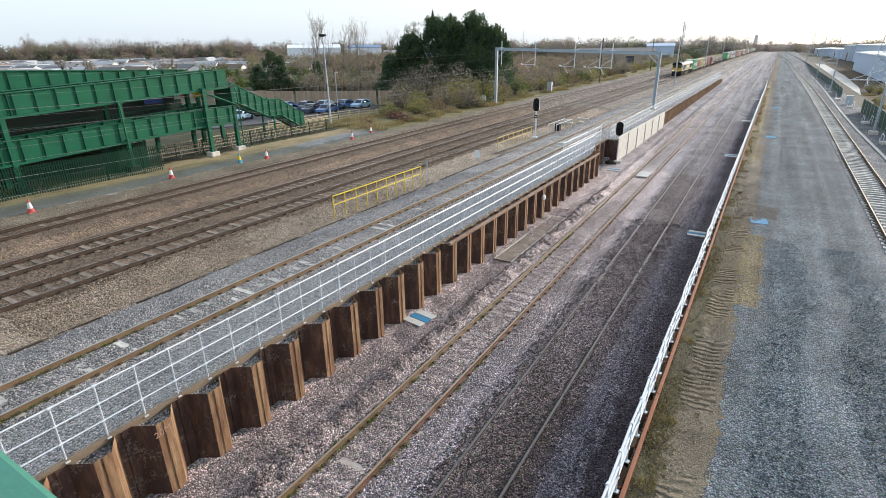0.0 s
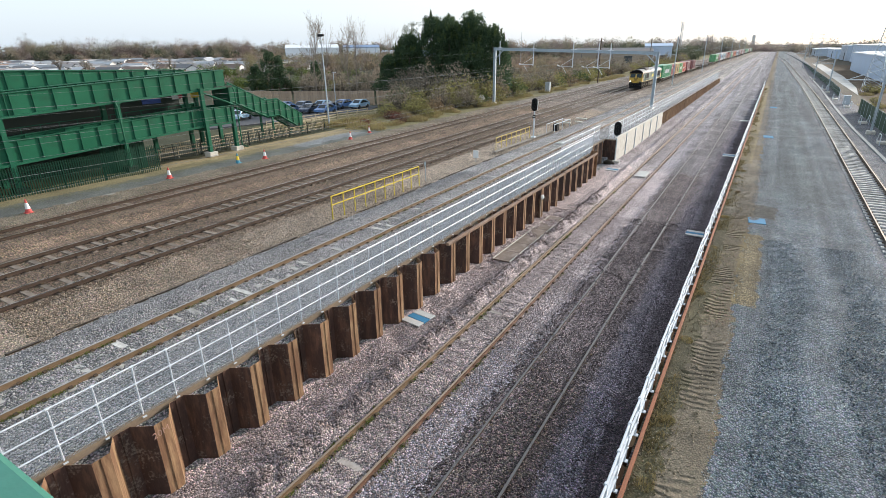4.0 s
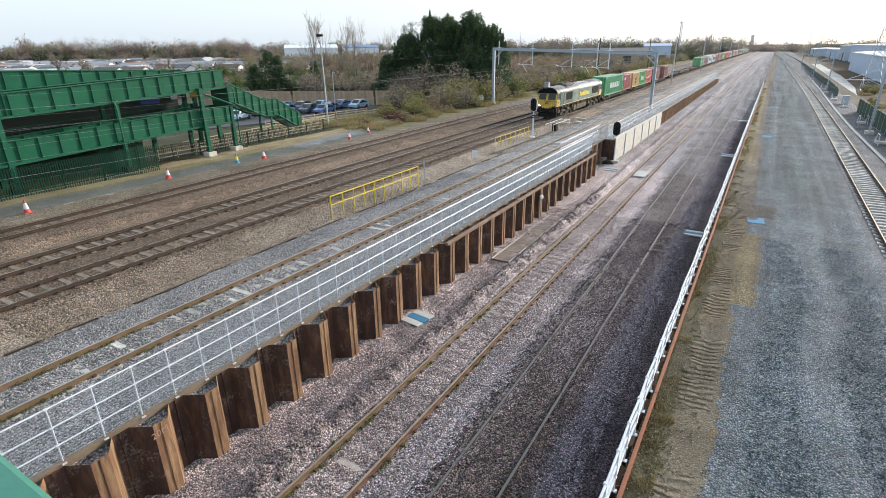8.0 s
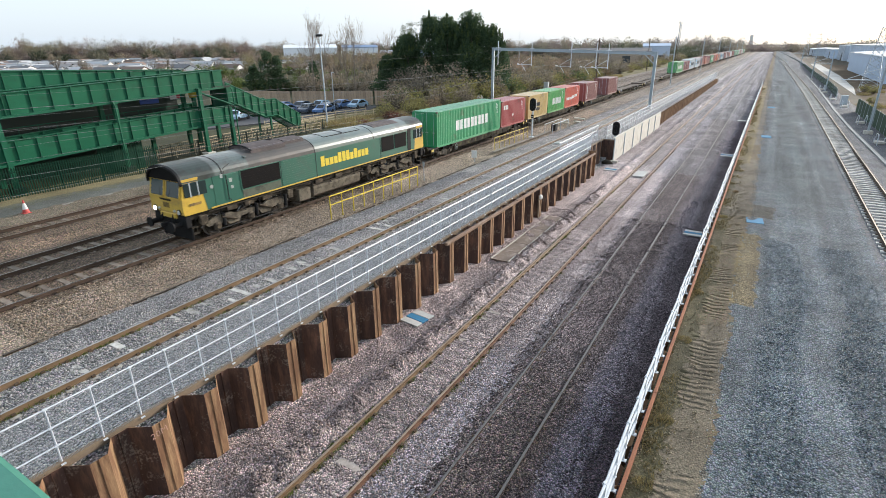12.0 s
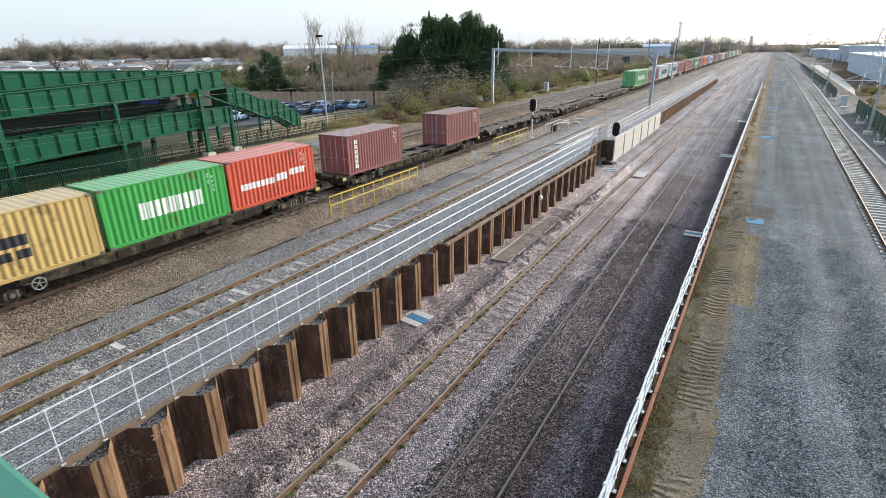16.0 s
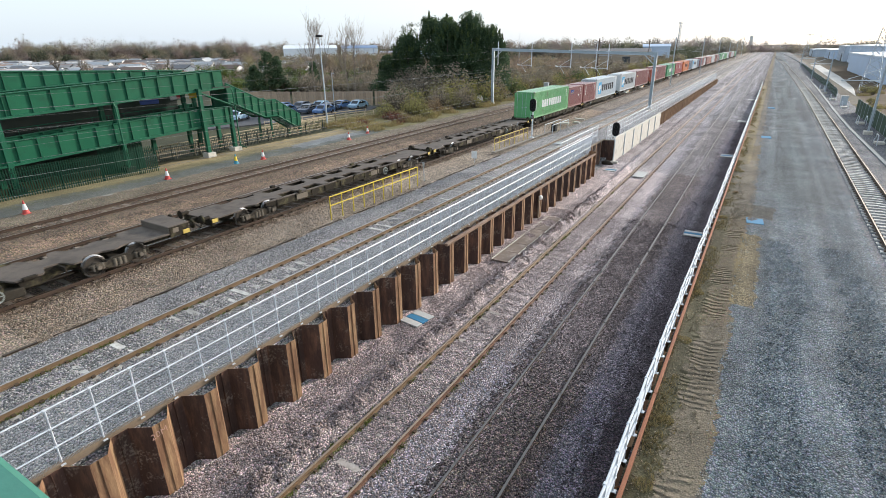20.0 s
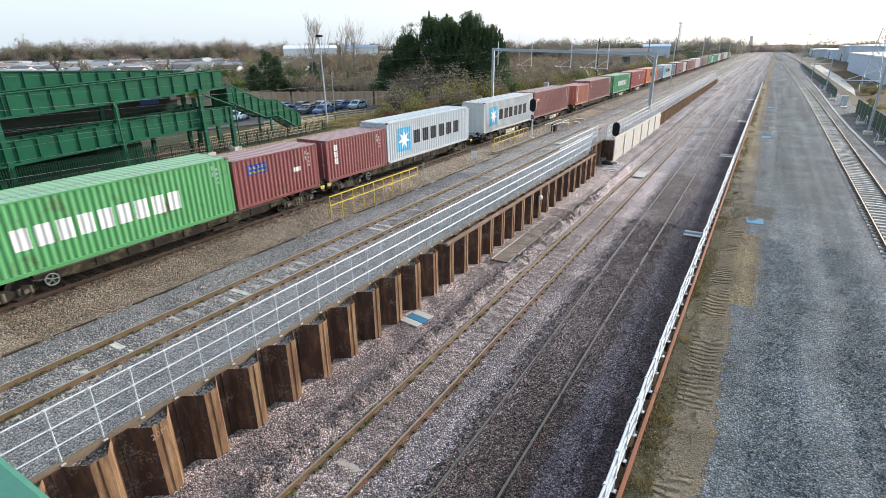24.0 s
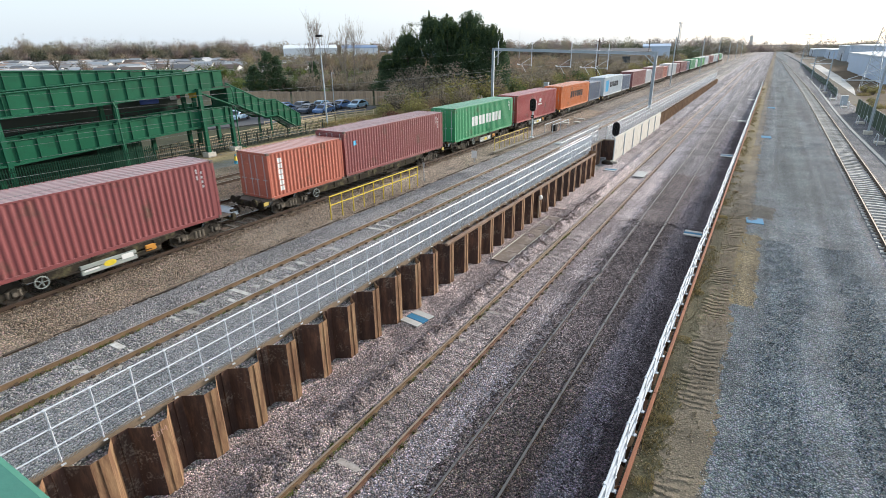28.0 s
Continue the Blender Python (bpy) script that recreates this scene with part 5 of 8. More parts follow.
        part("grille_frame", Geo().box((sx * (W + .012), 5.0, 3.05), (.04, 2.7, .05)).box((sx * (W + .012), 5.0, 2.05), (.04, 2.7, .05)).box((sx * (W + .012), 3.67, 2.55), (.04, .05, 1.05)).box((sx * (W + .012), 6.33, 2.55), (.04, .05, 1.05)), LOCO_GREEN, lo)
    for end, y0, d in (("front", 0.28, 1), ("rear", L - .28, -1)):
        def yy(a):
            return y0 + d * a
        cab = Geo()
        # raked nose: side outline in y, z pushed across
        side = [(yy(.08), z0 - .02), (yy(0), z0 + .1), (yy(.02), 2.28), (yy(.22), side_h + .03), (yy(1.8), side_h + .03), (yy(1.8), z0 - .02)]
        cab.ext(side, "x", -W + .03, W - .03)
        part("cab_body", cab, LOCO_YELLOW, lo, "yellow cab end")
        gp = Geo()
        for sx in (-1, 1):
            gp.add([(sx * (W - .015), yy(a), z) for a, z in ((1.29, z0), (1.16, 2.40), (.96, side_h), (1.82, side_h), (1.82, z0))], [tuple(range(5))])
        part("cab_side_panel", gp, LOCO_GREEN, lo)
        for sx in (-1, 1):
            part("cantrail_panel", Geo().box((sx * (W - .035), yy(.58), 3.13), (.06, .85, .2), bev=.01), LOCO_YELLOW, lo, "yellow panel above the cab side windows")
            part("windscreen_wiper", Geo().tube([(sx * .3, yy(-.02), 2.34), (sx * .45, yy(.09), 2.75)], .012, 5), BLACK, lo)
        part("cab_roof", Geo().ext([(x, z) for x, z in roof_line] + [(x * .97, z - .09) for x, z in roof_line[::-1]], "y", yy(.16), yy(1.95)), LOCO_ROOF, lo)
        part("visor", Geo().ext([(x * 1.0, z - .02) for x, z in roof_line] + [(x * .97, z - .13) for x, z in roof_line[::-1]], "y", yy(.04), yy(.18)), BLACK, lo)
        part("cab_top", Geo().ext(roof_line, "y", yy(.22), yy(1.85)), LOCO_ROOF, lo)
        part("visor_face", Geo().ext([(x * .95, max(z - .1, 3.12)) for x, z in roof_line], "y", yy(.14), yy(.22)), SOOT, lo)
        for sx in (-1, 1):
            rk = Matrix.Rotation(-d * math.atan2(.20, .78), 3, "X")
            part("windscreen", Geo().box((sx * .62, yy(.105), 2.72), (1.0, .05, .76), bev=.06, turn=rk), GLASS, lo)
            fr = Geo()
            for dx_, w_, dz_, h_ in ((0, 1.1, .4, .05), (0, 1.1, -.4, .05), (.53, .06, 0, .82), (-.53, .06, 0, .82)):
                o = rk @ Vector((0, 0, dz_))
                fr.box((sx * .62 + dx_, yy(.10) + o.y, 2.72 + o.z), (w_, .06, h_), turn=rk)
            part("windscreen_frame", fr, LOCO_YELLOW, lo)
            for a, w in ((.34, .3), (.72, .4), (1.18, .44)):
                part("cab_window", Geo().box((sx * (W - .02), yy(a), 2.68), (.05, w, .64), bev=.015), GLASS, lo)
            for a_ in (.51, .94):
                part("window_pillar", Geo().box((sx * (W - .005), yy(a_), 2.68), (.04, .05, .68)), GALV_DULL, lo)
            part("headlamp", Geo().tube([(sx * .95, yy(.02), 1.66), (sx * .95, yy(-.06), 1.66)], .10, 14), LAMP_ON if (end == "front" and sx < 0) else LAMP_OFF, lo)
            part("lamp_bezel", Geo().tube([(sx * .95, yy(.03), 1.66), (sx * .95, yy(-.03), 1.66)], .15, 14), BLACK, lo)
            part("marker_lamp", Geo().tube([(sx * .62, yy(.03), 1.7), (sx * .62, yy(-.05), 1.7)], .07, 12), LAMP_OFF, lo)
            part("buffer", Geo().tube([(sx * .87, yy(.3), 1.06), (sx * .87, yy(-.42), 1.06)], .12, 12).tube([(sx * .87, yy(-.42), 1.06), (sx * .87, yy(-.5), 1.06)], .24, 16), BLACK, lo)
            part("cab_step", Geo().box((sx * 1.12, yy(.5), .82), (.2, .36, .06)).box((sx * 1.12, yy(.5), .5), (.2, .36, .06)).box((sx * 1.03, yy(.33), .95), (.05, .04, .95)).box((sx * 1.03, yy(.67), .95), (.05, .04, .95)), UNDER, lo)
            part("jumper_cable", Geo().tube([(sx * .4, yy(0), 1.5), (sx * .42, yy(-.1), 1.25), (sx * .5, yy(-.05), 1.1), (sx * .55, yy(.0), 1.35)], .035, 6), BLACK, lo)
        part("number_bar", Geo().box((0, yy(.0), 2.2), (.85, .03, .08)), BLACK, lo)
        part("worn_patch", Geo().box((0, yy(.0), 1.93), (.5, .02, .26), bev=.008), MUD_YELLOW, lo, "scuffed dark patch on the nose")
        part("buffer_beam", Geo().box((0, yy(.2), 1.15), (2.5, .3, .55), bev=.03), BLACK, lo)
        part("lower_nose", Geo().box((0, yy(.05), 1.42), (1.3, .14, .26), bev=.04), LOCO_YELLOW, lo)
        part("obstacle_deflector", Geo().box((0, yy(.35), .5), (2.4, .12, .6), bev=.04), BLACK, lo)
        part("coupling", Geo().box((0, yy(-.15), 1.0), (.2, .6, .25), bev=.05).tube([(.35, yy(0), .95), (.35, yy(-.12), .6), (.35, yy(-.05), .4)], .03, 6).tube([(-.35, yy(0), .95), (-.35, yy(-.12), .6), (-.35, yy(-.05), .4)], .03, 6), BLACK, lo)
    part("underframe", Geo().box((0, L / 2, 1.34), (2.1, L - 1.0, .36), bev=.02), UNDER, lo)
    part("fuel_tank", Geo().ext([(-1.2, 1.08), (-1.27, .95), (-1.22, .5), (-1.0, .34), (1.0, .34), (1.22, .5), (1.27, .95), (1.2, 1.08)], "y", 8.8, 13.2), TANK_PALE, lo, "dusty grey-brown fuel tank")
    part("battery_box", Geo().box((0, 8.1, .74), (2.45, .95, .72), bev=.03), TANK_PALE, lo)
    for yb in (4.1, L - 4.1):
        g = Geo()
        for x in (-1.08, 1.08):
            g.ext([(-2.75, .80), (-2.6, .62), (-1.5, .60), (-1.35, .42), (-.75, .42), (-.6, .66), (.6, .66), (.75, .42), (1.35, .42), (1.5, .60), (2.6, .62), (2.75, .80), (2.3, 1.0), (1.2, 1.04), (.9, .92), (-.9, .92), (-1.2, 1.04), (-2.3, 1.0)], "x", x - .07, x + .07)
        b = part("bogie", g, TANK_PALE, lo, "dusty bogie frame", at=pose(0, yb, 0))
        for x in (-1.16, 1.16):
            for y in (-2.07, 0, 2.07):
                part("axle_box", Geo().box((x, y, .53), (.2, .4, .38), bev=.06).tube([(x - .14, y, .53), (x + .14, y, .53)], .13, 10), TANK, b)
                part("spring", Geo().tube([(x, y + .42, .45), (x, y + .42, 1.1)], .1, 8), BLACK, b)
            for y in (-1.35, 1.05):
                part("damper", Geo().tube([(x * 1.04, y - .45, .95), (x * 1.04, y + .4, .62)], .06, 8), TANK, b)
            part("brake_rod", Geo().tube([(x, -2.6, .33), (x, 2.6, .33)], .03, 6), BLACK, b)
        for dy in (-2.07, 0, 2.07):
            w = part("wheelset", WL, None, b, at=pose(0, dy, .53))
            WHEELS.append((w, dy, .53))
    return lo


build_loco(-19.1)

# ---- vegetation kit ----
BARK = surface("grey_brown_bark", (0.115, 0.095, 0.075), 0.9, 0, 0.3, 3, 30, 0.3)
PALE_BARK = surface("pale_bark", (0.21, 0.18, 0.15), 0.9, 0, 0.3, 3, 30, 0.3)
TWIG = leaf_stuff("bare_twigs", (0.19, 0.16, 0.118), (0.34, 0.29, 0.22))
TWIG_PALE = leaf_stuff("pale_bare_twigs", (0.20, 0.165, 0.13), (0.33, 0.28, 0.23))
EVERGREEN_LEAF = leaf_stuff("dark_evergreen", (0.035, 0.066, 0.038), (0.09, 0.14, 0.068))
EVERGREEN_TIP = leaf_stuff("evergreen_tips", (0.055, 0.09, 0.032), (0.12, 0.16, 0.055))
OLIVE = leaf_stuff("olive_leaves", (0.17, 0.16, 0.06), (0.34, 0.31, 0.12))
BROWN_LEAF = leaf_stuff("dry_brown_leaves", (0.165, 0.113, 0.066), (0.32, 0.23, 0.135))
RED_LEAF = leaf_stuff("russet_stems", (0.115, 0.045, 0.035), (0.20, 0.085, 0.06))
GRASS = leaf_stuff("pale_winter_grass", (0.20, 0.175, 0.075), (0.38, 0.31, 0.15))
# FAR_WOOD is lightened to carry distance haze in its colour.
FAR_WOOD = leaf_stuff("hazed_bare_woodland", (0.245, 0.22, 0.2), (0.335, 0.30, 0.27), 0.95, 0.5, 0.11)
SCRUB_WOOD = leaf_stuff("bare_olive_scrub", (0.215, 0.188, 0.15), (0.32, 0.282, 0.228), 0.95, 0.5, 0.2)
# FAR_HAZY is greyed as well: painted haze over bare wood.
FAR_HAZY = leaf_stuff("hazed_grey_woodland", (0.24, 0.235, 0.225), (0.31, 0.30, 0.285), 0.95, 0.5, 0.09)
FAR_GREEN = leaf_stuff("far_evergreens", (0.06, 0.075, 0.05), (0.11, 0.125, 0.08), 0.95, 0.6)


def leaves(g, c, r, n, size, rnd, flat=1.0):
    """n small folded leaf sprays about a point."""
    for _ in range(n):
        while True:
            p = Vector((rnd.uniform(-1, 1), rnd.uniform(-1, 1), rnd.uniform(-1, 1)))
            if p.length < 1:
                break
        q = Vector(c) + Vector((p.x * r[0], p.y * r[1], p.z * r[2]))
        a, s = rnd.uniform(0, 6.28), size * rnd.uniform(.6, 1.4)
        u = Vector((math.cos(a), math.sin(a), rnd.uniform(-.5, .5))) * s
        w = Vector((-math.sin(a) * .5, math.cos(a) * .5, rnd.uniform(.2, 1.0) * flat)) * s
        g.add([q - u * .6, q + w * .55, q + u * .6, q - w * .5], [(0, 1, 2), (0, 2, 3)])


def branch(wood, twig, p, d, length, r, depth, rnd, spread=.55, up=.15, kids=4):
    """A tapered limb that forks; its last shoots are thin twigs."""
    e = p + d * length
    mid = p + d * length * .5 + Vector((rnd.uniform(-1, 1), rnd.uniform(-1, 1), 0)) * length * .05
    if depth <= 0:
        s = d.orthogonal().normalized() * max(r, .012)
        twig.add([p - s, p + s, mid + s * .6, e, mid - s * .6], [(0, 1, 2, 4), (4, 2, 3)])
        return
    wood.tube([p, mid, e], [r, r * .8, r * .6], 5 if r > .05 else 3, cap=False)
    for i in range(kids):
        f = rnd.uniform(.35, 1.0) if i else 1.0
        a = rnd.uniform(0, 6.28)
        nd = (d + Vector((math.cos(a), math.sin(a), up)) * spread * rnd.uniform(.6, 1.3)).normalized()
        branch(wood, twig, p + d * length * f, nd, length * rnd.uniform(.5, .75), r * .5, depth - 1, rnd, spread, up, kids)


def bare_tree(h, seed, twig_mat, bark, spread=.5, depth=4, kids=4, up=.3, trunk=.14):
    rnd = random.Random(seed)
    wood, twig = Geo(), Geo()
    d = Vector((rnd.uniform(-.05, .05), rnd.uniform(-.05, .05), 1)).normalized()
    branch(wood, twig, Vector((0, 0, -.3)), d, h * .42, trunk, depth, rnd, spread, up, kids)
    return wood.mesh("trunk", bark), twig.mesh("crown", twig_mat)


def shrub_meshes(w, h, seed, leaf_mat, n_twig=55, n_leaf=420, leaf=.16):
    """Stems from the ground with sprays of leaves, an uneven dome."""
    rnd = random.Random(seed)
    wood, lf = Geo(), Geo()
    for _ in range(n_twig):
        a, o = rnd.uniform(0, 6.28), rnd.uniform(.1, 1) ** .6
        e = Vector((math.cos(a) * w / 2 * o, math.sin(a) * w / 2 * o, h * (1.05 - .55 * o * o) * rnd.uniform(.6, 1.1)))
        b = Vector((e.x * .25, e.y * .25, -.1))
        m = (b + e) * .5 + Vector((0, 0, h * .12))
        wood.tube([b, m, e], [.03, .02, .006], 3, cap=False)
        leaves(lf, e * .9, (w * .13, w * .13, h * .14), n_leaf // n_twig, leaf, rnd)
        leaves(lf, m, (w * .15, w * .15, h * .16), n_leaf // n_twig // 2, leaf, rnd)
    return wood.mesh("woody_base", BARK), lf.mesh("foliage", leaf_mat)


def plant(name, meshes, at, label, category, group="", names=("trunk", "crown")):
    t = thing(name, at, label, category, group)
    for nm, me in zip(names, meshes):
        ob = part(nm, me, None, t)
        if nm in ("woody_base", "foliage", "crown"):
            tagged(ob, kind="stuff")
    return t


# ---- green ramped footbridge ----


def girder(parent, x, line, depth, thick=.03, stiff=1.32, face=1, y_first=None):
    """A plate girder that follows a sloping line: web, flanges and upright stiffeners."""
    for (ya, za), (yb, zb) in zip(line, line[1:]):
        def sl(prof_x0, prof_x1, z0, z1):
            return Geo().add([(xx, yy, zz + dz) for xx in (prof_x0, prof_x1) for yy, zz in ((ya, za), (yb, zb)) for dz in (z0, z1)],
                             [(0, 1, 3, 2), (4, 6, 7, 5), (0, 4, 5, 1), (2, 3, 7, 6), (0, 2, 6, 4), (1, 5, 7, 3)])
        part("web_plate", sl(x - thick / 2, x + thick / 2, -depth, 0), GREEN, parent)
        part("top_flange", sl(x - .13, x + .13, -.0, .06), GREEN_TRIM, parent)
        part("bottom_flange", sl(x - .16, x + .16, -depth - .16, -depth), GREEN_TRIM, parent)
        y = ya + .15 if y_first is None else y_first
        while y < yb:
            z = za + (zb - za) * (y - ya) / (yb - ya)
            part("stiffener", Geo().box((x + face * .07, y, z - depth / 2), (.12, .05, depth)), GREEN_TRIM, parent)
            y += stiff


def build_footbridge():
    fb = thing("ramped_footbridge", pose(0, 0, 0), "dark green steel ramped footbridge with stiffened plate sides", "footbridge")
    X1, X2 = -43.2, -45.3
    up = [(2.0, 5.72), (15.5, 6.36), (32.4, 7.16)]
    lo = [(2.0, 2.60), (15.2, 3.28), (29.4, 3.97), (32.6, 3.97)]
    for x, f in ((X1, 1), (X2, 1)):
        girder(fb, x, up, 1.40, face=f)
        girder(fb, x, lo, 1.42, face=f)
    for line in (up, lo):
        g = Geo()
        for (ya, za), (yb, zb) in zip(line, line[1:]):
            g.add([(x, y, z - 1.3 - dz) for x in (X1, X2) for y, z in ((ya, za), (yb, zb)) for dz in (0, .12)], [(0, 1, 3, 2), (4, 6, 7, 5), (0, 4, 5, 1), (2, 3, 7, 6), (0, 2, 6, 4), (1, 5, 7, 3)])
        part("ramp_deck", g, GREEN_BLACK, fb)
    # further ramp behind, falling away, and the middle landing
    girder(fb, -47.6, [(4.0, 8.05), (31.5, 7.15)], 1.35)
    girder(fb, -49.6, [(4.0, 8.05), (31.5, 7.15)], 1.35)
    part("ramp_deck", Geo().add([(x, y, z - 1.3) for x in (-47.6, -49.6) for y, z in ((4, 8.05), (31.5, 7.15))], [(0, 1, 3, 2)]), GREEN_BLACK, fb)
    girder(fb, -47.6, [(4.0, 3.2), (32.0, 4.1)], 1.3)
    # added dark sheets that stand for the shade seen between the girders
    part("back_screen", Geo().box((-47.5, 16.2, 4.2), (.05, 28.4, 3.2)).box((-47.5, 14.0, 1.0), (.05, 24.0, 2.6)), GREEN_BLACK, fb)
    part("end_screen", Geo().box((-44.3, 32.75, 4.5), (2.2, .05, 2.4)), GREEN, fb)
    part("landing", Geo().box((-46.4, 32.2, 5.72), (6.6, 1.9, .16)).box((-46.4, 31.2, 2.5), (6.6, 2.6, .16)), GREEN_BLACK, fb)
    part("end_parapet", Geo().box((-44.25, 32.45, 6.45), (2.1, .05, 1.3)).box((-44.25, 32.5, 7.14), (2.2, .2, .06)), GREEN, fb)
    # columns with concrete feet
    for y, x, top in ((14.7, -43.15, 5.0), (22.5, -43.35, 5.2), (29.7, -42.95, 5.6), (32.9, -43.35, 5.75), (14.7, -45.4, 5.0), (22.5, -45.5, 5.2), (29.7, -45.4, 5.6), (32.9, -45.5, 5.75), (24.0, -48.6, 2.8), (28.0, -48.6, 5.8), (32.9, -48.6, 5.8), (18.0, -48.6, 2.6)):
        g = Geo().box((x - .13, y, top / 2), (.04, .32, top + .3)).box((x + .13, y, top / 2), (.04, .32, top + .3)).box((x, y, top / 2), (.26, .05, top + .3))
        part("column", g, GREEN_TRIM, fb)
        if x > -44:
            part("column_foot", Geo().box((x, y, -.02), (.85, .85, .42), bev=.03), CONCRETE if y > 25 else GREEN_BLACK, fb)
    for y, x, top in ((22.5, -43.1, 5.2), (29.7, -42.7, 5.6)):
        part("cross_beam", Geo().box((-44.3, y, top + .02), (2.6, .3, .28)), GREEN_TRIM, fb)
        part("cross_beam", Geo().box((-44.3, y, 2.2), (2.6, .3, .28)), GREEN_TRIM, fb)
    part("brace", Geo().tube([(-43.1, 29.8, 5.4), (-43.1, 33.2, 4.0)], .09, 4), GREEN_TRIM, fb)
    pipe = Geo().tube([(-42.95, 22.2, 5.3), (-42.9, 22.3, 4.9), (-42.9, 22.3, .2)], .07, 8)
    part("drainpipe", pipe, GREEN_TRIM, fb)
    part("drainpipe", Geo().tube([(-43.0, 33.1, 5.6), (-42.95, 33.2, 5.2), (-42.95, 33.2, .3), (-42.6, 33.6, .05)], .06, 8), GREEN_TRIM, fb)
    sg = part("sign_board", Geo().box((-46.2, 29.6, 5.05), (.06, 1.3, .62), bev=.01), PLATE_WHITE, fb, "white notice board with a red block")
    part("red_block", Geo().box((-46.165, 29.85, 5.05), (.012, .55, .42)), surface("red_sign_paint", (0.55, 0.04, 0.06), 0.5), sg)
    part("sign_board", Geo().box((-46.2, 27.0, 4.75), (.06, 1.7, .36), bev=.01), BLUE_MARK, fb, "blue sign board")
    part("sign_board", Geo().box((-46.2, 31.3, 5.0), (.06, .9, .5), bev=.01), YELLOW_MARK, fb, "yellow sign board")
    return fb


def build_stairs():
    back = 1.03  # set back along the line of sight from the span
    st = thing("footbridge_stairs", Matrix.Translation((0, 0, 8.884 * (1 - back))) @ Matrix.Scale(back, 4), "dark green steel stairs with solid sides and a landing", "stairs")
    top = [(33.3, 6.0), (37.5, 4.05), (39.1, 4.05), (42.4, 2.15)]
    for x in (-44.0, -45.8):
        for (ya, za), (yb, zb) in zip(top, top[1:]):
            d0 = 1.6
            part("side_plate", Geo().add([(x + dx, y, z - d) for dx in (-.02, .02) for y, z in ((ya, za), (yb, zb)) for d in (0, d0)], [(0, 1, 3, 2), (4, 6, 7, 5), (0, 4, 5, 1), (2, 3, 7, 6), (0, 2, 6, 4), (1, 5, 7, 3)]), GREEN, st)
            part("handrail_flange", Geo().tube([(x, ya, za + .02), (x, yb, zb + .02)], .07, 4), GREEN_TRIM, st)
            part("stringer", Geo().tube([(x, ya, za - 1.62), (x, yb, zb - 1.62)], .13, 4), GREEN_TRIM, st)
            y = ya + .2
            while y < yb:
                z = za + (zb - za) * (y - ya) / (yb - ya)
                part("stiffener", Geo().box((x + .06, y, z - .8), (.1, .04, 1.5)), GREEN_TRIM, st)
                y += .85
    n = 11
    for i in range(n):
        f = (i + .5) / n
        part("tread", Geo().box((-44.9, 33.3 + 4.2 * f, 4.42 - 1.95 * f), (1.75, .36, .05)), GREEN_BLACK, st)
        part("tread", Geo().box((-44.9, 39.1 + 3.3 * f, 2.47 - 1.9 * f), (1.75, .3, .05)), GREEN_BLACK, st)
    part("landing", Geo().box((-44.9, 38.3, 2.45), (1.75, 1.7, .06)), GREEN_BLACK, st)
    for y, z in ((38.2, 2.3), (42.2, .5)):
        for x in (-44.0, -45.8):
            part("leg", Geo().box((x, y, z / 2 - .35), (.16, .16, z + .7)), GREEN_TRIM, st)


build_footbridge()
build_stairs()


def palisade(name, x, y0, y1, z, h, label, mat, pitch=.155, w=.065, spear=True):
    f = thing(name, pose(x, 0, z), label, "fence", "fences")
    pal = Geo().ext([(-w / 2, 0), (-w / 2, h - .1), (0, h) if spear else (0, h - .1), (w / 2, h - .1), (w / 2, 0)], "x", -.012, .012)
    pm = pal.mesh("pale", mat)
    n = int((y1 - y0) / pitch)
    for i in range(n):
        part("pale", pm, None, f, at=pose(.04, y0 + i * pitch, 0, 0, 0, 0))
    for zz in (.35, h - .35):
        part("rail", Geo().box((0, (y0 + y1) / 2, zz), (.05, y1 - y0, .05)), mat, f)
    y = y0
    while y <= y1:
        part("post", Geo().box((-.05, y, h / 2 - .1), (.1, .06, h)), mat, f)
        y += 2.75
    return f


palisade("palisade_fence", -41.8, 6.0, 24.2, -.3, 2.15, "dark green steel palisade fence beside the footbridge", GREEN_DARK)
palisade("bar_fence", -44.6, 24.4, 47.0, -.3, 1.55, "black-green upright bar fence along the path", GREEN_BLACK, .19, .03, False)
f = thing("hoarding", pose(-43.2, 24.2, -.3), "dark green slatted steel screen under the ramp", "screen")
for i in range(18):
    part("slat", Geo().box((-.75 - .0, -3.4 + i * .2, 1.25), (.05, .17, 2.5)), GREEN_DARK, f)
part("frame", Geo().box((-.8, -1.7, 2.4), (.06, 3.7, .08)).box((-.8, -1.7, .2), (.06, 3.7, .08)), GREEN_BLACK, f)

TIMBER = surface("pale_timber", (0.42, 0.345, 0.235), 0.85, 0, 0.25, 2, 40, 0.2, random_by_object=.15)
TIMBER_BROWN = surface("brown_timber", (0.36, 0.265, 0.185), 0.85, 0, 0.3, 2, 40, 0.2, random_by_object=.15)


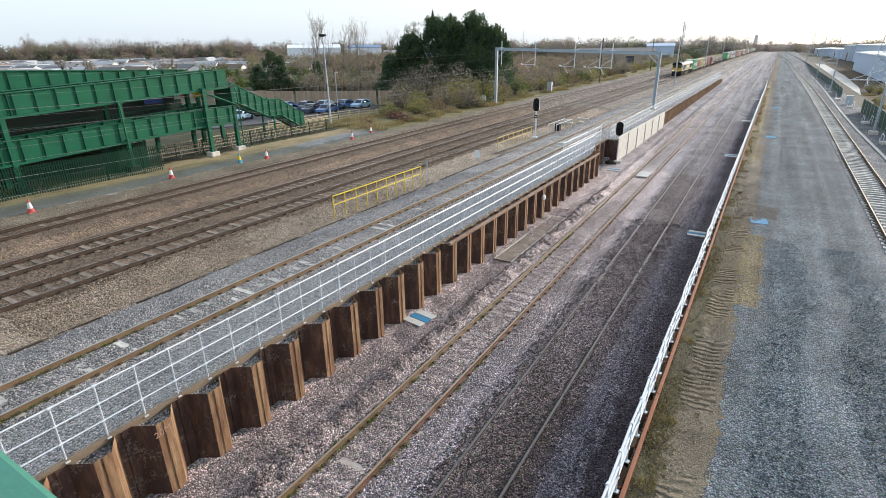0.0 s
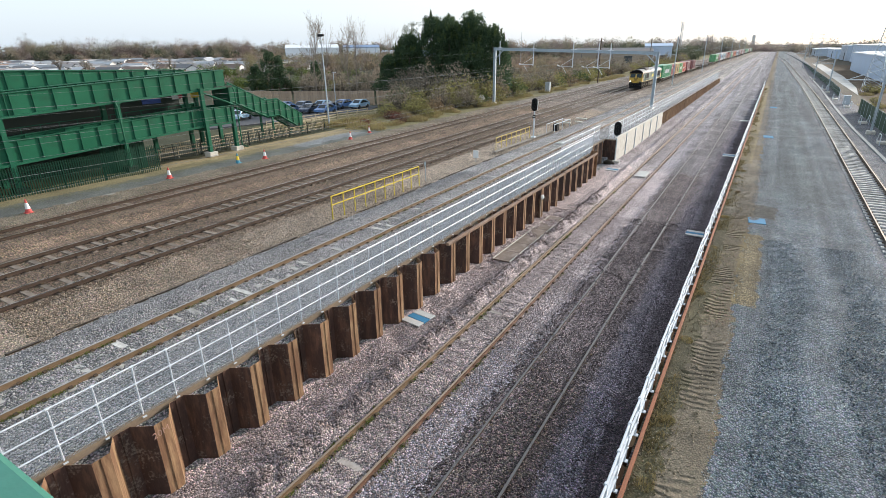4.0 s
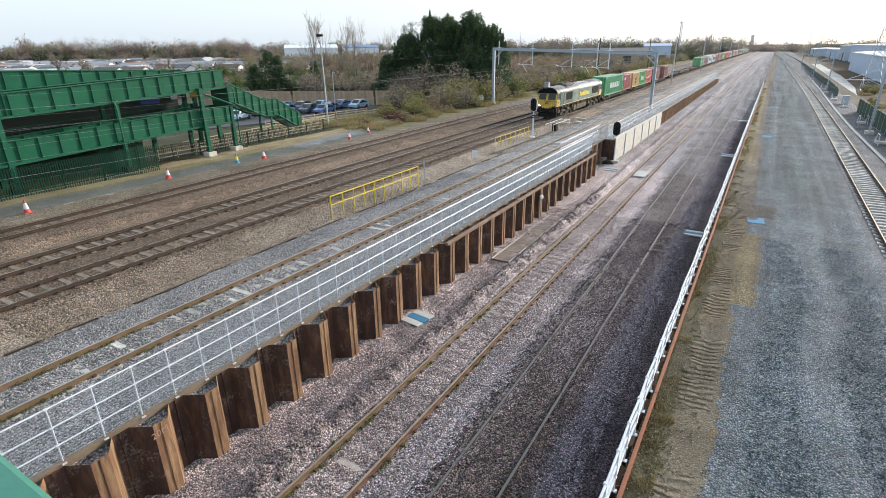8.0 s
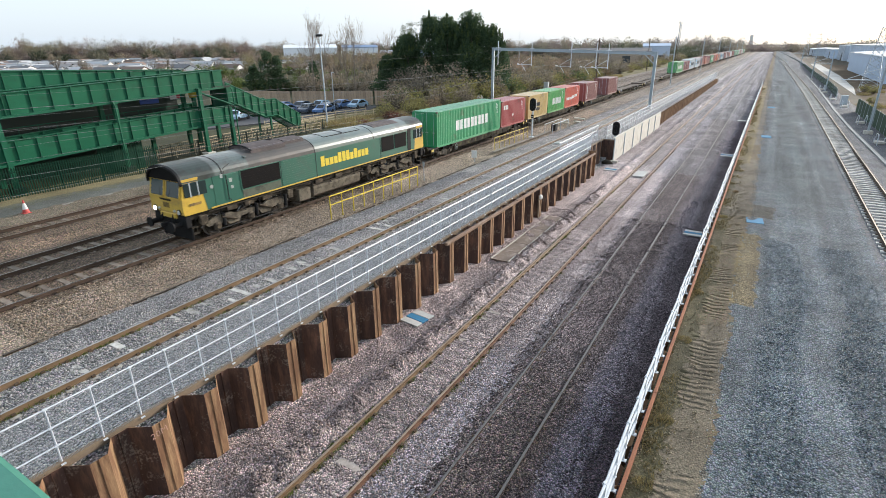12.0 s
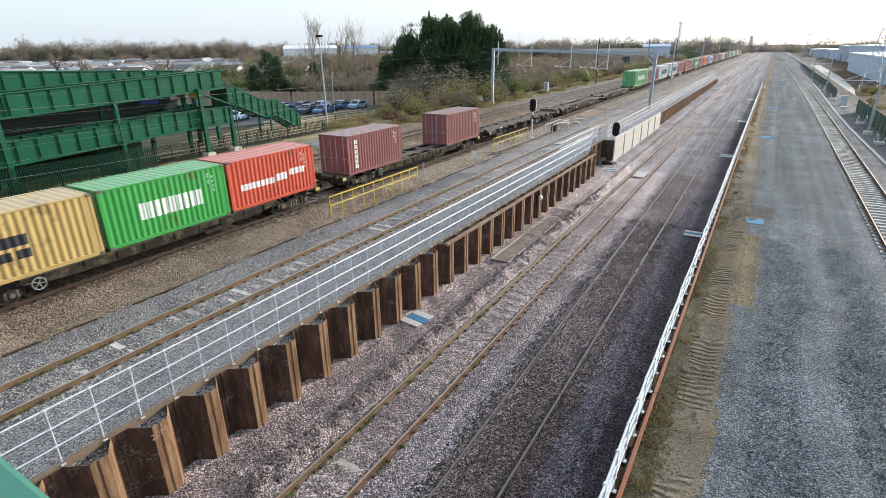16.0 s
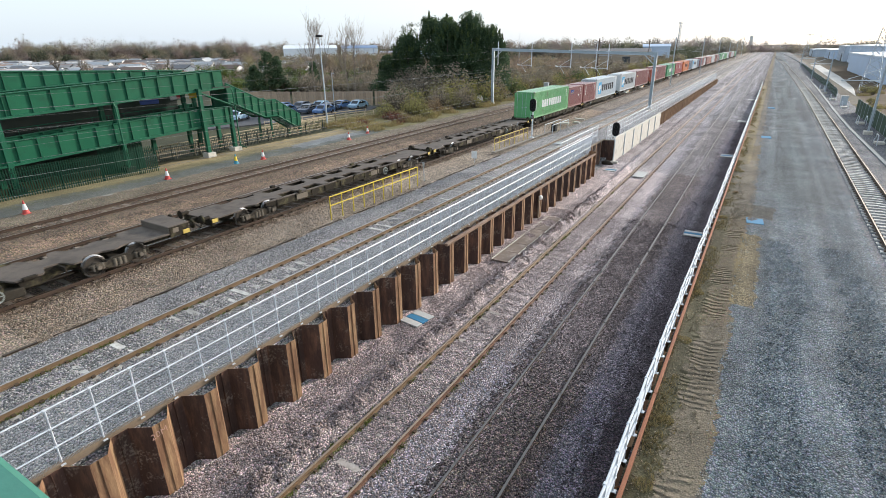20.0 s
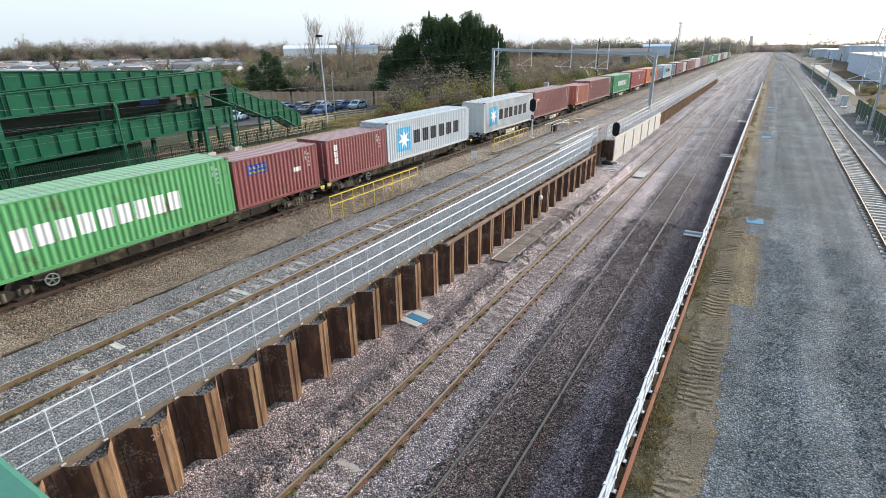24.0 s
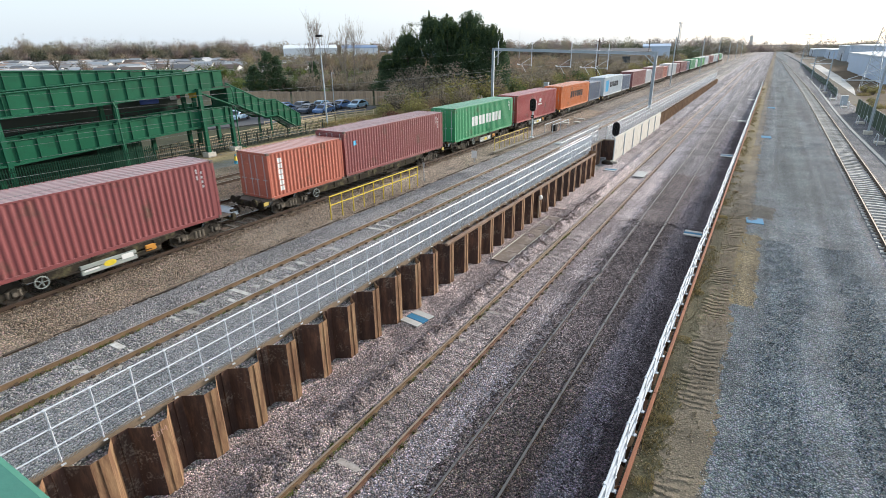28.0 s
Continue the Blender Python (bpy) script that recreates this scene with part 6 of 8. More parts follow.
def post_and_rail(pts, z, label):
    f = thing("post_and_rail_fence", pose(0, 0, z), label, "fence", "fences")
    for (xa, ya), (xb, yb) in zip(pts, pts[1:]):
        L = math.hypot(xb - xa, yb - ya)
        a = math.atan2(yb - ya, xb - xa)
        n = max(1, int(L / 1.8))
        for i in range(n + 1):
            part("post", Geo().box((0, 0, .5), (.1, .1, 1.2), bev=.01), TIMBER, f, at=pose(xa + (xb - xa) * i / n, ya + (yb - ya) * i / n, 0))
        for zz in (.35, .68, 1.0):
            part("rail", Geo().box((0, 0, 0), (L, .04, .09)), TIMBER, f, at=Matrix.Translation(((xa + xb) / 2, (ya + yb) / 2, zz)) @ Matrix.Rotation(a, 4, "Z"))


post_and_rail([(-50.5, 26.0), (-52.0, 38.0), (-52.6, 46.5)], -1.0, "pale timber post-and-rail fence by the car park")
post_and_rail([(-52.6, 49.0), (-53.2, 58.0), (-51.5, 67.0)], -1.0, "pale timber post-and-rail fence below the embankment")
post_and_rail([(-66.0, 56.0), (-69.5, 64.0), (-68, 76.0)], -.9, "pale timber rail at the back of the car park")

post_and_rail([(-45.0, 26.0), (-45.0, 37.0), (-45.05, 46.5)], -.3, "weathered timber post-and-rail fence behind the bar fence")
post_and_rail([(-56.0, 47.5), (-55.2, 58.0), (-54.0, 66.0)], -.95, "pale timber post-and-rail fence before the parked cars")

bf = thing("board_fence", pose(0, 0, -.95), "brown close-boarded timber fence behind the car park", "fence", "fences")
pts = [(-92.0, 66.0), (-76.0, 72.0), (-62.0, 79.0), (-56.5, 82.0)]
bm_ = Geo().box((0, 0, 1.25), (.42, .05, 2.5), bev=.01).mesh("board", TIMBER_BROWN)
for (xa, ya), (xb, yb) in zip(pts, pts[1:]):
    L = math.hypot(xb - xa, yb - ya)
    for i in range(int(L / .45)):
        part("board", bm_, None, bf, at=Matrix.Translation((xa + (xb - xa) * i * .45 / L, ya + (yb - ya) * i * .45 / L, .02 * (i % 3))) @ Matrix.Rotation(math.atan2(yb - ya, xb - xa), 4, "Z"))

# tarmac of the car park
tagged(part("car_park", Geo().ext([(-63.0, 44.0), (-58.5, 58.0), (-57.0, 70.0), (-60.0, 77.0), (-78.0, 70.0), (-84.0, 44.0)], "z", -1.4, -.84), surface("car_park_tarmac", (0.075, 0.075, 0.08), 0.9, 0, 0.2, .5, 30, .2)), "dark tarmac car park", "car park", kind="structure")

CAR_GLASS = surface("car_glass", (0.02, 0.025, 0.03), 0.1, 0, 0.1, bump=0)
TYRE_RUBBER = surface("tyre_rubber", (0.02, 0.02, 0.02), 0.85)


def car(x, y, z, turn, colour, label, L=4.1, H=1.45, W=1.74):
    c = thing("car", pose(x, y, z, 0, 0, turn), label, "car", "parked cars")
    g = Geo()
    prof = [(-L / 2, .35), (-L / 2 + .02, .72), (-L * .28, .88), (-L * .14, H - .08), (L * .05, H), (L * .28, H - .04), (L * .43, .95), (L / 2, .85), (L / 2, .35)]
    g.ext(prof, "y", -W / 2, W / 2)
    g.v = [(p[0], p[1] * (.82 if p[2] > 1.0 else 1), p[2]) for p in g.v]
    part("body", g, colour, c)
    for s in (-1, 1):
        w = Geo().ext([(-L * .235, .92), (-L * .13, H - .13), (L * .05, H - .06), (L * .26, H - .1), (L * .36, .95)], "y", s * W * .44, s * W * .475)
        w.v = [(p[0], p[1] * (.88 if p[2] > 1.0 else 1.06), p[2]) for p in w.v]
        part("side_window", w, CAR_GLASS, c)
    part("windscreen", Geo().add([(-L * .27, -.66, .9), (-L * .27, .66, .9), (-L * .145, .58, H - .1), (-L * .145, -.58, H - .1)], [(0, 1, 2, 3)]).turned(pose(-.02, 0, .01)), CAR_GLASS, c)
    part("rear_window", Geo().add([(L * .43, -.6, .97), (L * .43, .6, .97), (L * .29, .56, H - .08), (L * .29, -.56, H - .08)], [(0, 1, 2, 3)]).turned(pose(.015, 0, .01)), CAR_GLASS, c)
    for sx in (-1, 1):
        for sy in (-1, 1):
            part("wheel", Geo().tube([(sx * L * .31, sy * (W / 2 - .2), .31), (sx * L * .31, sy * (W / 2 + .01), .31)], .31, 14), TYRE_RUBBER, c)
    return c


def car_paint(name, c):
    return surface(name, c, 0.25, 0.3, 0.05, 1, 30, 0, coat=.5)


CAR_BLUE, CAR_LIGHT, CAR_WHITE, CAR_DARK, CAR_GREY = car_paint("blue_car_paint", (0.08, 0.17, 0.36)), car_paint("light_blue_car_paint", (0.34, 0.52, 0.68)), car_paint("white_car_paint", (0.75, 0.76, 0.78)), car_paint("dark_car_paint", (0.06, 0.08, 0.12)), car_paint("silver_car_paint", (0.45, 0.46, 0.48))
for x, y, t, m, lab in ((-66.8, 52.0, 25, CAR_LIGHT, "light blue parked hatchback under the footbridge stairs"), (-64.5, 57.0, 20, CAR_WHITE, "white parked car beside the stairs"), (-70.0, 63.5, 15, CAR_BLUE, "blue parked car in the car park"), (-68.0, 66.0, 15, CAR_DARK, "dark blue parked car in the car park"), (-66.0, 68.6, 15, CAR_LIGHT, "light blue parked estate car"),
                     (-63.5, 71.0, 12, CAR_BLUE, "blue parked car near the fence"), (-61.0, 72.5, 12, CAR_LIGHT, "light blue parked car near the fence"), (-64.0, 63.5, 20, CAR_DARK, "dark parked car in the front row"), (-66.5, 61.0, 20, CAR_BLUE, "blue parked car in the front row"), (-68.6, 59.5, 20, CAR_LIGHT, "light blue parked car in the front row"), (-62.5, 66.5, 15, CAR_DARK, "dark parked car between two rows"), (-58.0, 52.5, 20, CAR_GREY, "silver parked car behind the bar fence"), (-72, 57.0, 20, CAR_BLUE, "blue parked car at the back of the car park"), (-76, 60, 20, CAR_DARK, "dark parked car at the back of the car park"), (-61.0, 64.0, 15, CAR_BLUE, "blue parked car in the front row")):
    car(x, y, -.84, t + 84, m, lab)
car(-71.0, 52.5, -.84, 25, CAR_WHITE, "white parked van beyond the stairs", 5.0, 2.1, 1.9)

# ---- lamp column, cones, small lineside things ----
lamp = thing("lamp_column", pose(-46.4, 49.1, -.4), "tall galvanised lamp column with a dark floodlight head", "lamp column")
part("column", Geo().tube([(0, 0, 0), (0, 0, 5.2), (-.15, .05, 10.7)], [.10, .085, .05], 10), GALV_DULL, lamp)
part("floodlight", Geo().box((-.3, .05, 10.75), (.5, .4, .28), bev=.05).box((.1, .05, 10.75), (.45, .35, .24), bev=.05), BLACK, lamp)
lamp2 = thing("lamp_column", pose(-60.5, 66.0, -.7), "slim lamp column in the car park", "lamp column")
part("column", Geo().tube([(0, 0, 0), (0, 0, 6.0)], [.07, .05], 8), GALV_DULL, lamp2)
part("lantern", Geo().box((.2, 0, 6.0), (.6, .2, .1), bev=.03), GALV_DULL, lamp2)

CONE_BLUE = surface("cone_blue", (0.05, 0.25, 0.35), 0.6, 0, 0.1)


def cone(x, y, z, body, band, label, h=.75):
    c = thing("traffic_cone", pose(x, y, z), label, "traffic cone", "traffic cones")
    part("base", Geo().box((0, 0, .03), (.42, .42, .06), bev=.015), body, c)

    def ring(z0, z1):
        r = lambda q: .17 * (1 - q / h) + .03
        return Geo().tube([(0, 0, z0), (0, 0, z1)], [r(z0), r(z1)], 14)
    part("body", ring(.05, .28), body, c)
    part("reflective_band", ring(.28, .64), band, c)
    part("tip", ring(.64, h), body, c)


for x, y in ((-37.2, 12.75), (-38.0, 22.4), (-37.3, 31.0), (-37.3, 42.5), (-38.2, 46.8)):
    cone(x, y, ground_z(x, y) - .01, CONE_RED, PLATE_WHITE, "red and white traffic cone on the track edge", .85)
cone(-37.9, 28.6, ground_z(-37.9, 28.6), CONE_BLUE, YELLOW_MARK, "blue and yellow traffic cone on the path", .85)


def signal(x, y, z, h, label, ladder):
    s = thing("colour_light_signal", pose(x, y, z), label, "signal", "signals")
    part("post", Geo().tube([(0, 0, 0), (0, 0, h)], .08, 10).box((0, 0, .05), (.4, .4, .1)), GALV, s)
    n = 12
    ring = [(math.cos(math.pi * i / n) * .32, .32 + math.sin(math.pi * i / n) * .32) for i in range(n + 1)] + [(-math.cos(math.pi * i / n) * .32, -.32 - math.sin(math.pi * i / n) * .32) for i in range(n + 1)]
    head = Geo().ext(ring, "y", -.12, -.02).turned(pose(0, 0, h + .45))
    part("backboard", head, BLACK, s, "black rounded signal head")
    part("lamp_housing", Geo().box((0, .1, h + .45), (.4, .3, .85), bev=.04), BLACK, s)
    for dz in (.22, -.22):
        part("lens_hood", Geo().tube([(0, -.12, h + .45 + dz), (0, -.3, h + .47 + dz)], [.13, .14], 14, cap=False).tube([(0, -.125, h + .45 + dz), (0, -.13, h + .45 + dz)], .11, 12), BLACK, s)
    if ladder:
        part("number_plate", Geo().box((0, -.1, h * .75), (.3, .03, .34), bev=.01), BLACK, s)
        part("number_bar", Geo().box((0, -.12, h * .75), (.2, .012, .06)), PLATE_WHITE, s)
        part("back_edge", Geo().box((.3, -.0, h + .45), (.06, .16, .9), bev=.03), GALV, s)
    return s


signal(-20.3, 51.6, 0.02, 2.85, "black colour-light signal on a galvanised post", True)
signal(-11.62, 50.9, low_ground(51), 2.65, "black colour-light signal rising over the concrete wall", False)


def board(x, y, z, w, h, post_h, m, label, name="sign_board"):
    b = thing(name, pose(x, y, z), label, "sign")
    part("post", Geo().tube([(0, 0, 0), (0, 0, post_h)], .03, 6), GALV_DULL, b)
    part("panel", Geo().box((0, -.03, post_h - h * .4), (w, .03, h), bev=.01), m, b)
    return b


board(-20.05, 38.3, -.1, .5, .62, .9, PLATE_WHITE, "small white lineside board on a short post")
board(-20.2, 30.8, -.1, .16, .3, 1.35, GALV_DULL, "slim galvanised marker post beside the ballast")
rb = thing("round_sign", pose(-39.4, 77.0, -.1), "round pale lineside sign on a post", "sign")
part("post", Geo().tube([(0, 0, 0), (0, 0, 1.3)], .04, 6), GALV_DULL, rb)
part("disc", Geo().tube([(0, -.03, 1.3), (0, -.06, 1.3)], .55, 20), surface("pale_sign_face", (0.55, 0.53, 0.5), .6, 0, .25, 6), rb)
cab = thing("lineside_cabinet", pose(-38.9, 105.5, 0), "grey lineside equipment cabinet", "cabinet")
part("body", Geo().box((0, 0, 1.0), (.9, .7, 2.0), bev=.03), GALV_DULL, cab)
part("lid", Geo().box((0, 0, 2.03), (1.0, .8, .08), bev=.02), GALV_DULL, cab)

PAD_PALE = surface("pale_plastic_pad", (0.45, 0.45, 0.43), .7, 0, .15)
PAD_BLUE = surface("blue_plastic_pad", (0.03, 0.17, 0.31), .8, 0, .12)


def pad(x, y, z, w, l, turn, label, stripes):
    p_ = thing("access_pad", pose(x, y, z, 0, 0, turn), label, "pad", "pads on the ballast")
    n = len(stripes)
    for i, m in enumerate(stripes):
        part("panel", Geo().box((0, (i + .5) / n * l - l / 2, .03), (w, l / n - .02, .07), bev=.012), m, p_)


pad(-11.02, 16.0, low_ground(16) + .04, .95, 1.15, -8, "white and blue pad lying beside the pile wall", [PAD_PALE, PAD_BLUE, PAD_PALE])
pad(-2.36, 33.0, low_ground(33) - .08, .98, 1.0, 0, "white and dark blue pad beside the yard wall", [PAD_PALE, PAD_BLUE, PAD_PALE])
pad(0.66, 33.0, YARD_GROUND - .02, .85, 1.1, 4, "sunken blue pad in the chippings", [PAD_BLUE])
pad(-2.4, 59.0, low_ground(59) - .08, 1.1, 1.4, 0, "white pad beside the yard wall", [PAD_PALE, PAD_BLUE, PAD_PALE])
pad(-2.4, 86.0, low_ground(86) - .08, 1.1, 1.4, 0, "white pad beside the yard wall", [PAD_PALE])
pad(-2.4, 118.0, low_ground(118) - .08, 1.1, 1.4, 0, "white pad beside the yard wall", [PAD_PALE])
pad(0.7, 66.0, YARD_GROUND, .9, 1.6, 3, "blue pad in the chippings", [PAD_BLUE])
pad(0.9, 98.0, YARD_GROUND, .9, 1.6, 3, "blue pad in the chippings", [PAD_BLUE])
pad(-10.9, 47.2, low_ground(47) + .03, 1.0, 1.2, 0, "pale pads below the signal", [PAD_PALE, PAD_BLUE, PAD_PALE])
pad(-8.16, 46.5, low_ground(46) + .06, .9, 2.2, 0, "pale plate between the rails", [PAD_PALE])
gr = thing("cable_pit_cover", pose(-10.62, 27.6, low_ground(27.6) + .03), "long grey-brown cable pit cover with pale edges in the ballast", "cover")
SLAB = surface("dusty_slab", (0.185, 0.145, 0.118), .9, 0, .3, 1.5, 30, .3, stain=(0.30, 0.25, 0.22), amount=.45)
for i in range(6):
    part("cover_slab", Geo().box((0, -3.6 + i * 1.44, .02), (.9, 1.42, .06), bev=.01), SLAB, gr)
for sx in (-1, 1):
    part("edge_strip", Geo().box((sx * .49, 0, .03), (.05, 8.6, .08)), CONCRETE, gr)

# black membrane edge between the old brown and the fresh grey ballast, in torn lengths
mem = thing("membrane_edge", pose(0, 0, 0), "torn dark ground membrane edge showing between two ballasts", "membrane")
rm = random.Random(21)
MEMBRANE = surface("dark_membrane", (0.07, 0.055, 0.042), .9, 0, .3, 3, 30, .3)
y = 5.0
while y < 43:
    L = rm.uniform(.7, 2.4)
    xa, xb = -19.75 - .12 * math.sin(y * .4), -19.75 - .12 * math.sin((y + L) * .4)
    za, zb = ground_z(xa, y), ground_z(xb, y + L)
    w = rm.uniform(.05, .13)
    part("strip", Geo().add([(xa - w, y, za + .02), (xa + w, y, za + .07), (xb + w, y + L, zb + .07), (xb - w, y + L, zb + .02), (xa, y, za - .1), (xb, y + L, zb - .1)], [(0, 1, 2, 3), (1, 4, 5, 2), (0, 3, 5, 4), (0, 4, 1), (3, 2, 5)]), MEMBRANE, mem)
    y += L + rm.choice((0, .1, .5, 1.2))

# concrete cable troughs beside the main line and the yard siding


def trough(pts, w, z, label, mat, step=1.0):
    t = thing("cable_trough", pose(0, 0, 0), label, "cable trough", "cable troughs", "structure")
    lid = Geo().box((0, 0, 0), (w, step - .02, .08), bev=.01).mesh("trough_lid", mat)
    for (xa, ya), (xb, yb) in zip(pts, pts[1:]):
        L = math.hypot(xb - xa, yb - ya)
        for i in range(int(L / step)):
            f = (i + .5) * step / L
            part("trough_lid", lid, None, t, at=Matrix.Translation((xa + (xb - xa) * f, ya + (yb - ya) * f, z)) @ Matrix.Rotation(-math.atan2(xb - xa, yb - ya), 4, "Z"))


trough([(-20.6, 43.0), (-20.3, 58.5)], .32, -.1, "concrete cable trough lids along the ballast", surface("dark_trough_lid", (0.24, 0.22, 0.19), .9, 0, .25))
trough([(9.6, 50.0), (9.4, 56.0), (9.0, 77.0), (8.95, 97.0), (9.3, 144.0), (9.3, 200.0)], .30, Z_YARD - .17, "pale concrete trough route beside the siding", surface("weathered_trough", (0.36, 0.36, 0.34), .9, 0, .25))
trough([(-37.3, 14.0), (-37.5, 62.0)], .35, -.24, "old concrete kerb along the path", surface("old_kerb", (0.27, 0.25, 0.22), .9, 0, .25))
bits = thing("concrete_rubble", pose(-21.0, 64.2, -.1), "broken pale concrete slabs on the ballast", "rubble")
for dx, dy, a, w, l in ((0, 0, 10, 1.1, .5), (1.2, 1.3, -20, .8, .5), (-.6, 2.2, 30, .7, .4), (.5, 4.5, 0, 1.4, .45)):
    part("slab", Geo().box((0, 0, .08), (w, l, .16), bev=.02), CONCRETE, bits, at=pose(dx, dy, 0, 0, 3, a))
box = thing("point_machine", pose(-16.4, 48.6, .12), "pale metal point machine between the rails", "machine")
part("body", Geo().box((0, 0, .06), (.7, 1.1, .16), bev=.04), PLATE_GREY, box)
rails2 = thing("low_guard_rail", pose(-20.3, 55.0, .0), "low white guard rails beside equipment", "handrail", "handrails")
for x in (0, .9):
    part("rail", Geo().box((x, 3.0, .9), (.05, 5.4, .06)), GALV, rails2)
    for y in (.4, 3.0, 5.6):
        part("post", Geo().box((x, y, .45), (.05, .05, .9)), GALV_DULL, rails2)
part("equipment_box", Geo().box((.45, 2.2, .4), (.5, .7, .8), bev=.03), BLACK, rails2)

# ---- overhead line ----
STRUCT = surface("pale_blue_grey_steel", (0.36, 0.43, 0.48), .5, .3, .12, 2, 40, .05)


def portal(y, xl, xr, zl, zr, top_l, top_r, drops, label):
    p_ = thing("overhead_line_gantry", pose(0, y, 0), label, "gantry", "overhead line supports")
    lean = math.atan2(top_r - top_l, xr - xl)
    tilt = Matrix.Rotation(-lean, 3, "Y")

    def beam_z(x):
        return top_l + (top_r - top_l) * (x - xl) / (xr - xl)
    for x, z0 in ((xl, zl), (xr, zr)):
        top = beam_z(x)
        g = Geo().box((x - .16, 0, (z0 + top) / 2), (.05, .36, top - z0)).box((x + .16, 0, (z0 + top) / 2), (.05, .36, top - z0)).box((x, 0, (z0 + top) / 2), (.3, .03, top - z0))
        part("mast", g, STRUCT, p_)
        part("mast_base", Geo().box((x, 0, z0 + .1), (.7, .7, .3), bev=.03), CONCRETE, p_)
        s = 1 if x < (xl + xr) / 2 else -1
        part("knee_brace", Geo().tube([(x + s * .1, 0, top - 1.6), (x + s * 1.7, 0, beam_z(x + s * 1.7) - .15)], .06, 6), STRUCT, p_)
    mx, mz, bl = (xl + xr) / 2, (top_l + top_r) / 2, xr - xl + .5
    part("beam", Geo().box((mx, 0, mz - .18), (bl, .05, .36), turn=tilt).box((mx, 0, mz), (bl, .3, .05), turn=tilt).box((mx, 0, mz - .36), (bl, .3, .05), turn=tilt), STRUCT, p_)
    for i, x in enumerate(drops):
        top = beam_z(x)
        part("drop_tube", Geo().tube([(x, 0, top + 1.0), (x, 0, top - 2.5)], .07, 8), GALV, p_)
        part("clamp", Geo().box((x, 0, top), (.7, .4, .1), bev=.02), GALV, p_)
        if i:
            part("cantilever", Geo().tube([(x, 0, top - 2.3), (x - 2.3, 0, top - 2.3)], .04, 6).tube([(x, 0, top - 1.2), (x - 1.7, 0, top - 2.2)], .03, 6).tube([(x - 1.6, 0, top - 2.3), (x - .9, 0, top - 3.3)], .03, 6), GALV, p_)
            part("insulator", Geo().tube([(x - 2.35, 0, top - 2.15), (x - 2.0, 0, top - 2.28)], .08, 8), PLATE_WHITE, p_)


portal(80.2, -38.75, -14.05, 0.1, 0.35, 8.72, 7.95, (-37.9, -32.2, -25.95, -22.2, -20.5), "pale blue-grey steel overhead line gantry across four tracks")
for y, x, top, lab in ((138.0, -20.2, 10.5, ""), (136.6, -37.4, 10.5, ""), (200.0, -20.6, 10.6, ""), (200.0, -37.6, 10.6, ""), (262.0, -20.8, 10.6, ""), (262.0, -37.8, 10.6, ""), (324.0, -20.9, 10.6, ""), (386.0, -21, 10.6, ""), (448.0, -21, 10.6, "")):
    m = thing("overhead_line_mast", pose(x, y, z_main(y) - .3), "slim steel overhead line mast with brackets", "mast", "overhead line supports")
    part("mast", Geo().box((-.1, 0, top / 2), (.03, .24, top)).box((.1, 0, top / 2), (.03, .24, top)).box((0, 0, top / 2), (.2, .03, top)), STRUCT if x > -30 else OLD_RAIL, m)
    part("bracket", Geo().tube([(0, 0, 6.6), (-3.2 if x > -30 else 3.4, 0, 6.6)], .04, 6).tube([(0, 0, 7.8), (-2.7 if x > -30 else 2.9, 0, 6.7)], .03, 6), GALV_DULL, m)
# the small tail of wire supports on the yard side
for y, x in ((73.4, 10.2), (131.6, 9.75), (177.3, 9.4), (249.0, 8.85)):
    m = thing("overhead_line_mast", pose(x, y, -.5), "galvanised overhead line mast beside the siding", "mast", "overhead line supports")
    part("mast", Geo().box((-.085, 0, 3.9), (.03, .2, 7.8)).box((.085, 0, 3.9), (.03, .2, 7.8)).box((0, 0, 3.9), (.17, .03, 7.8)), GALV_DULL, m)
    part("bracket", Geo().tube([(0, 0, 5.6), (-3.6, 0, 5.6)], .05, 6).tube([(0, 0, 6.9), (-3.0, 0, 5.7)], .035, 6), GALV, m)
    part("base", Geo().box((0, 0, .1), (.8, .8, .5), bev=.03), CONCRETE, m)

WIRE = surface("wire_grey", (0.20, 0.205, 0.205), .5, .3, .1, bump=0)
ys_w = [-20, 80.2, 138, 200, 262, 324, 386]
for x, zc, zm in ((-33.2, 5.05, 6.6), (-27.5, 5.05, 6.6), (-23.9, 5.05, 6.6), (-16.3, 5.4, 6.6)):
    w = thing("contact_wire", pose(x, 0, 0), "overhead contact wire with its catenary and droppers", "wire", "overhead wires")
    part("contact_wire", Geo().tube([(.12 * (-1) ** i, y, zc + z_main(y)) for i, y in enumerate(ys_w)], .0045, 4), WIRE, w)
    cat = []
    for ya, yb in zip(ys_w, ys_w[1:]):
        for i in range(16):
            f = i / 16
            cat.append((0, ya + (yb - ya) * f, zm + z_main(ya) - .9 * 4 * f * (1 - f)))
    part("catenary_wire", Geo().tube(cat, .0045, 4), WIRE, w)
for x, z in ((-37.9, 8.3), (-38.3, 7.2), (-14.2, 8.3)):
    w = thing("feeder_wire", pose(x, 0, 0), "thin overhead feeder wire", "wire", "overhead wires")
    pts_w = []
    for ya, yb in zip(ys_w, ys_w[1:]):
        for i in range(16):
            f = i / 16
            pts_w.append((0, ya + (yb - ya) * f, z + z_main(ya) - .7 * 4 * f * (1 - f)))
    part("wire", Geo().tube(pts_w, .0045, 4), WIRE, w)

# ---- footbridge under the camera ----
pp = thing("footbridge_span", pose(0, 0, 0), "green painted steel footbridge span with its parapet rail", "footbridge")
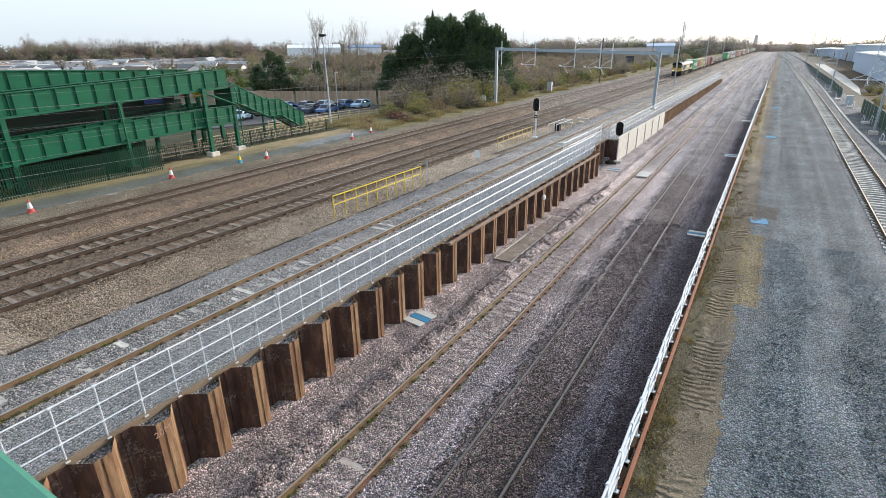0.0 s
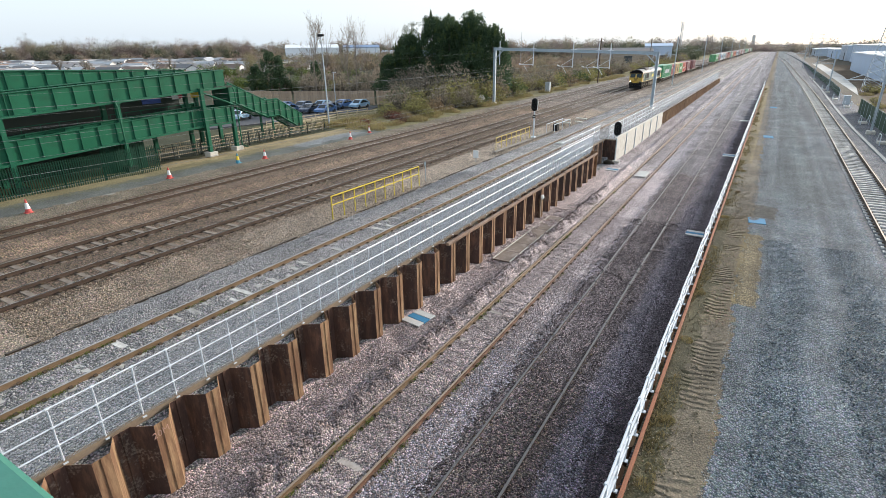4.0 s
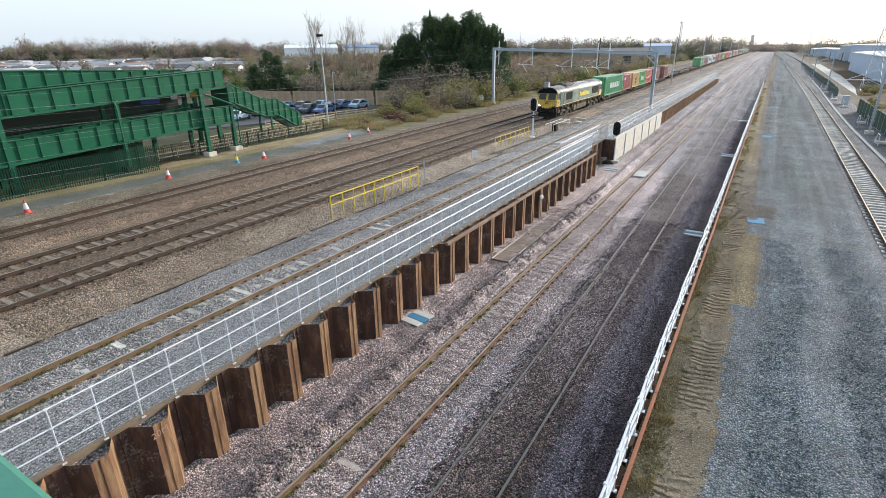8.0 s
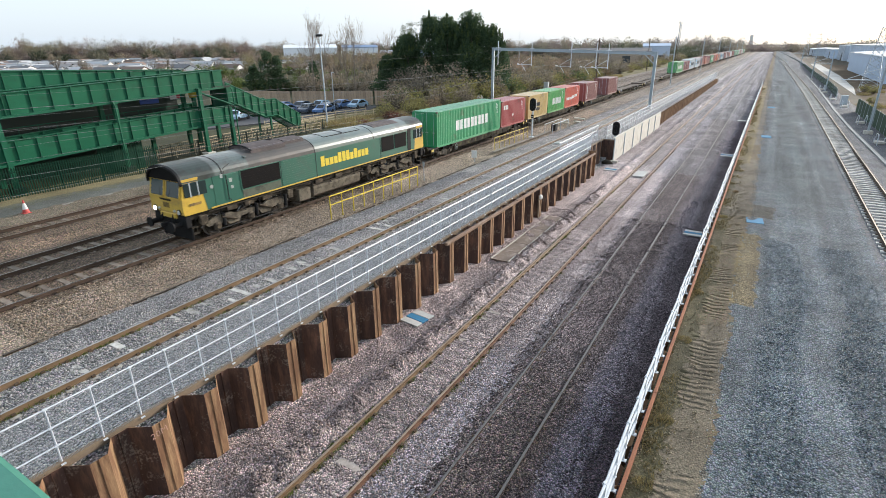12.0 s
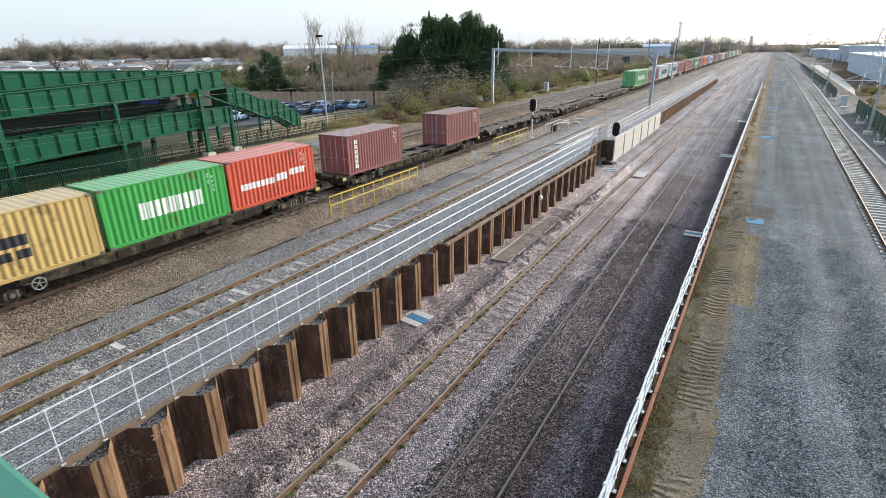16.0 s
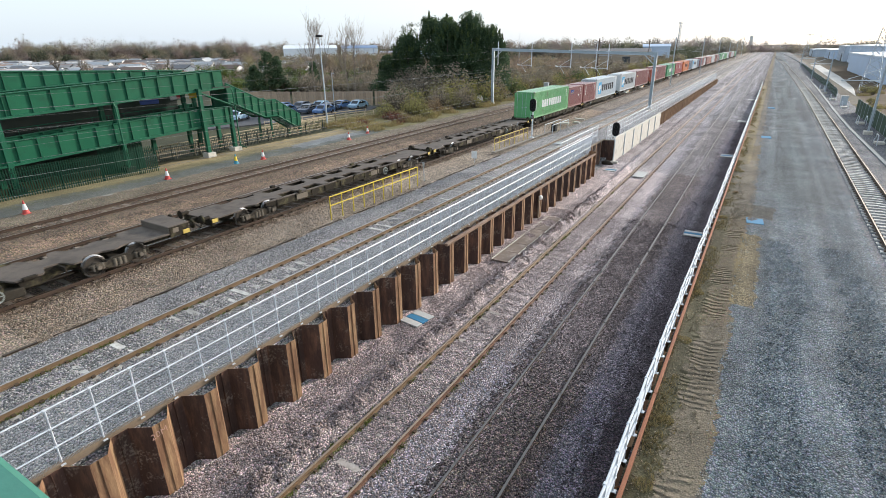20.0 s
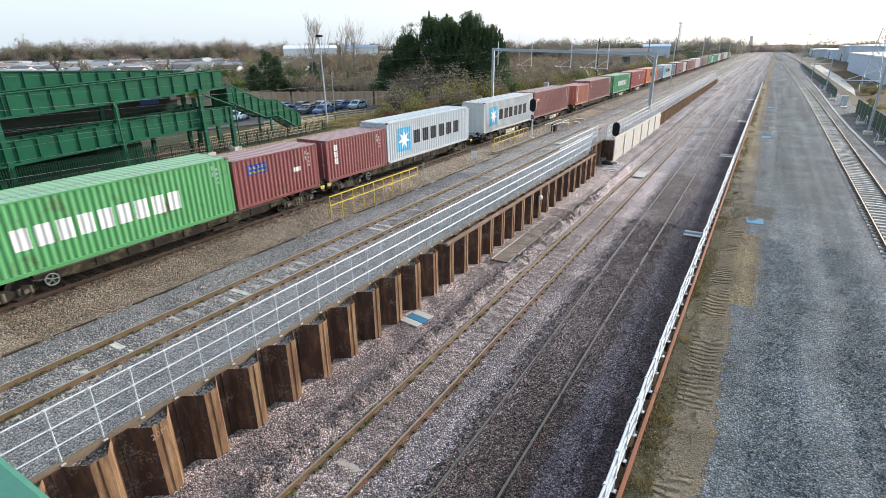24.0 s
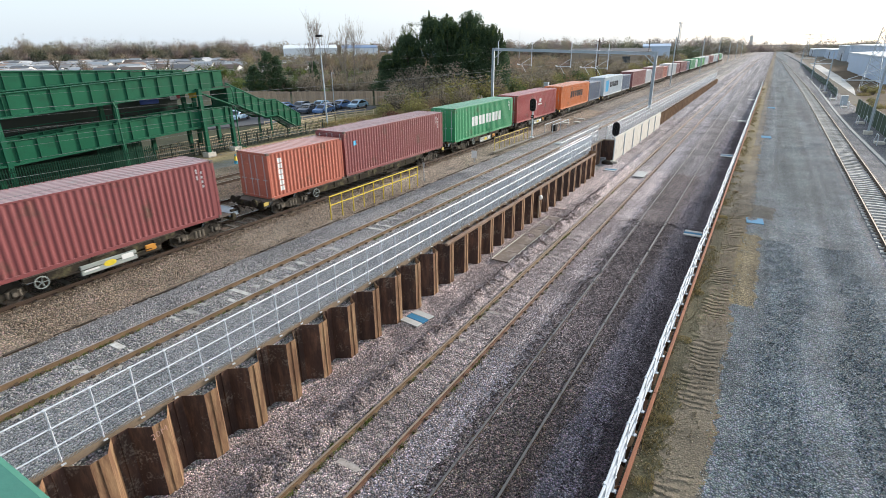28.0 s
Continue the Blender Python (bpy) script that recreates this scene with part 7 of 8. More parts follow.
PARAPET = surface("parapet_green", (0.045, 0.185, 0.135), .5, 0, .08)
part("top_rail", Geo().box((-17.5, .11, 8.25), (52.0, .16, .1), bev=.01), PARAPET, pp)
part("top_rail", Geo().box((-17.5, -2.1, 8.25), (52.0, .16, .1), bev=.01), PARAPET, pp)
part("parapet_plate", Geo().box((-17.5, .08, 7.7), (52.0, .03, 1.0)), PARAPET, pp)
part("parapet_plate", Geo().box((-17.5, -2.1, 7.7), (52.0, .03, 1.0)), PARAPET, pp)
part("deck", Geo().box((-17.5, -1.0, 7.15), (52.0, 2.2, .18)), GREEN_BLACK, pp)
for x in (-43.0, -38.6, -20.2, -2.6, 3.8):
    part("pier", Geo().box((x, -1.0, 3.0), (.5, .5, 8.4)), GREEN, pp)

# ---- trees and scrub ----
rnd = random.Random(11)


def big_evergreen():
    """A clump of old cypresses grown together, dark, with ragged tops."""
    spots = ((-57.0, 90, 14.6, 4.6), (-52.5, 89, 14.2, 4.6), (-48.0, 90, 14.8, 4.8), (-44.5, 91, 12.6, 4.2), (-61.5, 89, 11.5, 4.4), (-65.0, 88, 7.5, 4.0), (-50.5, 94, 14.0, 4.8), (-55.5, 95, 14.2, 4.8), (-46.5, 87.5, 9.0, 3.6), (-62.0, 90.5, 7.0, 4.2))
    for i, (x, y, h, w) in enumerate(spots):
        t = thing("cypress_tree", pose(x, y, -.6), "dark old cypress tree with a ragged crown", "tree", "trees")
        r2 = random.Random(100 + i)
        part("trunk", Geo().tube([(0, 0, 0), (.1, 0, h * .5), (0, 0, h * .93)], [.22, .14, .03], 7), BARK, t)
        g, tip = Geo(), Geo()
        for k in range(230):
            f = r2.random() ** .9
            z = .2 + f * h * .97
            rad = w * 1.18 * (1 - max(0, f - .3) / .7 * .66) * (.78 + .35 * noise.noise((f * 7, i * 3.1, k * .07)))
            a = r2.uniform(0, 6.28)
            q = math.sqrt(r2.uniform(.12, 1.0)) * rad
            c = (math.cos(a) * q, math.sin(a) * q, min(z, h))
            leaves(g, c, (.85, .85, .95), 62, .19, r2, 1.3)
            if f > .5 and r2.random() < .3:
                leaves(tip, (c[0] * 1.08, c[1] * 1.08, c[2] + .4), (.4, .4, .9), 30, .17, r2, 1.5)
        for k in range(30):  # spires
            a = r2.uniform(0, 6.28)
            q = r2.uniform(0, w * .7)
            z = h * (1 - .33 * (q / w)) * r2.uniform(.86, 1.0)
            for m in range(7):
                leaves(g if m < 4 else tip, (math.cos(a) * q, math.sin(a) * q, z - .4 + m * .27), (.44 - m * .055,) * 2 + (.3,), 30, .15, r2, 1.9)
        part("crown", g, EVERGREEN_LEAF, t)
        if tip.v:
            part("fresh_growth", tip, EVERGREEN_TIP, t)


big_evergreen()
light = thing("evergreen_tree", pose(-63.0, 92.0, -.8), "lighter green tree beside the dark cypresses", "tree", "trees")
part("trunk", Geo().tube([(0, 0, 0), (0, .2, 9), (0.2, 0, 13.6)], [.2, .13, .04], 7), BARK, light)
g = Geo()
r2 = random.Random(5)
for k in range(80):
    f = r2.random()
    leaves(g, (r2.gauss(0, 1.3) * (1.25 - f * .6), r2.gauss(0, 1.3) * (1.25 - f * .6), 4 + f * 10.2), (.6, .6, .5), 40, .17, r2)
part("crown", g, leaf_stuff("grey_green_leaves", (0.06, 0.085, 0.045), (0.14, 0.165, 0.085)), light)


def dark_conifer(x, y, z, h, w, seed):
    t = thing("conifer_tree", pose(x, y, z), "dark conifer tree beyond the fence", "tree", "trees")
    r3 = random.Random(seed)
    part("trunk", Geo().tube([(0, 0, 0), (0, 0, h * .95)], [.2, .04], 6), BARK, t)
    gg = Geo()
    for _ in range(110):
        f = r3.random() ** .9
        a, q = r3.uniform(0, 6.28), w * (1.05 - f * .85) * r3.uniform(.3, 1)
        leaves(gg, (math.cos(a) * q, math.sin(a) * q, .5 + f * h), (.6, .6, .7), 32, .26, r3)
    part("crown", gg, EVERGREEN_LEAF, t)


dark_conifer(-102.5, 90.0, -1.0, 8.8, 4.6, 1)
dark_conifer(-100.5, 91.0, -1.0, 7.6, 3.6, 8)
dark_conifer(-106.5, 89.0, -1.0, 5.6, 3.2, 2)
dark_conifer(-95.5, 98, -1.0, 6.2, 2.6, 3)

# tall bare poplars behind the car park
pop = [bare_tree(15.5, 21 + i, TWIG_PALE, PALE_BARK, spread=.34, depth=4, kids=5, up=.75, trunk=.11) for i in range(3)]
for i, (x, y, s) in enumerate(((-86, 88, 1.12), (-82, 86, 1.05), (-78, 90, 1.1), (-74.5, 88, 1.0), (-69, 92, .92), (-66, 94, .85))):
    plant("poplar_tree", pop[i % 3], pose(x, y, -1.0, 0, 0, i * 77) @ Matrix.Scale(s, 4), "tall bare poplar with pale upright twigs", "tree", "trees")
bar = [bare_tree(8.0, 31 + i, TWIG, BARK, spread=.6, depth=4, kids=5, up=.35, trunk=.15) for i in range(4)]
def grass_meshes(seed, w=2.6, h=.8, n=420):
    r5 = random.Random(seed)
    a_, b_ = Geo(), Geo()
    for k in range(n):
        a, q = r5.uniform(0, 6.28), math.sqrt(r5.random()) * w / 2
        x, y, hh = math.cos(a) * q, math.sin(a) * q, h * r5.uniform(.45, 1.15) * (1.1 - .5 * (2 * q / w) ** 2)
        t, le = r5.uniform(0, 6.28), r5.uniform(.05, .3)
        o = Vector((math.cos(t), math.sin(t), 0))
        s_ = o.orthogonal() * .018
        p0 = Vector((x, y, -.05))
        p1, p2 = p0 + o * le * .3 + Vector((0, 0, hh * .6)), p0 + o * le + Vector((0, 0, hh))
        (a_ if k % 5 == 0 else b_).add([p0 - s_, p0 + s_, p1 + s_ * .7, p2, p1 - s_ * .7], [(0, 1, 2, 4), (4, 2, 3)])
    return a_.mesh("woody_base", BROWN_LEAF), b_.mesh("foliage", GRASS)


SH = [shrub_meshes(3.2, 2.3, 41, OLIVE), shrub_meshes(3.4, 2.6, 42, BROWN_LEAF), grass_meshes(43), shrub_meshes(3.6, 3.0, 44, TWIG, 110, 700, .14), shrub_meshes(2.4, 1.3, 45, RED_LEAF, 70, 400, .12), shrub_meshes(3.2, 2.6, 46, OLIVE, 60, 520, .15), shrub_meshes(3.4, 2.2, 47, EVERGREEN_TIP, 60, 520, .15), shrub_meshes(3.0, 1.4, 48, BROWN_LEAF, 60, 420, .16)]
SH_LAB = ["olive-leaved scrub bush on the embankment", "dry brown scrub bush on the embankment", "clump of pale winter grass", "bare twiggy bush on the embankment", "russet-stemmed low bush beside the track", "olive-leaved scrub bush on the embankment", "dark green ivy-clad bush", "small dry brown weed by the wall"]


def scrub(kind, x, y, z, s, a):
    plant("grass_clump" if kind == 2 else "scrub_bush", SH[kind], pose(x, y, z, 0, 0, a) @ Matrix.Scale(s, 4), SH_LAB[kind], "grass" if kind == 2 else "bush", "lineside scrub", ("woody_base", "foliage"))


rs = random.Random(77)
# embankment strip beside the far track, getting taller and denser with distance
for i in range(150):
    y = 52 + (i / 150) ** 1.25 * 290
    off = rs.uniform(0, 1)
    x = -39.3 - off * (3.6 + y * .02) - (y > 150) * 1.0
    if y < 72:
        kind, s = rs.choice((2, 2, 4, 1, 0, 2)), rs.uniform(.5, .95)
    elif off < .28:
        kind, s = rs.choice((2, 0, 1, 5, 2)), rs.uniform(.6, 1.0)
    else:
        kind, s = rs.choice((0, 1, 3, 5, 3, 0, 6)), rs.uniform(1.0, 1.75)
    scrub(kind, x, y, -.35, s, rs.uniform(0, 360))
for i in range(16):
    y = 88 + i * 14 + rs.uniform(-4, 4)
    plant("bare_tree", bar[i % 4], pose(-47 - rs.uniform(0, 6), y, -.5, 0, 0, rs.uniform(0, 360)) @ Matrix.Scale(rs.uniform(.6, .95), 4), "bare deciduous tree behind the lineside scrub", "tree", "trees")
for x, y, k, s in ((-43.0, 50.5, 2, .9), (-44.5, 53.5, 2, 1.0), (-42.5, 54.5, 2, .8), (-41.5, 57.0, 4, 1.0), (-43.5, 58.5, 4, 1.1), (-46, 57, 2, 1.1), (-48, 54, 2, 1.0), (-46.0, 60.5, 5, 1.0), (-43.0, 62.5, 0, 1.1), (-45.0, 66, 0, 1.3), (-48.5, 67, 3, 1.4), (-47, 70.5, 5, 1.3), (-43.3, 70.5, 3, 1.3), (-40.8, 74.5, 3, 1.2), (-42.0, 67.5, 1, .9), (-49.5, 72, 6, 1.4), (-53, 73, 6, 1.5)) + ((-44.5, 80, 5, 1.9), (-47.5, 82, 3, 2.2), (-50.5, 83, 5, 1.9), (-53.5, 83, 3, 2.1), (-57, 84, 3, 1.9), (-49, 79, 0, 1.8), (-45.5, 76.5, 5, 1.7), (-42.2, 83.5, 0, 1.9), (-43.5, 86, 0, 2.0), (-52.0, 78.5, 3, 1.7), (-60.5, 85, 3, 1.7), (-56, 80, 0, 1.5)):
    scrub(k, x, y, -.4, s, rs.uniform(0, 360))
for i in range(70):
    x, y = rs.uniform(-47.5, -38.4), rs.uniform(47.5, 80)
    scrub(2, x, y, ground_z(x, y) - .05, rs.uniform(.7, 1.15), rs.uniform(0, 360))
for i in range(34):
    y = rs.uniform(78, 170)
    x = rs.uniform(-40.2, -38.2)
    scrub(2, x, y, ground_z(x, y) - .05, rs.uniform(.7, 1.2), rs.uniform(0, 360))
for i in range(60):  # thicket behind the car park
    x, y = rs.uniform(-108, -54), rs.uniform(90, 112)
    scrub(rs.choice((0, 3, 6, 3, 3)), x, y, -1.0, rs.uniform(.9, 1.6), rs.uniform(0, 360))
for i in range(26):
    plant("bare_tree", bar[i % 4], pose(rs.uniform(-125, -58), rs.uniform(92, 135), -1.0, 0, 0, rs.uniform(0, 360)) @ Matrix.Scale(rs.uniform(.6, .9), 4), "bare deciduous tree behind the car park", "tree", "trees")

for x, y, k in ((-228, 101, 1.45), (-224, 108, 1.2), (-196, 96, 1.1), (-186, 112, 1.0), (-170, 126, 1.0), (-205, 130, 1.2)):
    plant("bare_tree", bar[int(-x) % 4], pose(x, y, -1.1, 0, 0, x) @ Matrix.Scale(k, 4), "bare garden tree among the bungalows", "tree", "trees")
rweed = random.Random(4)
for i in range(14):
    y = 8 + (i / 14) ** 1.5 * 90
    scrub(rweed.choice((2, 2, 7)), rweed.uniform(-1.05, -.6), y + rweed.uniform(-.5, .5), YARD_GROUND - .03, rweed.uniform(.10, .2), rweed.uniform(0, 360))

# low weeds in patches along the foot of the yard handrail
wg = Geo()
for i in range(16000):
    y = 6 + rweed.random() ** 1.6 * 135
    x = -1.2 + abs(rweed.gauss(0, .32))
    if noise.noise((x * 1.3, y * .55, 4.4)) + .25 * noise.noise((x * 5, y * 3, 1)) < -.05 + max(0, x + .75) * .5:
        continue
    a, h = rweed.uniform(0, 6.28), rweed.uniform(.03, .11)
    o = Vector((math.cos(a), math.sin(a), 0))
    s_ = Vector((-o.y, o.x, 0)) * rweed.uniform(.008, .022)
    p0 = Vector((x, y, YARD_GROUND - .01))
    wg.add([p0 - s_, p0 + s_, p0 + o * h * .8 + Vector((0, 0, h)), p0 + o * h * .5 + Vector((0, 0, h * .8)) - s_], [(0, 1, 2), (0, 2, 3)])
tagged(part("verge_weeds", wg, leaf_stuff("dark_olive_weeds", (0.085, 0.075, 0.032), (0.30, 0.24, 0.125))), "dark olive weeds at the foot of the handrail", "weeds", kind="stuff")

# ---- the town and the far woods ----
ROOF_GREY = surface("grey_roof", (0.16, 0.16, 0.165), .8, 0, .2, .4, 5, .1, random_by_object=.3)
ROOF_BROWN = surface("brown_roof", (0.20, 0.14, 0.11), .8, 0, .2, .4, 5, .1, random_by_object=.3)
WALL_CREAM = surface("cream_wall", (0.74, 0.73, 0.70), .8, 0, .1, .4, 5, .05, random_by_object=.15)
WINDOW_DARK = surface("dark_window", (0.05, 0.06, 0.07), .2, 0, .1, bump=0)


def bungalow(roof, L=11, W=6.0):
    h = thing("park_bungalow", pose(0, 0, 0), "cream bungalow with a low pitched roof", "house", "bungalows")
    part("wall", Geo().ext([(-W / 2, 0), (-W / 2, 2.6), (0, 3.9), (W / 2, 2.6), (W / 2, 0)], "x", -L / 2, L / 2), WALL_CREAM, h)
    part("roof", Geo().ext([(-W / 2 - .4, 2.45), (0, 4.05), (W / 2 + .4, 2.45), (W / 2 + .4, 2.6), (0, 4.25), (-W / 2 - .4, 2.6)], "x", -L / 2 - .3, L / 2 + .3), roof, h)
    for x in (-3, 0, 3):
        for s in (-1, 1):
            part("window", Geo().box((x, s * W / 2, 1.5), (1.3, .08, 1.0)), WINDOW_DARK, h)
    part("window", Geo().box((L / 2, 0, 1.5), (.08, 1.6, 1.1)), WINDOW_DARK, h)
    return h


b1, b2 = bungalow(ROOF_GREY), bungalow(ROOF_BROWN)
ROOF_PALE = surface("pale_sheet_roof", (0.36, 0.37, 0.38), .7, 0, .15, .4, 5, .05, random_by_object=.25)
b3 = bungalow(ROOF_PALE, 12, 5)
b1.matrix_basis, b2.matrix_basis = pose(-300, 196, -1.3, 0, 0, 20), pose(-318, 182, -1.3, 0, 0, 100)
b3.matrix_basis = pose(-280, 205, -1.3, 0, 0, 60)
rh = random.Random(3)
for i in range(170):
    ang = radians(rh.uniform(44.0, 73.0))
    d = rh.uniform(250, 600)
    copy_thing((b1, b3, b2, b3, b1)[i % 5], pose(-math.sin(ang) * d, math.cos(ang) * d, -1.4, 0, 0, rh.choice((15, 105, 60, 20, 110))))


def shed(x, y, z, L, W, H, turn, roof, wall, label, bands=True, pitch=.07):
    s = thing("industrial_shed", pose(x, y, z, 0, 0, turn), label, "warehouse", "industrial sheds")
    part("wall", Geo().ext([(-W / 2, 0), (-W / 2, H), (0, H + W * pitch), (W / 2, H), (W / 2, 0)], "x", -L / 2, L / 2), wall, s)
    part("roof", Geo().ext([(-W / 2 - .3, H), (0, H + W * pitch + .1), (W / 2 + .3, H), (W / 2 + .3, H + .3), (0, H + W * pitch + .5), (-W / 2 - .3, H + .3)], "x", -L / 2 - .3, L / 2 + .3), roof, s)
    if bands:
        n = max(3, int(L / 8))
        for i in range(n):
            part("rib", Geo().box((-L / 2 + (i + .5) * L / n, -W / 2, H / 2), (.25, .2, H)), roof, s)
        part("door", Geo().box((L * .2, -W / 2, 2.2), (4, .3, 4.4)), WINDOW_DARK, s)


CLAD_WHITE, CLAD_BLUE = surface("white_cladding", (0.72, 0.75, 0.78), .6, 0, .08, .3, 5, .03), surface("pale_blue_cladding", (0.42, 0.52, 0.66), .6, 0, .1, .3, 5, .03)
ROOF_BLUE = surface("blue_grey_roofing", (0.14, 0.22, 0.36), .5, 0, .15)
shed(-391, 400, -1.5, 50, 40, 11.0, 44, CLAD_WHITE, CLAD_WHITE, "long white industrial shed beyond the houses")
shed(-356, 431, -1.5, 34, 30, 11.0, 44, ROOF_BLUE, CLAD_WHITE, "white industrial shed with a blue roof")
shed(-310, 455, -1.5, 60, 24, 6.0, 44, CLAD_BLUE, CLAD_BLUE, "low grey-blue industrial shed")
shed(-78, 310, -1, 40, 22, 6.5, 14, ROOF_GREY, surface("brick_wall_far", (0.30, 0.24, 0.18), .8), "low pale building behind the lineside trees")
shed(-58, 330, -1, 14, 16, 9.0, 10, CLAD_BLUE, CLAD_BLUE, "tall pale blue building behind the lineside trees")
# right side
GREY_CLAD = surface("grey_cladding", (0.38, 0.44, 0.52), .6)
shed(37, 221, -1.2, 88, 24, 6.3, -90, CLAD_WHITE, CLAD_BLUE, "low pale blue warehouse beyond the brown field", False, pitch=.012)
shed(53, 300, -1.2, 165, 36, 8.6, -90, CLAD_WHITE, CLAD_BLUE, "long pale blue warehouse behind the low one", pitch=.012)
shed(47, 415, -1.2, 40, 26, 8.2, -90, CLAD_WHITE, GREY_CLAD, "stepped grey warehouse block in the distance", pitch=.012)
shed(45, 480, -1.2, 60, 26, 5.6, -90, CLAD_WHITE, CLAD_BLUE, "pale industrial shed in the distance", pitch=.012)
shed(38, 570, -1.2, 70, 24, 5.2, -90, CLAD_WHITE, GREY_CLAD, "distant pale industrial shed", pitch=.012)
tagged(part("pale_yard", Geo().ext([(12.4, 124.0), (15.2, 134.0), (17.3, 160.0), (19.0, 215.0), (19.6, 330.0), (14.8, 330.0), (15.1, 226.0), (14.2, 170.0), (12.2, 140.0)], "z", -1.6, -1.14), surface("pale_concrete_yard", (0.46, 0.455, 0.43), .85, 0, .2, .2, 8, .05, stain=(0.30, 0.28, 0.24), amount=.42, stain_scale=.25)), "bright pale strip of bare ground beyond the hedge", "yard", kind="structure")
tagged(part("brown_field", Geo().ext([(14.0, 100.0), (60.0, 100.0), (30.5, 320.0), (19.7, 320.0), (19.1, 215.0), (17.4, 160.0), (15.3, 133.0)], "z", -1.7, -1.17), surface("brown_soil", (0.10, 0.075, 0.053), .95, 0, .35, .15, 4, .2, stain=(0.16, 0.13, 0.09), amount=.4, stain_scale=.2, spec=.05)), "brown rough field beyond the yard", "field", kind="structure")

MESH_GREEN = surface("dark_green_mesh", (0.022, 0.055, 0.028), .8, 0, .3, 3, 40, .3)
gf = thing("green_screen_fence", pose(0, 0, -.6), "dark green screened fence along the siding", "fence", "fences")
pts = [(11.75, 58.0), (11.4, 97.0)]
pts2 = [(11.1, 124.0), (11.4, 150.0), (11.05, 185.0), (10.9, 257.0), (7.85, 440.0), (4.0, 620.0)]
for chain in (pts, pts2):
    for (xa, ya), (xb, yb) in zip(chain, chain[1:]):
        n = max(1, int((yb - ya) / 2.5))
        for i in range(n):
            fa, fb_ = i / n, (i + 1) / n
            x0, y0_, x1, y1_ = xa + (xb - xa) * fa, ya + (yb - ya) * fa, xa + (xb - xa) * fb_, ya + (yb - ya) * fb_
            top = 1.95 if chain is pts else 1.45 + .12 * math.sin(y0_ * .9)
            part("screen_panel", Geo().add([(x0 + o, y0_, z) for o in (-.02, .02) for z in (.05, top)] + [(x1 + o, y1_ - .06, z) for o in (-.02, .02) for z in (.05, top)], [(0, 1, 5, 4), (2, 6, 7, 3), (1, 3, 7, 5), (0, 4, 6, 2), (0, 2, 3, 1), (4, 5, 7, 6)]), MESH_GREEN, gf)
            part("post", Geo().box((x0, y0_, top / 2), (.08, .08, top + .1)), GALV_DULL, gf)
# white step rails and boxes along the siding
for y, x in ((65.0, 9.96), (81.3, 10.1), (101.3, 10.1), (114.9, 9.6), (139.0, 9.3)):
    s = thing("step_handrail", pose(x, y, Z_YARD - .2), "small white galvanised step handrail by the trough", "handrail", "handrails")
    for dx in (0, .8):
        part("rail", Geo().tube([(dx, 0, 0), (dx, .1, 1.0), (dx, 1.3, 1.0), (dx, 1.6, .5), (dx, 2.0, .45), (dx, 2.0, 0)], .035, 6), GALV, s)
    part("step", Geo().box((.4, 1.5, .1), (.8, .9, .25), bev=.02), CONCRETE, s)
for y, x in ((108.6, 10.9),):
    c = thing("lineside_cabinet", pose(x, y, Z_YARD - .3), "grey lineside equipment cabinet", "cabinet")
    part("body", Geo().box((0, 0, .7), (.9, .8, 1.4), bev=.03), GALV_DULL, c)
    part("lid", Geo().box((0, 0, 1.43), (1.0, .9, .07), bev=.02), GALV_DULL, c)

for x, y, k, sc in ((17.8, 146, 0, .8), (18.6, 141, 5, .7), (16.9, 138, 2, 1.0), (19.5, 146, 2, 1.4), (15.8, 118, 5, .6), (16.5, 112, 2, 1.1), (14.2, 104, 0, .8), (13.4, 112, 2, .9), (13.0, 92, 2, .8), (22.0, 160, 2, 1.3)):
    scrub(k, x, y, -1.25, sc, x * 40)
# lattice pylon on the right and far masts
py = thing("lattice_tower", pose(18.7, 149, -1.2), "grey lattice steel tower beyond the siding", "tower")
g = Geo()
for sx in (-1, 1):
    for sy in (-1, 1):
        g.tube([(sx * 1.7, sy * 1.7, 0), (sx * .35, sy * .35, 13)], .05, 4)
for i in range(9):
    z0, z1 = i * 1.45, (i + 1) * 1.45
    a, b = 1.7 - 1.35 * z0 / 13, 1.7 - 1.35 * z1 / 13
    for s in (-1, 1):
        g.tube([(-a, s * a, z0), (b, s * b, z1)], .03, 4).tube([(a, s * a, z0), (-b, s * b, z1)], .03, 4).tube([(s * a, -a, z0), (s * b, b, z1)], .03, 4)
part("lattice", g, GALV_DULL, py)
mast = thing("telecom_mast", pose(-73.5, 515, -1), "lattice telecom mast with antennas", "mast")
lat = Geo()
for i in range(3):
    a = 2.094 * i
    lat.tube([(math.cos(a) * 1.3, math.sin(a) * 1.3, 0), (math.cos(a) * .7, math.sin(a) * .7, 28)], .14, 4)
    for k in range(14):
        f, g_ = 1.3 - .6 * k / 14, 1.3 - .6 * (k + 1) / 14
        lat.tube([(math.cos(a) * f, math.sin(a) * f, k * 2), (math.cos(a + 2.094) * g_, math.sin(a + 2.094) * g_, k * 2 + 2)], .09, 4)
part("lattice", lat, GALV_DULL, mast)
for z, r_ in ((27.2, 1.5), (24.0, 1.3), (21.5, 1.0)):
    for i in range(3):
        part("antenna", Geo().box((math.cos(2.094 * i + .5) * r_, math.sin(2.094 * i + .5) * r_, z), (.4, .4, 2.0), bev=.1), GALV, mast)
pole = thing("flag_pole", pose(-118, 276, -1), "slim tall pole above the distant trees", "pole")
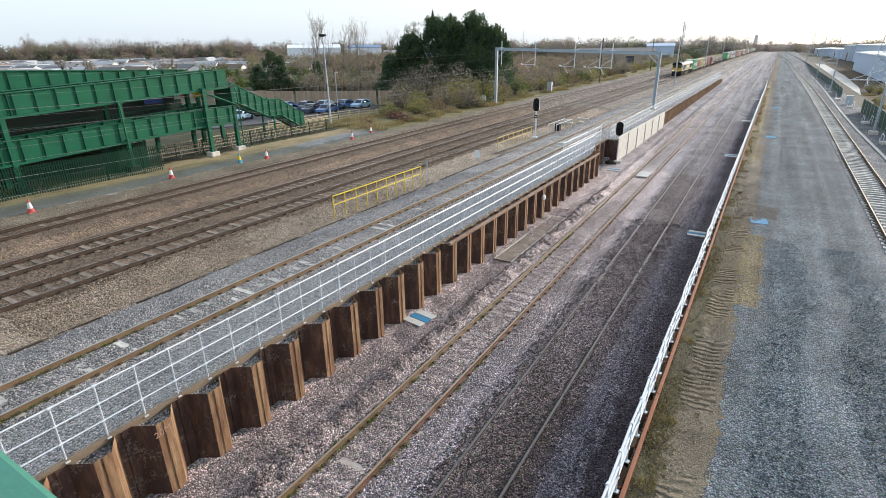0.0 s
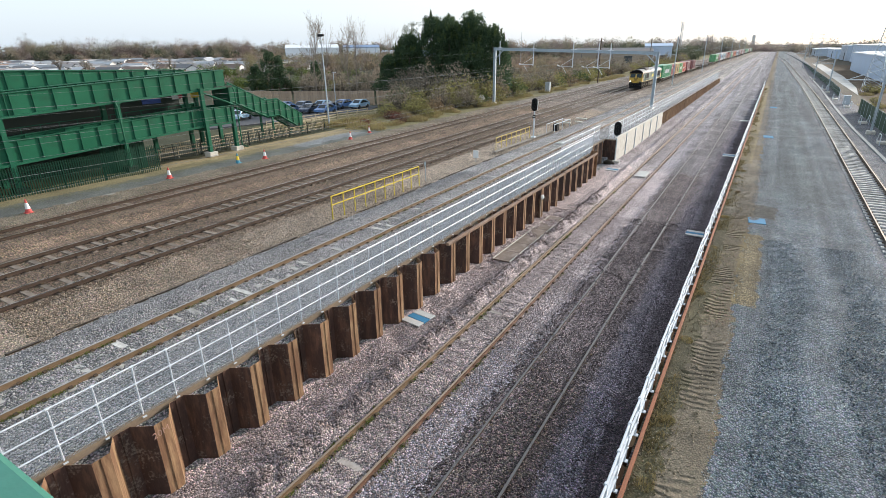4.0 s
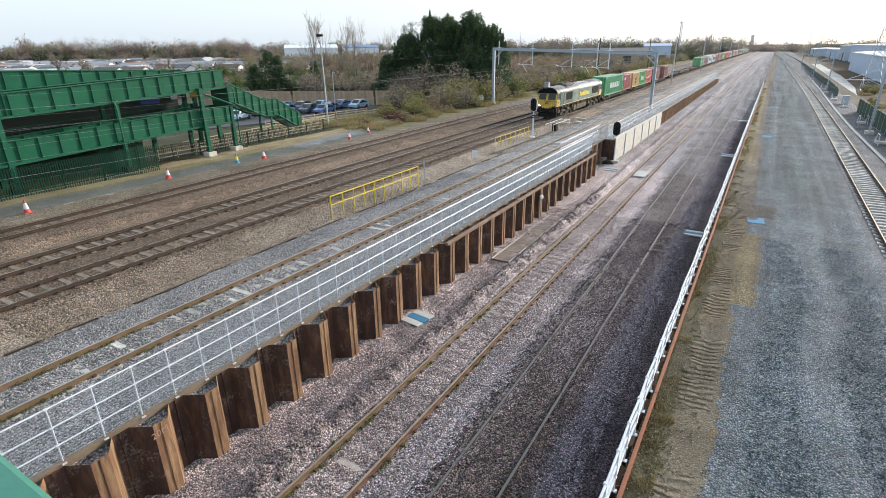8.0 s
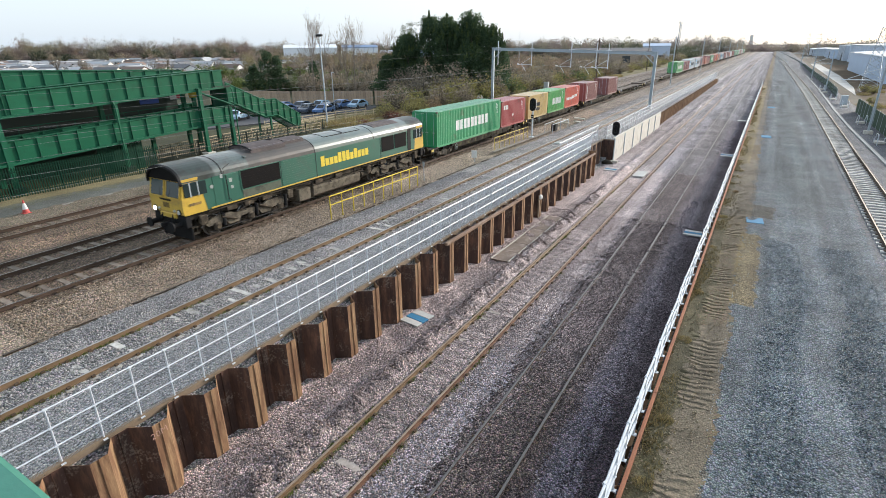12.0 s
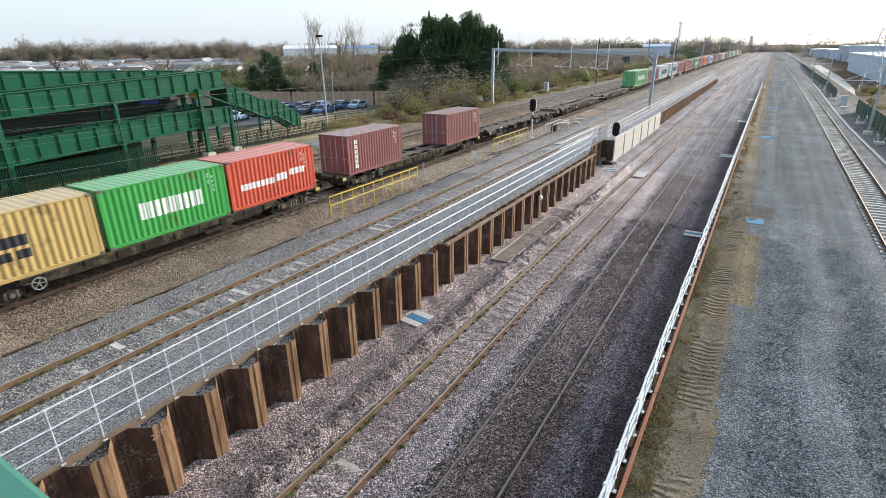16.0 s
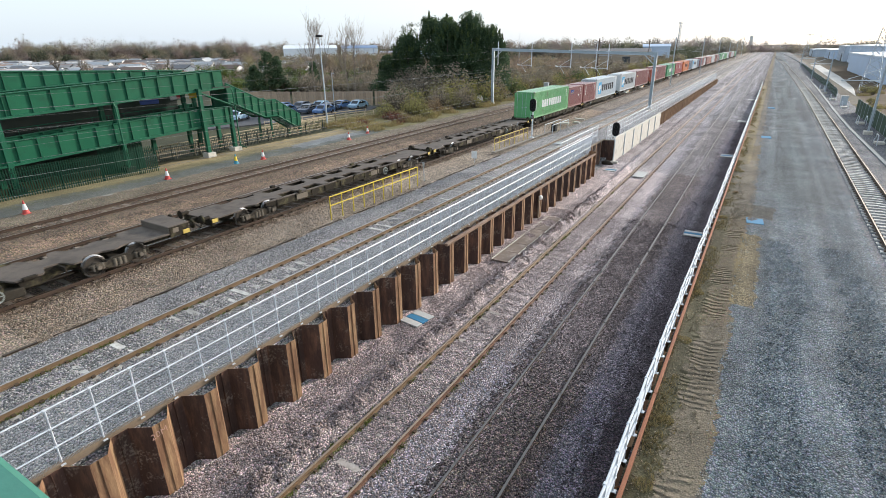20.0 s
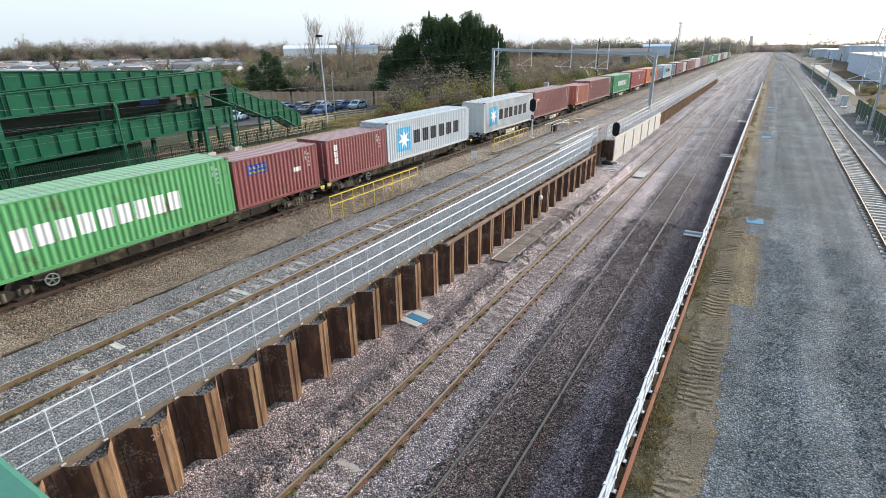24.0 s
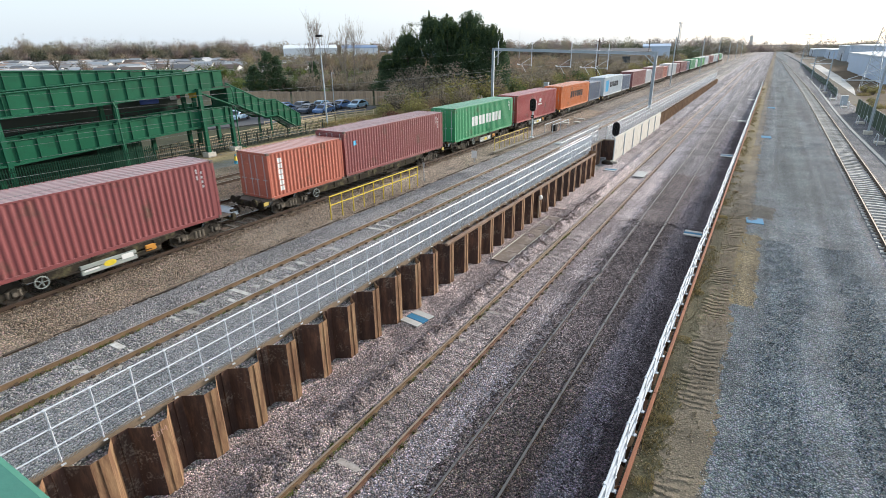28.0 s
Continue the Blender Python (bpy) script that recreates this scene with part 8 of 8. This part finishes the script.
part("shaft", Geo().tube([(0, 0, 0), (0, 0, 17.2)], [.14, .08], 8), GALV_DULL, pole)
DISTANT_GREY = surface("distant_pale_concrete", (0.62, 0.60, 0.57), .8)
tower = thing("tower_block", pose(-33, 900, -1), "small distant tower block", "building")
part("wall", Geo().box((0, 0, 10.2), (4, 4, 20.4)), DISTANT_GREY, tower)
part("roof", Geo().box((0, 0, 20.6), (2.5, 2.5, .8)), DISTANT_GREY, tower)
for dx in (0, 7.5):
    pl = thing("power_pylon", pose(16.3 + dx, 420 + dx * 4, -1), "distant lattice power pylon with cross arms", "pylon")
    part("lattice", Geo().tube([(-1.2, 0, 0), (-.2, 0, 15.6)], .07, 4).tube([(1.2, 0, 0), (.2, 0, 15.6)], .07, 4).tube([(-1, 0, 3), (.7, 0, 7)], .08, 4).tube([(1, 0, 3), (-.7, 0, 7)], .08, 4).tube([(-.7, 0, 7), (.4, 0, 11)], .08, 4).tube([(.7, 0, 7), (-.4, 0, 11)], .08, 4), GALV_DULL, pl)
    for z in (12.5, 15.0):
        part("cross_arm", Geo().tube([(-2.4, 0, z), (2.4, 0, z)], .07, 4), GALV_DULL, pl)

# woods: belts of many small clumps, crowns above one another
rw = random.Random(9)


rn = np.random.RandomState(17)


def loose_mesh(name, v, f, mat):
    """A mesh from arrays of vertices and triangles."""
    me = bpy.data.meshes.new(name)
    me.vertices.add(len(v))
    me.vertices.foreach_set("co", v.reshape(-1))
    me.loops.add(f.size)
    me.loops.foreach_set("vertex_index", f.reshape(-1))
    me.polygons.add(len(f))
    me.polygons.foreach_set("loop_start", np.arange(len(f)) * 3)
    me.update(calc_edges=True)
    me.materials.append(mat)
    return me


def wood_belt(name, spots, mat, label, n=84, grain=.11, slim=.5):
    """Crowns of many thin sprays, denser towards an uneven domed outline."""
    sp = np.repeat(np.array(spots, float), n, axis=0)
    x, y, h, w = sp.T
    k = len(sp)
    lump = np.repeat(rn.uniform(.8, 1.15, (len(spots), 1)), n, axis=0)[:, 0]
    a, z = rn.uniform(0, 6.283, k), rn.uniform(-.8, 1, k)
    q = rn.uniform(0, 1, k) ** .4 * (1 + .13 * np.sin(a * 3 + lump * 40) + .1 * np.sin(z * 7 + lump * 90))
    c = np.sqrt(np.maximum(0, 1 - z * z))
    p = np.stack([x + np.cos(a) * c * w * q, y + np.sin(a) * c * w * q, -1.5 + h * lump * (.46 + .46 * z * q)], 1)
    s = w * rn.uniform(.5, 1.4, k) * grain
    b, t = rn.uniform(0, 6.283, k), rn.uniform(-.2, 1.45, k)
    u = np.stack([np.cos(b) * np.cos(t), np.sin(b) * np.cos(t), np.sin(t)], 1) * s[:, None]
    v = np.stack([-np.sin(b), np.cos(b), rn.uniform(-.4, .4, k)], 1) * (s * slim * rn.uniform(.6, 1.2, k))[:, None]
    co = np.stack([p - u - v, p - u + v, p + u], 1).reshape(-1, 3)
    tagged(new(name, loose_mesh(name, co, np.arange(3 * k).reshape(-1, 3), mat)), label, "woodland", kind="stuff")


def ring_spots(a0, a1, d0, d1, n, h0, h1, w0=3.5, w1=6.0):
    out = []
    for _ in range(n):
        a = radians(rw.uniform(a0, a1))
        d = rw.uniform(d0, d1)
        out.append((-math.sin(a) * d, math.cos(a) * d, rw.uniform(h0, h1), rw.uniform(w0, w1)))
    return out


wood_belt("far_woodland", ring_spots(18, 52, 640, 700, 260, 13, 21, 4.5, 8) + ring_spots(50, 82, 620, 700, 330, 15, 25, 4.5, 9), FAR_WOOD, "belt of bare grey-brown winter woodland", 560, .09)
wood_belt("far_woodland", ring_spots(18, 80, 590, 640, 420, 6, 12, 4, 7), FAR_WOOD, "lower edge of the bare winter woodland", 320, .105)
wood_belt("far_woodland", ring_spots(2.5, 22, 520, 700, 260, 10, 19, 4, 7), FAR_HAZY, "belt of bare woodland beside the railway in the distance", 300, .14)
wood_belt("far_woodland", ring_spots(-30, 3, 640, 800, 330, 7, 14, 4, 7), FAR_HAZY, "belt of bare woodland beyond the industrial sheds", 260, .14)
wood_belt("far_evergreen_trees", ring_spots(22, 80, 585, 640, 120, 8, 17, 2.5, 5), FAR_GREEN, "scattered dark evergreens at the edge of the wood", 300, .16)
wood_belt("far_evergreen_trees", ring_spots(6, 15, 330, 520, 40, 8, 14, 3, 5), FAR_GREEN, "dark evergreens behind the overhead line masts", 300, .16)
wood_belt("garden_trees", ring_spots(41, 74, 170, 600, 240, 2, 5.5, 1.8, 3.5), FAR_WOOD, "low bare garden trees between the bungalows", 260, .17, .25)
wood_belt("garden_hedges", ring_spots(44, 72, 170, 420, 40, 1.5, 3.0, 2, 4), FAR_GREEN, "green garden hedges between the bungalows", 300, 0.14, 0.6)
HEDGE = leaf_stuff("bright_hedge", (0.085, 0.12, 0.035), (0.17, 0.20, 0.06))
wood_belt("garden_hedges", [(-173.0 + i * 1.9, 100.4 + i * 3.0, 5.3 + .5 * math.sin(i * 1.3), 2.6) for i in range(5)] + [(-163.5 + i * 2.0, 115.0 + i * 3.0, 6.0, 2.6) for i in range(3)], HEDGE, "clipped green hedges behind the footbridge", 900, 0.11, 0.6)
wood_belt("green_bushes", ring_spots(30, 52, 110, 300, 60, 2, 4.5, 1.5, 3), HEDGE, "green bushes among the bare trees", 500, 0.12, 0.5)
wood_belt("rough_trees", ring_spots(34, 51, 230, 520, 200, 5, 10, 2.5, 4.5), SCRUB_WOOD, "bare trees before the industrial sheds", 420, .17, .22)
wood_belt("rough_scrub", ring_spots(13, 38, 150, 420, 240, 3, 7, 2.5, 4.5), SCRUB_WOOD, "rough scrub and bare trees beyond the embankment", 360, .16, .22)


fc = bpy.data.curves.new("spray_mark", "FONT")
fc.body, fc.size, fc.extrude, fc.offset = "20M", .25, .001, -.002
fc.materials.append(surface("pink_spray_paint", (0.40, 0.24, 0.19), .8, 0, .3, 20))
sm_ = new("spray_mark", fc)
sm_.parent = wall_l
sm_.matrix_basis = pose(-11.518, 5.02, wall_top(5) - .36, 90, 0, 90) @ pose(0, 0, 0, 0, 0, 6)

# ---- loose ballast stones nearest the bridge ----


def stones(name, x0, x1, y0, y1, per_m2, size, lo, hi, label, seed, skip=(), sleepers=()):
    """Many small broken stones lying on the ground sheet, thinning out with distance."""
    r = np.random.RandomState(seed)
    n = int((x1 - x0) * (y1 - y0) * per_m2)
    x, y = r.uniform(x0, x1, n), y0 + (y1 - y0) * r.uniform(0, 1, n) ** 1.25
    keep = np.ones(n, bool)
    for a in skip:
        for s_ in (-HALF, HALF):
            keep &= np.abs(x - a - s_) > .075
    for a, y_first, pitch, share in sleepers:
        on = (np.abs(x - a) < 1.05) & (np.abs((y - y_first + pitch / 2) % pitch - pitch / 2) < .13)
        keep &= ~(on & (r.uniform(0, 1, n) < share))
    x, y = x[keep], y[keep]
    n = len(x)
    z = np.array([ground_z(a, b) + 0.045 * 1.2 * noise.noise((a * 1.1, b * 1.1, 0.3)) * (0.45 if min(abs(a - c) for c in TRACK_X.values()) < 1.3 else 2.2 if -11.6 < a < -9.6 else 1) + 0.025 * noise.noise((a * 3.1, b * 3.1, 5.3))
                  + (heap(a, b) if -11.3 < a < -9.2 else 0) for a, b in zip(x, y)])
    base = np.array([(1, 0, 0), (-1, 0, 0), (0, 1, 0), (0, -1, 0), (0, 0, .8), (0, 0, -.8)], float)
    tri = np.array([(0, 2, 4), (2, 1, 4), (1, 3, 4), (3, 0, 4), (2, 0, 5), (1, 2, 5), (3, 1, 5), (0, 3, 5)])
    v = base[None] * (size * r.uniform(.55, 1.25, (n, 1, 1))) * r.uniform(.6, 1.3, (n, 6, 1)) + r.uniform(-.25, .25, (n, 6, 3)) * size
    a = r.uniform(0, 6.283, n)
    c, s2 = np.cos(a)[:, None], np.sin(a)[:, None]
    v = np.stack([v[..., 0] * c - v[..., 1] * s2 + x[:, None], v[..., 0] * s2 + v[..., 1] * c + y[:, None], v[..., 2] + z[:, None] + size * .15], -1)
    f = (tri[None] + 6 * np.arange(n)[:, None, None]).reshape(-1, 3)
    me = loose_mesh(name, v.reshape(-1, 3), f, leaf_stuff(name + "_stone", lo, hi, .9))
    tagged(new(name, me), label, "ballast", kind="stuff")


def tufts(name, lines, y0, y1, n, label, seed):
    """Small green weeds rooted in patches along the rails."""
    r = random.Random(seed)
    g = Geo()
    for _ in range(n):
        x0, zname = r.choice(lines)
        y = y0 + (y1 - y0) * r.random() ** 1.4
        if noise.noise((x0 * 3, y * .8, 1.5)) < .05:
            continue
        for _ in range(9):
            x, yy = x0 + r.gauss(0, .035), y + r.gauss(0, .06)
            z = rail_z(zname, y) - .15
            a, h = r.uniform(0, 6.28), r.uniform(.04, .1)
            o = Vector((math.cos(a), math.sin(a), 0))
            q = Vector((-o.y, o.x, 0)) * .014
            p = Vector((x, yy, z))
            g.add([p - q, p + q, p + o * h * .7 + Vector((0, 0, h))], [(0, 1, 2)])
    tagged(part(name, g, leaf_stuff(name + "_leaf", (0.07, 0.10, 0.02), (0.20, 0.22, 0.06))), label, "weeds", kind="stuff")


tufts("rail_weeds", [(-8.79, "E"), (-8.79, "E"), (-7.28, "E"), (-9.05, "E"), (-16.82, "D"), (-15.32, "D"), (-17.1, "D")], 3, 40, 1100, "small green weeds along the rusty rails", 12)
stones("heaped_ballast", -9.98, -9.28, 4.5, 40, 190, .05, (0.14, 0.112, 0.106), (0.55, 0.46, 0.445), "coarse ballast stones heaped in a ridge beside the rusty rail", 9)
stones("loose_ballast", -11.5, -6.2, 4.5, 34, 210, .034, (0.205, 0.165, 0.156), (0.60, 0.50, 0.48), "pinkish grey ballast stones on the low-level track", 1, (-8.16, -4.8), ((-8.16, 3.0, .66, .9),))
stones("dark_ballast", -6.2, -3.4, 6.0, 34, 190, .032, (0.058, 0.046, 0.046), (0.215, 0.176, 0.174), "dark ballast stones round the bright-railed track", 2, (-8.16, -4.8))
stones("pale_ballast_streak", -3.5, -2.8, 6.0, 40, 120, .032, (0.10, 0.09, 0.105), (0.33, 0.30, 0.345), "paler blue-grey streak of ballast stones", 6)
stones("dark_ballast", -2.9, -1.7, 6.0, 34, 190, .032, (0.05, 0.042, 0.048), (0.20, 0.17, 0.19), "dark ballast stones by the yard wall", 7)
stones("soil_pebbles", -1.15, 0.15, 6.0, 40, 55, .026, (0.16, 0.13, 0.09), (0.46, 0.40, 0.30), "tan pebbles and clods in the soil beside the yard wall", 8)
stones("grey_ballast", -19.6, -12.3, 1.5, 34, 160, .034, (0.185, 0.18, 0.182), (0.56, 0.55, 0.55), "fresh grey ballast stones round the raised track", 3, (-16.2,), ((-16.2, 1.0, .66, .72),))
stones("brown_ballast", -23.0, -19.6, 6.0, 30, 120, .036, (0.145, 0.113, 0.085), (0.56, 0.445, 0.34), "brown ballast stones beside the main line", 4, (-23.9,))
stones("yard_chippings", 0.2, 5.6, 7.5, 30, 170, .026, (0.065, 0.078, 0.087), (0.47, 0.535, 0.575), "blue-grey stone chippings in the yard", 5)


def motions():
    """The train runs along its track towards and past the footbridge; its wheels turn with it."""
    for ob, s, z in MOVING:
        rows = []
        for t in range(0, 29):
            y = TRAIN_START - travelled(t) + s
            rows.append((t, pose(C_X, y, z_main(max(y, -20)) + z)))
        walk(ob, rows)
    steps = int(28 * FPS)
    run = [travelled(i / FPS) for i in range(steps + 1)]
    for w, dy, r in WHEELS:
        walk(w, [(i / FPS, pose(0, dy, r, math.degrees(run[i] / r) % 360, 0, 0)) for i in range(steps + 1)])


motions()
